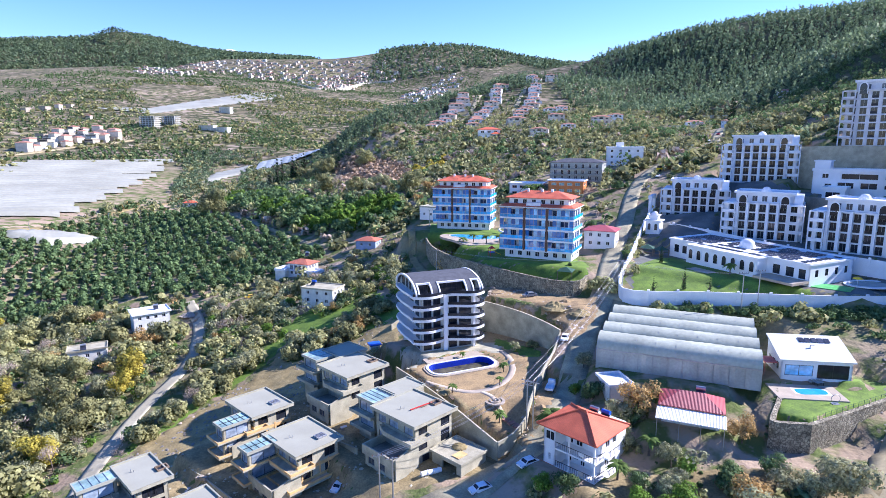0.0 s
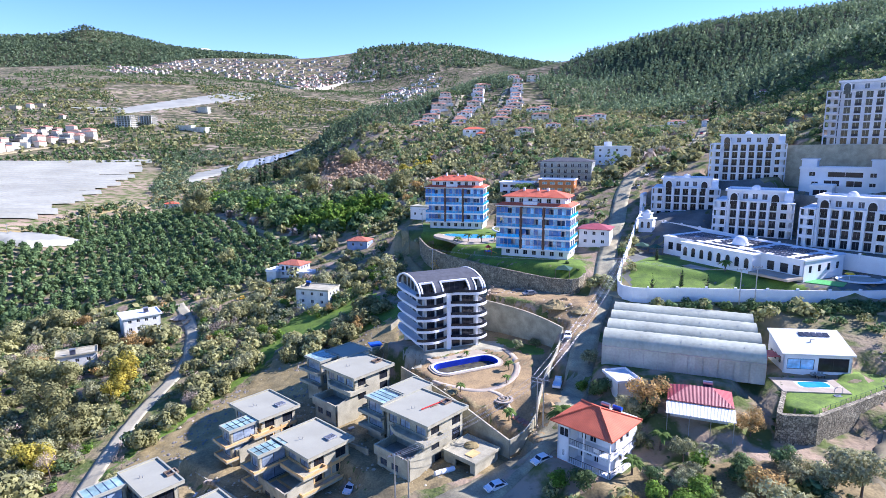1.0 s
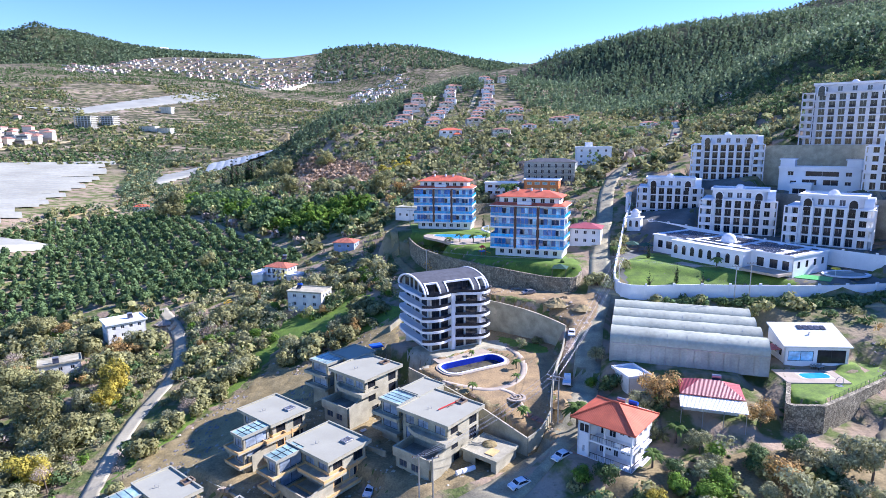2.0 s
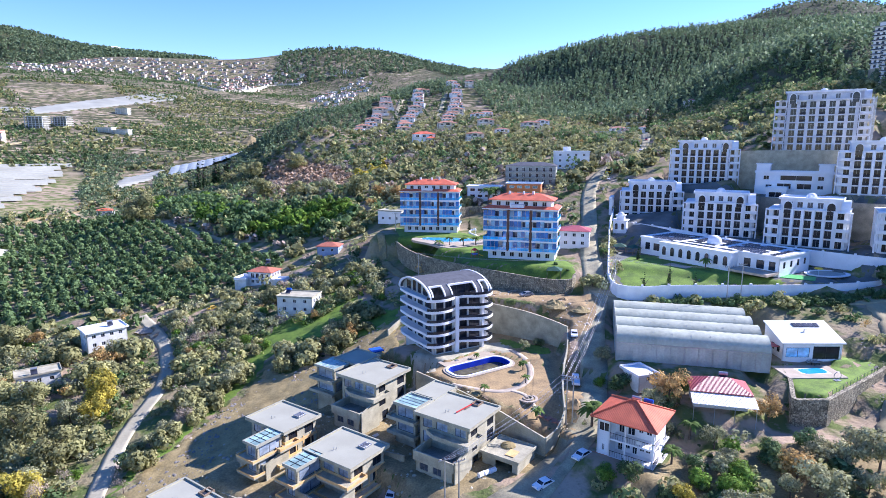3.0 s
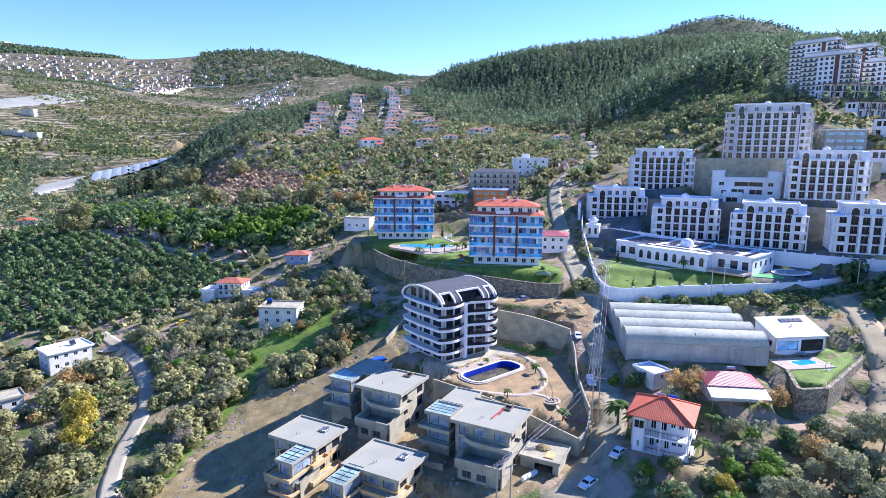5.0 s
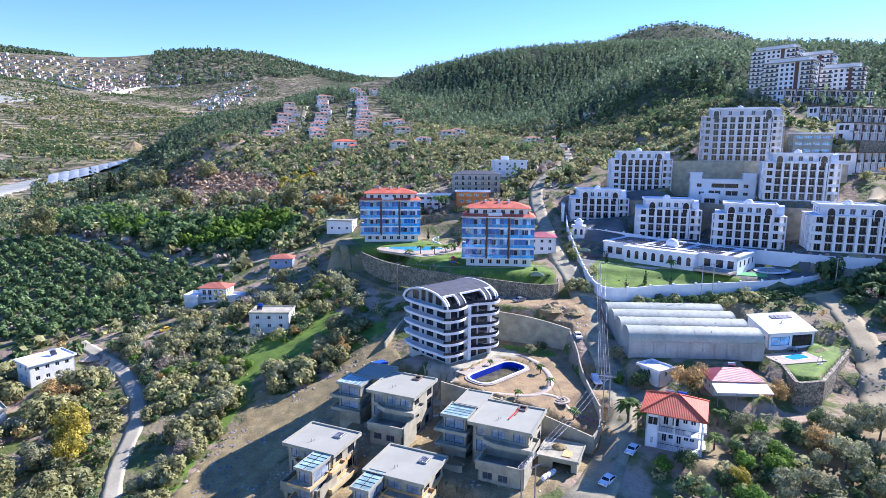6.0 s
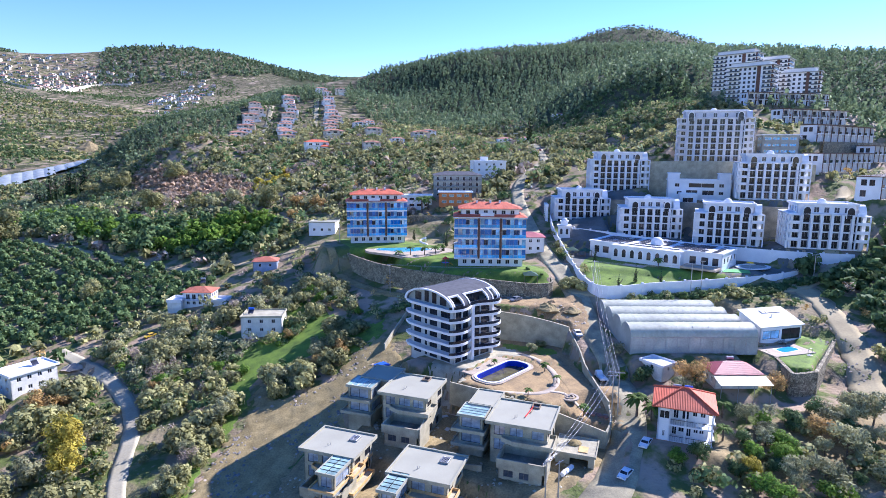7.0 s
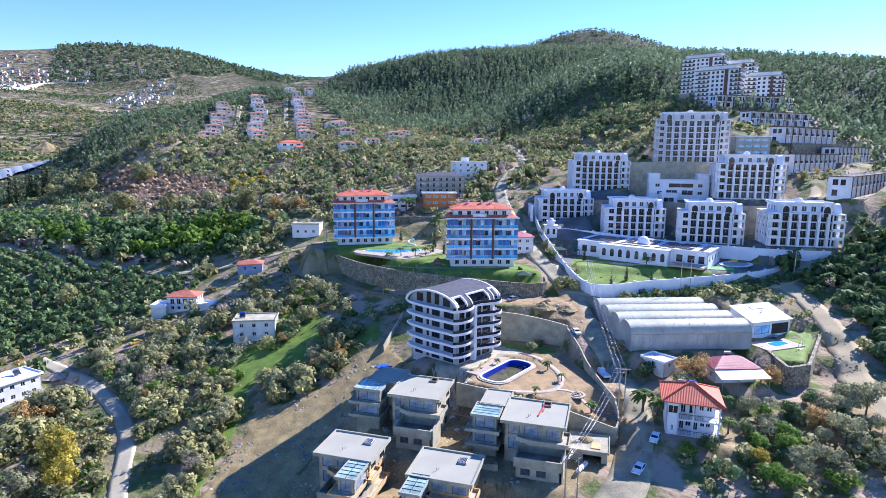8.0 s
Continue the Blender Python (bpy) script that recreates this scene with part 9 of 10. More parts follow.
for i in range(3):
    b = thing("water_tank", at(-4.5 + 1.2 * i, 104 + 0.5 * i, gz(-4.5, 104) + 0.2, 30), "white plastic drum lying by the road", "tank", "drums")
    part("drum", Shape().tube((0, 0, 0.5), (1.6, 0, 0.5), 0.5, n=10), WHITE, b)

# ---- palms ----
PALM = []


def palm(x, y, h=3.2, seed=0, z=None, size=1.0):
    m = at(x, y, gz(x, y) if z is None else z, seed * 77) @ Matrix.Diagonal((size, size, size, 1))
    if PALM:
        return copy_thing(PALM[seed % len(PALM)], m)
    t = thing("palm_tree", m, "young palm with a feathery crown", "tree", "palms")
    s = Shape()
    for i in range(5):
        s.tube((0, 0, -0.3 + i * (h + 0.3) / 5), (0, 0, -0.3 + (i + 1) * (h + 0.3) / 5), 0.24 - 0.02 * i, 0.2 - 0.02 * i, 7)
    part("trunk", s, BARK, t)
    f = Shape()
    r = random.Random(5)
    for i in range(22):
        a, up = 2 * math.pi * i / 22 + r.uniform(-0.1, 0.1), r.uniform(0.1, 1.3)
        pts = []
        for k in range(6):
            q = k / 5
            rad = 2.3 * q * math.cos(up * 0.6)
            pts.append((rad * math.cos(a), rad * math.sin(a), h + 1.7 * q * math.sin(up) - 1.5 * q * q, 0.38 * math.sin(math.pi * (0.15 + 0.8 * q))))
        side = (-math.sin(a), math.cos(a))
        v = [(x + sgn * w * side[0], y + sgn * w * side[1], zz - 0.1 * abs(sgn)) for x, y, zz, w in pts for sgn in (-1, 0, 1)]
        f.add(v, [(3 * k + j, 3 * k + 3 + j, 3 * k + 4 + j, 3 * k + 1 + j) for k in range(5) for j in range(2)])
    part("frond_crown", f, LEAF_PALM, t)
    PALM.append(t)
    return t


for i, (x, y) in enumerate(((-1.5, 243), (1, 240), (3.5, 234), (8, 231), (12, 228.5), (17, 226), (22, 226.5), (26, 230))):
    palm(x, y, seed=i, size=1.0)
for i, (x, y, s) in enumerate(((22, 112, 1.5), (24, 109.5, 1.1), (12, 118.5, 0.8), (2, 127, 0.6), (13.2, 131, 0.6), (15, 139, 0.7), (5, 148.5, 0.5), (43, 291, 2.2), (47, 292, 2.0), (46, 222, 1.6), (86, 172, 1.0), (62, 196, 0.9), (31, 96, 1.0), (39, 103, 1.1))):
    palm(x, y, seed=i, size=s)

# ---- single trees, bush by bush ----
rng = np.random.default_rng(12)


def grove(poly, n, kinds, sizes, seed, gap=2.6):
    """Single plants at random places inside an outline."""
    r = random.Random(seed)
    p = np.array(poly, float)
    lo, hi = p.min(0), p.max(0)
    done, tries = [], 0
    while len(done) < n and tries < n * 40:
        tries += 1
        x, y = r.uniform(lo[0], hi[0]), r.uniform(lo[1], hi[1])
        if not bool(inside(poly, np.array(x), np.array(y))) or not bool(free(np.array(x), np.array(y))):
            continue
        if any((x - a) ** 2 + (y - b) ** 2 < gap * gap for a, b in done):
            continue
        done.append((x, y))
        k = r.choice(kinds)
        plant(k, x, y, r.uniform(*sizes) * (1.5 if k == "bush" else 1.0), len(done) + seed)


LEFT_SCRUB = [(-210, 150), (-150, 90), (-92, 95), (-92, 130), (-92, 165), (-91, 190), (-100, 215), (-150, 240), (-200, 235)]
grove(LEFT_SCRUB, 190, ["olive", "broad", "broad", "bush", "broad", "bush", "olive", "brown", "bare", "greenbush", "bush", "olive", "broad", "bush", "olive", "bare", "broad", "yellow"], (0.85, 1.5), 100, 2.6)
MID_SCRUB = [(-82, 180), (-86, 205), (-96, 232), (-90, 250), (-60, 246), (-38, 246), (-20, 240), (-14, 205), (-30, 195), (-48, 196), (-66, 190)]
grove(MID_SCRUB, 80, ["olive", "bush", "greenbush", "bare", "bush", "bright", "olive", "bush", "brown"], (0.6, 1.1), 300, 3.0)
BANK = [(-84, 128), (-80, 165), (-66, 184), (-50, 190), (-62, 176), (-76, 150), (-78, 120)]
UPPER_BANK = [(-50, 186), (-50, 178), (-41, 176.5), (-33, 177.5), (-26, 183), (-18, 189), (-16, 196), (-30, 194)]
grove(UPPER_BANK, 26, ["bush", "olive", "bush", "brown", "greenbush"], (0.6, 1.1), 550, 2.4)
scrub_line = [(-84, 130), (-80, 143), (-75, 153), (-71, 161), (-65, 172), (-60, 180), (-66, 184), (-74, 168), (-79, 155), (-84, 143)]
grove(scrub_line, 20, ["bush", "olive", "bush", "greenbush"], (0.6, 1.1), 580, 2.4)
grove(BANK, 22, ["bush", "bush", "greenbush", "bare"], (0.5, 0.9), 500, 2.6)
RIGHT_GARDEN = [(18, 84), (58, 62), (61, 72), (64, 84), (68, 92), (64, 96), (56, 97), (55, 112), (34, 118), (36, 100), (30, 92)]
grove(RIGHT_GARDEN, 60, ["orchard", "greenbush", "olive", "orchard", "greenbush", "orchard", "bright", "olive"], (0.6, 1.15), 600, 2.6)
# soil colour is taken dark to hold the shade among the trees
structure("garden_soil", patch([(16, 90), (34, 80), (60, 64), (64, 60), (70, 84), (76, 94), (56, 96), (36, 98), (28, 96)], 0.08, 1.5, 1.0, 71, 0.1), EARTH_DARK, "garden soil under the fruit trees, dark with their painted shade", "ground")
HEDGE = [(55, 156), (68, 154.6), (85, 150), (104, 146.2), (126, 142.6), (126, 138.5), (104, 140), (84, 147), (66, 151.5), (55, 152)]
for k, (kind, x, y, s) in enumerate((("bright", 17.5, 95.5, 1.1), ("orchard", 21, 93.5, 1.15), ("yellow", 27.5, 86, 0.6), ("bright", 33, 90, 1.2), ("bright", 40, 90, 1.1), ("bright", 36.5, 86, 1.0), ("brown", 51, 88, 1.1), ("olive", 61, 88, 1.2), ("olive", 66, 86, 1.2), ("orchard", 46, 117, 1.3), ("brown", 40, 113, 1.4), ("orchard", 33, 122, 1.3), ("bright", 30, 126, 0.9), ("brown", 56.5, 103, 1.0), ("orchard", 49, 93, 1.2), ("olive", 33.5, 133, 0.9),
                                     ("broad", -106, 300, 1.0), ("brown", -40, 252, 1.2), ("olive", -20, 160.5, 0.5), ("olive", 19.5, 152, 0.7), ("bush", 24, 155, 0.6), ("broad", -60, 400, 1.3), ("olive", -108, 214, 1.4), ("greenbush", 44, 184, 1.2), ("greenbush", 42, 190, 1.3), ("bush", 48, 172, 1.3))):
    plant(kind, x, y, s, 900 + k)
for k, (x, y) in enumerate(((-172, 586), (-169, 580), (-166, 583), (-161, 579), (-158, 585), (-152, 597), (-149, 592), (-145, 590), (-141, 596), (-138, 594))):
    plant("cypress", x, y, 1.75 + 0.25 * math.sin(k * 2.3), 40 + k)
for k, (kind, x, y, size) in enumerate((("broad", -158, 402, 2.2), ("broad", -69, 532, 2.0), ("broad", -120, 575, 1.9), ("broad", -108, 560, 1.7), ("broad", -128, 560, 1.8), ("brown", -8, 352, 1.7), ("brown", 2, 345, 1.6), ("brown", -14, 336, 1.3), ("olive", -38, 385, 1.7), ("olive", -50, 396, 1.8), ("bare", -60, 402, 1.8), ("bare", -72, 412, 1.7), ("broad", -84, 428, 1.7), ("broad", -20, 372, 1.6))):
    plant(kind, x, y, size, 240 + k)
for k, (x, y) in enumerate(((28, 232), (30, 226), (33, 240), (36, 246), (21, 266), (27, 262))):
    plant("cypress", x, y, 0.45, 60 + k)
plant("cypress", 238, 494, 2.2, 71)

# ---- orchards, scrub and woods ----
ORCHARD = [(-262, 345), (-246, 430), (-200, 470), (-160, 415), (-134, 385), (-105, 352), (-66, 308), (-56, 280), (-72, 272), (-88, 262), (-112, 258), (-150, 262), (-175, 240), (-215, 245), (-250, 290)]
x, y = field(ORCHARD, 5.4, 1, 0.14, 28)
scatter("orchard_trees", "orchard", LEAF_ORCHARD, x, y, rng.uniform(0.9, 1.35, len(x)), 110, "rows of dark green orchard trees", "orchard", 1, leaf_scale=1.15)
CITRUS = [(-185, 470), (-150, 420), (-120, 382), (-90, 345), (-62, 320), (-30, 306), (-22, 330), (-34, 365), (-70, 372), (-110, 420), (-150, 520), (-190, 540)]
x, y = field(CITRUS, 5.2, 2, 0.3, 10)
mixed = clumpy(x, y, 30, 8) > rng.uniform(0.45, 0.8, len(x))
scatter("citrus_trees", "orchard", LEAF_BRIGHT, x[mixed], y[mixed], rng.uniform(1.2, 2.1, mixed.sum()), 150, "bright green citrus trees on the slope", "orchard", 2, leaf_scale=1.0)
scatter("citrus_trees_dark", "orchard", LEAF_ORCHARD, x[~mixed], y[~mixed], rng.uniform(1.2, 2.2, (~mixed).sum()), 150, "dark green fruit trees on the slope", "orchard", 3, leaf_scale=1.0)
HILLFOOT = [(124, 148), (170, 140), (230, 90), (240, 40), (80, 40), (84, 70), (90, 92), (108, 110), (122, 128)]
x, y = field(HILLFOOT, 4.6, 5, 0.3, 0)
scatter("slope_trees", "orchard", LEAF_ORCHARD, x, y, rng.uniform(0.9, 1.5, len(x)), 80, "dense dark green trees below the side road", "trees", 4, leaf_scale=1.6)


def wild(n, box, seed, keep):
    r = np.random.default_rng(seed)
    x, y = r.uniform(box[0], box[1], n), r.uniform(box[2], box[3], n)
    ok = keep(x, y, r)
    x, y = x[ok], y[ok]
    ok = free(x, y)
    return x[ok], y[ok]


RED_BANK = [(-101, 586), (-79, 566), (-46, 524), (-22, 420), (-28, 394), (-78, 448), (-97, 540)]


def outside_fields(x, y):
    ok = np.ones(len(x), bool)
    for p in (ORCHARD, CITRUS, RED_BANK, [(-86, 96), (-76, 150), (-44, 192), (-14, 196), (10, 182), (40, 175), (52, 168), (34, 140), (16, 110), (-10, 96), (-60, 74), (-82, 84)], [(54, 158), (80, 236), (124, 275), (178, 240), (200, 180), (178, 155), (120, 145)], [(-8, 290), (-8, 240), (10, 196), (42, 172), (60, 205), (40, 250), (30, 290)], [(56, 98), (96, 110), (98, 132), (66, 150), (36, 132), (56, 114)]):
        ok &= ~inside(p, x, y)
    return ok


for j, (kind, leaf, n, box, size, words) in enumerate((
        ("bush", LEAF_BUSH, 4600, (-260, 260, 60, 720), (0.8, 2.2), "dry scrub bushes over the slopes"),
        ("bush", LEAF_ORCHARD, 3000, (-260, 300, 60, 720), (0.8, 2.2), "dark green bushes over the slopes"),
        ("olive", LEAF_OLIVE, 2600, (-260, 300, 180, 720), (0.6, 1.2), "grey olive trees over the slopes"),
        ("broad", LEAF_BUSH, 1000, (-260, 300, 120, 700), (0.5, 1.0), "dull brown-green trees over the slopes"),
        ("olive", LEAF_BROWN, 300, (-260, 240, 100, 600), (0.5, 1.0), "rusty autumn trees over the slopes"),
        ("bare", LEAF_BARE, 420, (-240, 240, 120, 600), (0.6, 1.1), "leafless grey trees over the slopes"))):
    x, y = wild(n, box, 50 + j, lambda x, y, r: outside_fields(x, y) & (clumpy(x, y, 55, 3 + j) > r.uniform(0.0, 0.62, len(x))))
    size_of = np.random.default_rng(70 + j).uniform(*size, len(x))
    close = np.hypot(x + 40, y) < 240
    for sel, q, ls in ((close, 95, 0.78), (~close, 24, 1.55)):
        if sel.any():
            scatter("scrub" if kind == "bush" else "wild_trees", kind, leaf, x[sel], y[sel], size_of[sel], q, words, "scrub" if kind == "bush" else "trees", 60 + j, leaf_scale=ls * (1.3 if kind == "bare" else 1))
for j, (kind, leaf, n, size, words) in enumerate((("bush", LEAF_BUSH, 4200, (1.2, 3.0), "dense dry scrub on the middle slopes"), ("olive", LEAF_OLIVE, 1900, (0.7, 1.35), "olive trees on the middle slopes"), ("bush", LEAF_BARE, 900, (1.2, 2.6), "grey-brown thickets on the middle slopes"), ("broad", LEAF_ORCHARD, 1300, (0.6, 1.25), "dark green trees on the middle slopes"), ("broad", LEAF_BUSH, 800, (0.6, 1.3), "dull olive trees on the middle slopes"))):
    x, y = wild(n, (-170, 290, 290, 640), 250 + j, lambda x, y, r: outside_fields(x, y) & (clumpy(x, y, 34, 60 + j) > r.uniform(0.1, 0.75, len(x))))
    scatter("slope_scrub", kind, leaf, x, y, np.random.default_rng(260 + j).uniform(*size, len(x)), 24, words, "scrub", 270 + j, leaf_scale=1.5)
# close scrub on both sides of the lane
for j, (kind, leaf, n, size, words) in enumerate((("bush", LEAF_BUSH, 520, (0.7, 1.9), "dense dry bushes beside the lane"), ("bush", LEAF_ORCHARD, 260, (0.7, 1.7), "dark bushes beside the lane"), ("olive", LEAF_OLIVE, 130, (0.6, 1.2), "olive trees beside the lane"), ("bush", LEAF_BRIGHT, 160, (0.5, 1.3), "fresh green bushes beside the lane"), ("bare", LEAF_BARE, 70, (0.6, 1.0), "leafless shrubs beside the lane"))):
    for p, k in ((LEFT_SCRUB, 1.5), (MID_SCRUB, 0.5), (RIGHT_GARDEN, 0.06)):
        q = np.array(p, float)
        x, y = wild(int(n * k * 1.45), (q[:, 0].min(), q[:, 0].max(), q[:, 1].min(), q[:, 1].max()), 150 + j, lambda x, y, r: inside(p, x, y) & (clumpy(x, y, 26, 30 + j) > r.uniform(0.0, 0.7, len(x))))
        scatter("lane_scrub", kind, leaf, x, y, np.random.default_rng(80 + j).uniform(*size, len(x)), 115, words, "scrub", 160 + j, leaf_scale=0.7)
x, y = wild(40, (-22, 8, 410, 446), 90, lambda x, y, r: np.ones(len(x), bool))
scatter("yellow_bushes", "bush", LEAF_YELLOW, x[:16], y[:16], np.full(len(x[:16]), 2.0), 80, "bright yellow flowering bushes on the terraces", "bush", 91, leaf_scale=1.5)

# terraces and banks between the orchards and the village

structure("scrub_bank", patch(RED_BANK, 0.3, 3.0, 3.0, 31, 0.12), EARTH_DARK, "bank of reddish earth and dead scrub", "ground")
x, y = wild(1300, (-110, -18, 398, 585), 33, lambda x, y, r: inside(RED_BANK, x, y))
scatter("dead_scrub", "bush", LEAF_DEAD, x, y, np.random.default_rng(34).uniform(0.8, 1.9, len(x)), 30, "dry grey-brown scrub on the reddish bank", "scrub", 35, leaf_scale=1.6)
for k, line in enumerate(([(-39, 516), (-20, 488), (-4, 461)], [(-38, 540), (-12, 503), (14, 470)], [(-35, 553), (-8, 522), (22, 494)], [(-20, 560), (6, 532), (34, 508)])):
    structure("grass_terrace", ribbon(line, 4.5, 0.5, step=4.0), LAWN, "narrow green field terrace below the village", "grass")
for k, (square, gap) in enumerate((([(-342, 1058), (-262, 1114), (-236, 1010), (-290, 890)], 9.0), ([(-288, 886), (-236, 1000), (-206, 908), (-236, 832)], 7.5), ([(-400, 760), (-330, 820), (-300, 760), (-370, 700)], 7.5), ([(-560, 900), (-470, 960), (-440, 880), (-520, 830)], 9.0), ([(-110, 1250), (-20, 1330), (20, 1220), (-60, 1150)], 9.0), ([(-500, 640), (-472, 690), (-433, 786), (-370, 766), (-372, 715), (-436, 674)], 6.5))):
    x, y = field(square, gap, 40 + k, 0.1, 35)
    scatter("far_orchard", "orchard", LEAF_ORCHARD, x, y, np.random.default_rng(41 + k).uniform(0.8, 1.1, len(x)), 12, "orderly square of dark green fruit trees", "orchard", 42 + k, leaf_scale=2.4)
EAST_SLOPE = [(150, 262), (200, 270), (240, 290), (300, 330), (330, 300), (330, 220), (290, 160), (240, 130), (240, 190), (270, 215), (270, 245), (235, 275), (200, 262)]
x, y = field(EAST_SLOPE, 6.0, 44, 0.3, 10)
keep = ~inside([(160, 140), (260, 330), (300, 350), (410, 330), (390, 215), (275, 150)], x, y)
x, y = x[keep], y[keep]
scatter("slope_wood", "pine", LEAF_PINE, x, y, np.random.default_rng(45).uniform(0.5, 0.95, len(x)), 40, "young pines and scrub round the terraced houses", "trees", 46, leaf_scale=2.0)

BELOW_WOOD = [(225, 330), (240, 520), (300, 562), (352, 510), (365, 430), (330, 380), (275, 320)]
x, y = field(BELOW_WOOD, 7.0, 91, 0.25, 30)
scatter("slope_orchard", "broad", LEAF_ORCHARD, x, y, np.random.default_rng(92).uniform(0.5, 1.15, len(x)), 36, "dark fruit and oak trees below the pine wood", "trees", 93, leaf_scale=1.3)
x, y = np.random.default_rng(51).uniform((54, 138), (128, 158), (900, 2)).T
keep = inside(HEDGE, x, y)
x, y = x[keep], y[keep]
scatter("hedge_bushes", "bush", LEAF_ORCHARD, x, y, np.random.default_rng(52).uniform(0.6, 1.1, len(x)), 150, "dense dark bushes on the bank below the white wall", "bush", 53, leaf_scale=0.7)
for k, (x, y) in enumerate(((60, 163), (64, 172), (68, 181), (72, 190), (76, 194), (66, 160), (74, 158.5), (82, 157), (90, 155.5), (70, 166), (78, 168))):
    plant("greenbush" if k % 3 else "cypress", x, y, 0.55 if k % 3 else 0.4, 980 + k)

# pine woods on the hill and along the spur
WOOD = [(150, 820), (150, 740), (190, 660), (240, 580), (300, 545), (330, 470), (330, 400), (300, 330), (330, 250), (420, 120), (700, 150), (900, 500), (900, 900), (700, 1100), (350, 1150), (180, 1000)]
x, y = field(WOOD, 7.0, 7, 0.35, 20)
steep = clumpy(x, y, 90, 9) > np.random.default_rng(5).uniform(0.0, 0.2, len(x))
x, y = x[steep], y[steep]
scatter("pine_wood", "pine", LEAF_PINE, x, y, np.random.default_rng(6).uniform(0.6, 1.3, len(x)), 19, "pine wood covering the hillside", "forest", 70, leaf_scale=2.15)
SPUR = [(-110, 640), (-60, 660), (-20, 660), (-6, 700), (14, 790), (60, 815), (130, 815), (160, 860), (100, 960), (0, 980), (-90, 880), (-130, 740)]
x, y = field(SPUR, 5.6, 8, 0.35, 0)
scatter("spur_pines", "pine", LEAF_PINE, x, y, np.random.default_rng(7).uniform(0.6, 1.1, len(x)), 40, "green pines along the spur beside the village", "forest", 71, leaf_scale=1.7)
x, y = wild(34000, (-1000, 400, 720, 2100), 95, lambda x, y, r: (clumpy(x, y, 90, 21) > r.uniform(0.1, 0.9, len(x))) & (x < 120) & ~inside(SPUR, x, y))
scatter("valley_trees", "broad", LEAF_ORCHARD, x, y, np.random.default_rng(8).uniform(0.35, 1.0, len(x)), 8, "scattered trees on the valley slopes", "trees", 72, leaf_scale=2.8)
x, y = wild(8000, (-760, -60, 560, 1500), 99, lambda x, y, r: ~inside(SPUR, x, y) & (x < -110 - (y - 560) * 0.02) & (clumpy(x, y, 45, 77) > r.uniform(0.15, 0.8, len(x))))
scatter("valley_brush", "bush", LEAF_BUSH, x, y, np.random.default_rng(18).uniform(0.9, 2.8, len(x)), 8, "olive-brown brush over the valley floor", "scrub", 78, leaf_scale=2.6)
x, y = wild(4200, (-330, -110, 480, 800), 100, lambda x, y, r: outside_fields(x, y) & (clumpy(x, y, 40, 78) > r.uniform(0.1, 0.7, len(x))))
scatter("valley_grove", "broad", LEAF_PINE, x[:900], y[:900], np.random.default_rng(19).uniform(0.5, 1.1, len(x[:900])), 24, "fresh green trees beside the plastic tunnels", "trees", 79, leaf_scale=1.6)
x, y = wild(7000, (-900, 1500, 2050, 2750), 96, lambda x, y, r: (x > -260) & (clumpy(x, y, 260, 5) > 0.2))
scatter("far_woods", "pine", LEAF_PINE, x, y, np.random.default_rng(9).uniform(0.9, 1.7, len(x)), 8, "pine woods on the distant hills", "forest", 73, leaf_scale=4.6)
x, y = wild(30000, (-3300, -700, 1900, 4200), 97, lambda x, y, r: (y * 0.88 - x * 0.48 > 2780))
scatter("mountain_woods", "pine", LEAF_PINE, x, y, np.random.default_rng(10).uniform(1.2, 2.2, len(x)), 5, "dark woods on the far mountain", "forest", 74, leaf_scale=4.6)
x, y = wild(11000, (400, 2300, 600, 2300), 98, lambda x, y, r: ~inside(WOOD, x, y))
scatter("back_woods", "pine", LEAF_PINE, x, y, np.random.default_rng(11).uniform(0.9, 1.6, len(x)), 5, "pine woods on the hill behind", "forest", 75, leaf_scale=4.0)

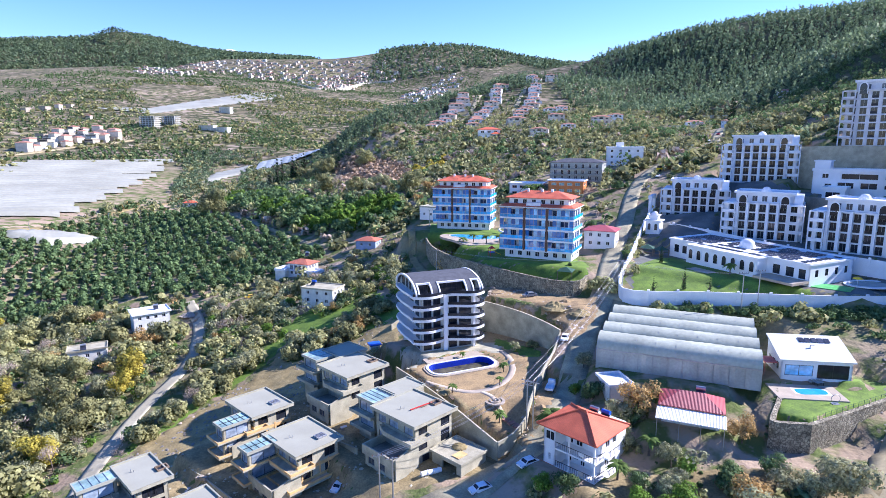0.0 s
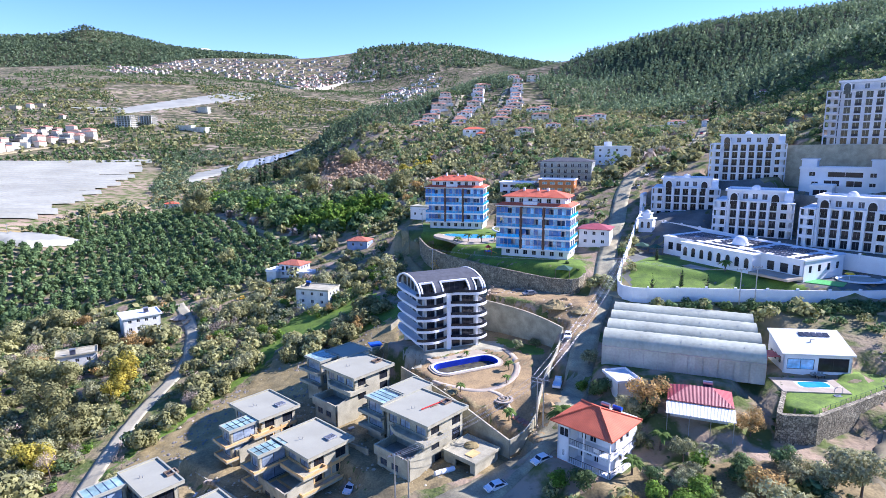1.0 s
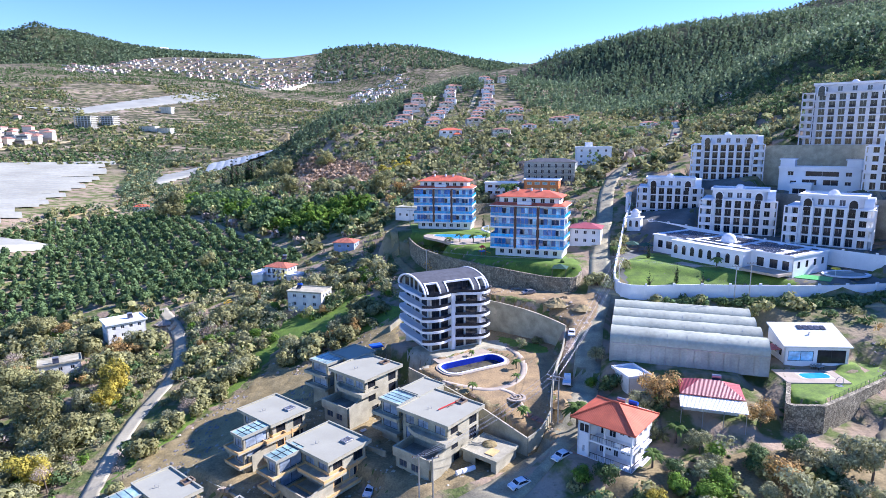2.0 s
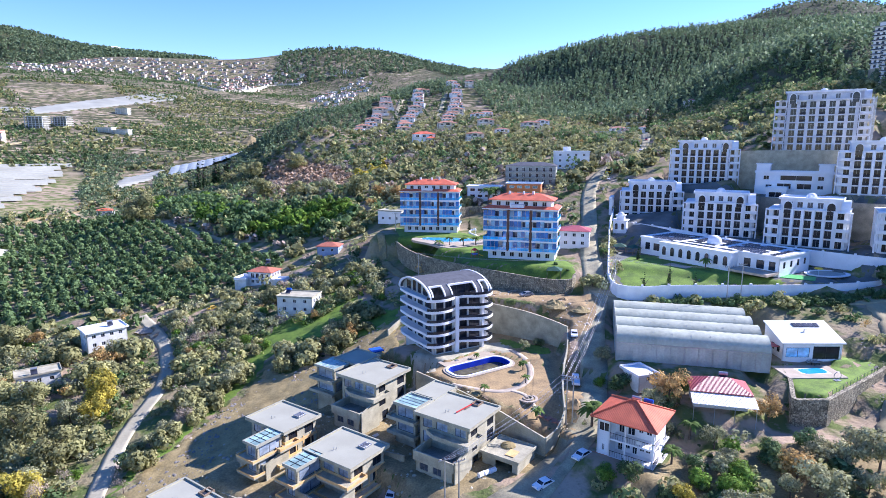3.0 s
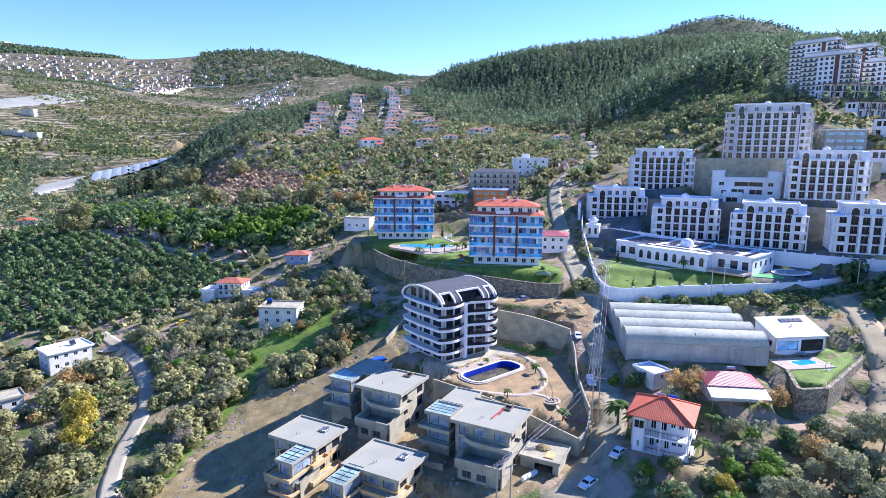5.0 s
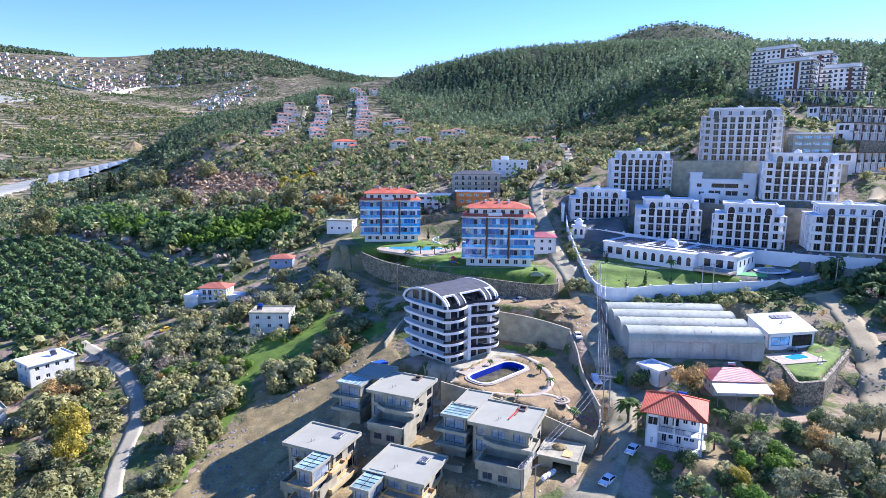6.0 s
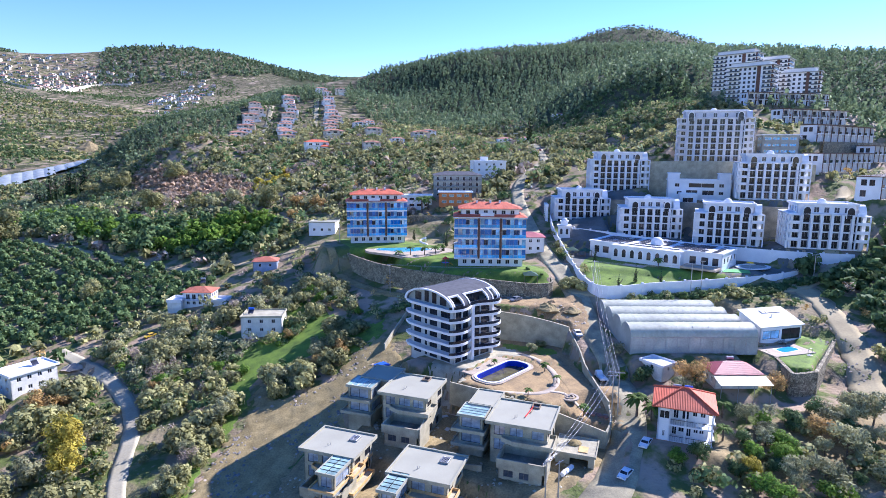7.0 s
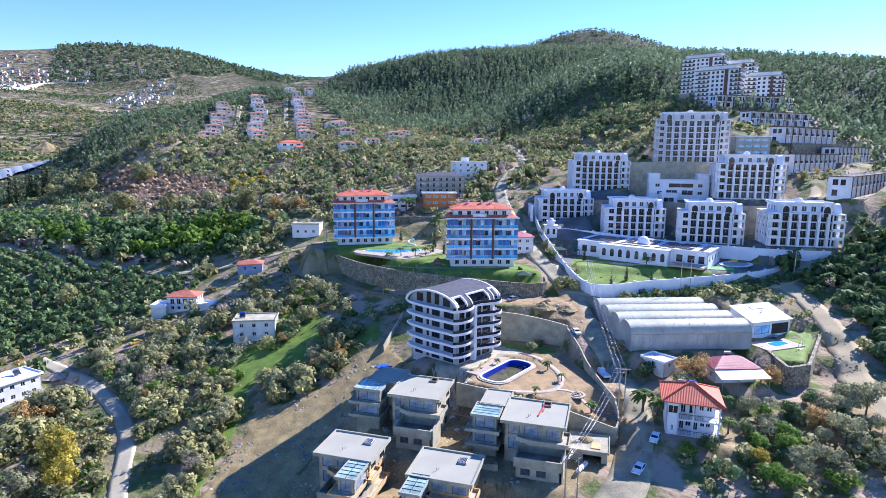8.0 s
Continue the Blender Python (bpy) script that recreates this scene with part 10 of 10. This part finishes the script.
# ---- loose stones on the dirt slope ----
def stones(name, poly, n, size, material, label, seed):
    r = np.random.default_rng(seed)
    p = np.array(poly, float)
    x, y = r.uniform(p[:, 0].min(), p[:, 0].max(), n), r.uniform(p[:, 1].min(), p[:, 1].max(), n)
    ok = inside(poly, x, y) & (clumpy(x, y, 14, seed) > 0.45)
    x, y = x[ok], y[ok]
    z = ground_height(x, y) + 0.15
    s = size * r.uniform(0.3, 1.0, len(x)) ** 2 + 0.12
    base = np.array([(1, 0, 0), (0.2, 1, 0), (-0.9, 0.5, 0), (-0.7, -0.8, 0), (0.4, -1, 0), (0.1, 0.1, 0.8)], float)
    v = base[None] * s[:, None, None] * r.uniform(0.7, 1.2, (len(x), 6, 1))
    v += np.stack([x, y, z], 1)[:, None]
    tri = np.array([(0, 1, 5), (1, 2, 5), (2, 3, 5), (3, 4, 5), (4, 0, 5)])
    f = (tri[None] + (np.arange(len(x)) * 6)[:, None, None]).reshape(-1, 3)
    tagged(part(name, fast_mesh(name, v.reshape(-1, 3), f), material), label, "stones", "", "stuff")


SLOPE = [(-84, 104), (-78, 138), (-69, 156), (-57, 174), (-53, 182), (-48, 176), (-34, 175.5), (-20, 186), (-14, 176), (-17, 160), (-46, 150), (-60, 130), (-70, 96)]
stones("slope_stones", SLOPE, 4200, 0.5, STONE_JOINT, "loose stones strewn over the dirt slope", 1)
stones("slope_rubble", SLOPE, 900, 0.6, PAVING, "pale rubble strewn over the dirt slope", 2)
stones("site_rubble", [(-24, 94), (10, 108), (-2, 132), (-14, 150), (-44, 150), (-78, 108), (-60, 88)], 2200, 0.4, CONCRETE, "broken concrete on the building site", 3)
stones("roadside_rubble", [(8, 103), (18, 114), (25, 134), (33, 148), (29, 148), (20, 126), (14, 113)], 700, 0.4, PAVING, "broken stone along the road verge", 4)
stones("earth_rubble", [(12, 174), (20, 182), (33, 173), (45, 168), (40, 153), (33, 148), (31, 156), (22, 168)], 700, 0.5, PAVING, "broken stone on the bare earth", 5)
stones("track_rubble", [(84, 94), (96, 108), (104, 124), (98, 126), (84, 104), (74, 92)], 500, 0.3, STONE_JOINT, "loose rocks below the stone wall", 6)
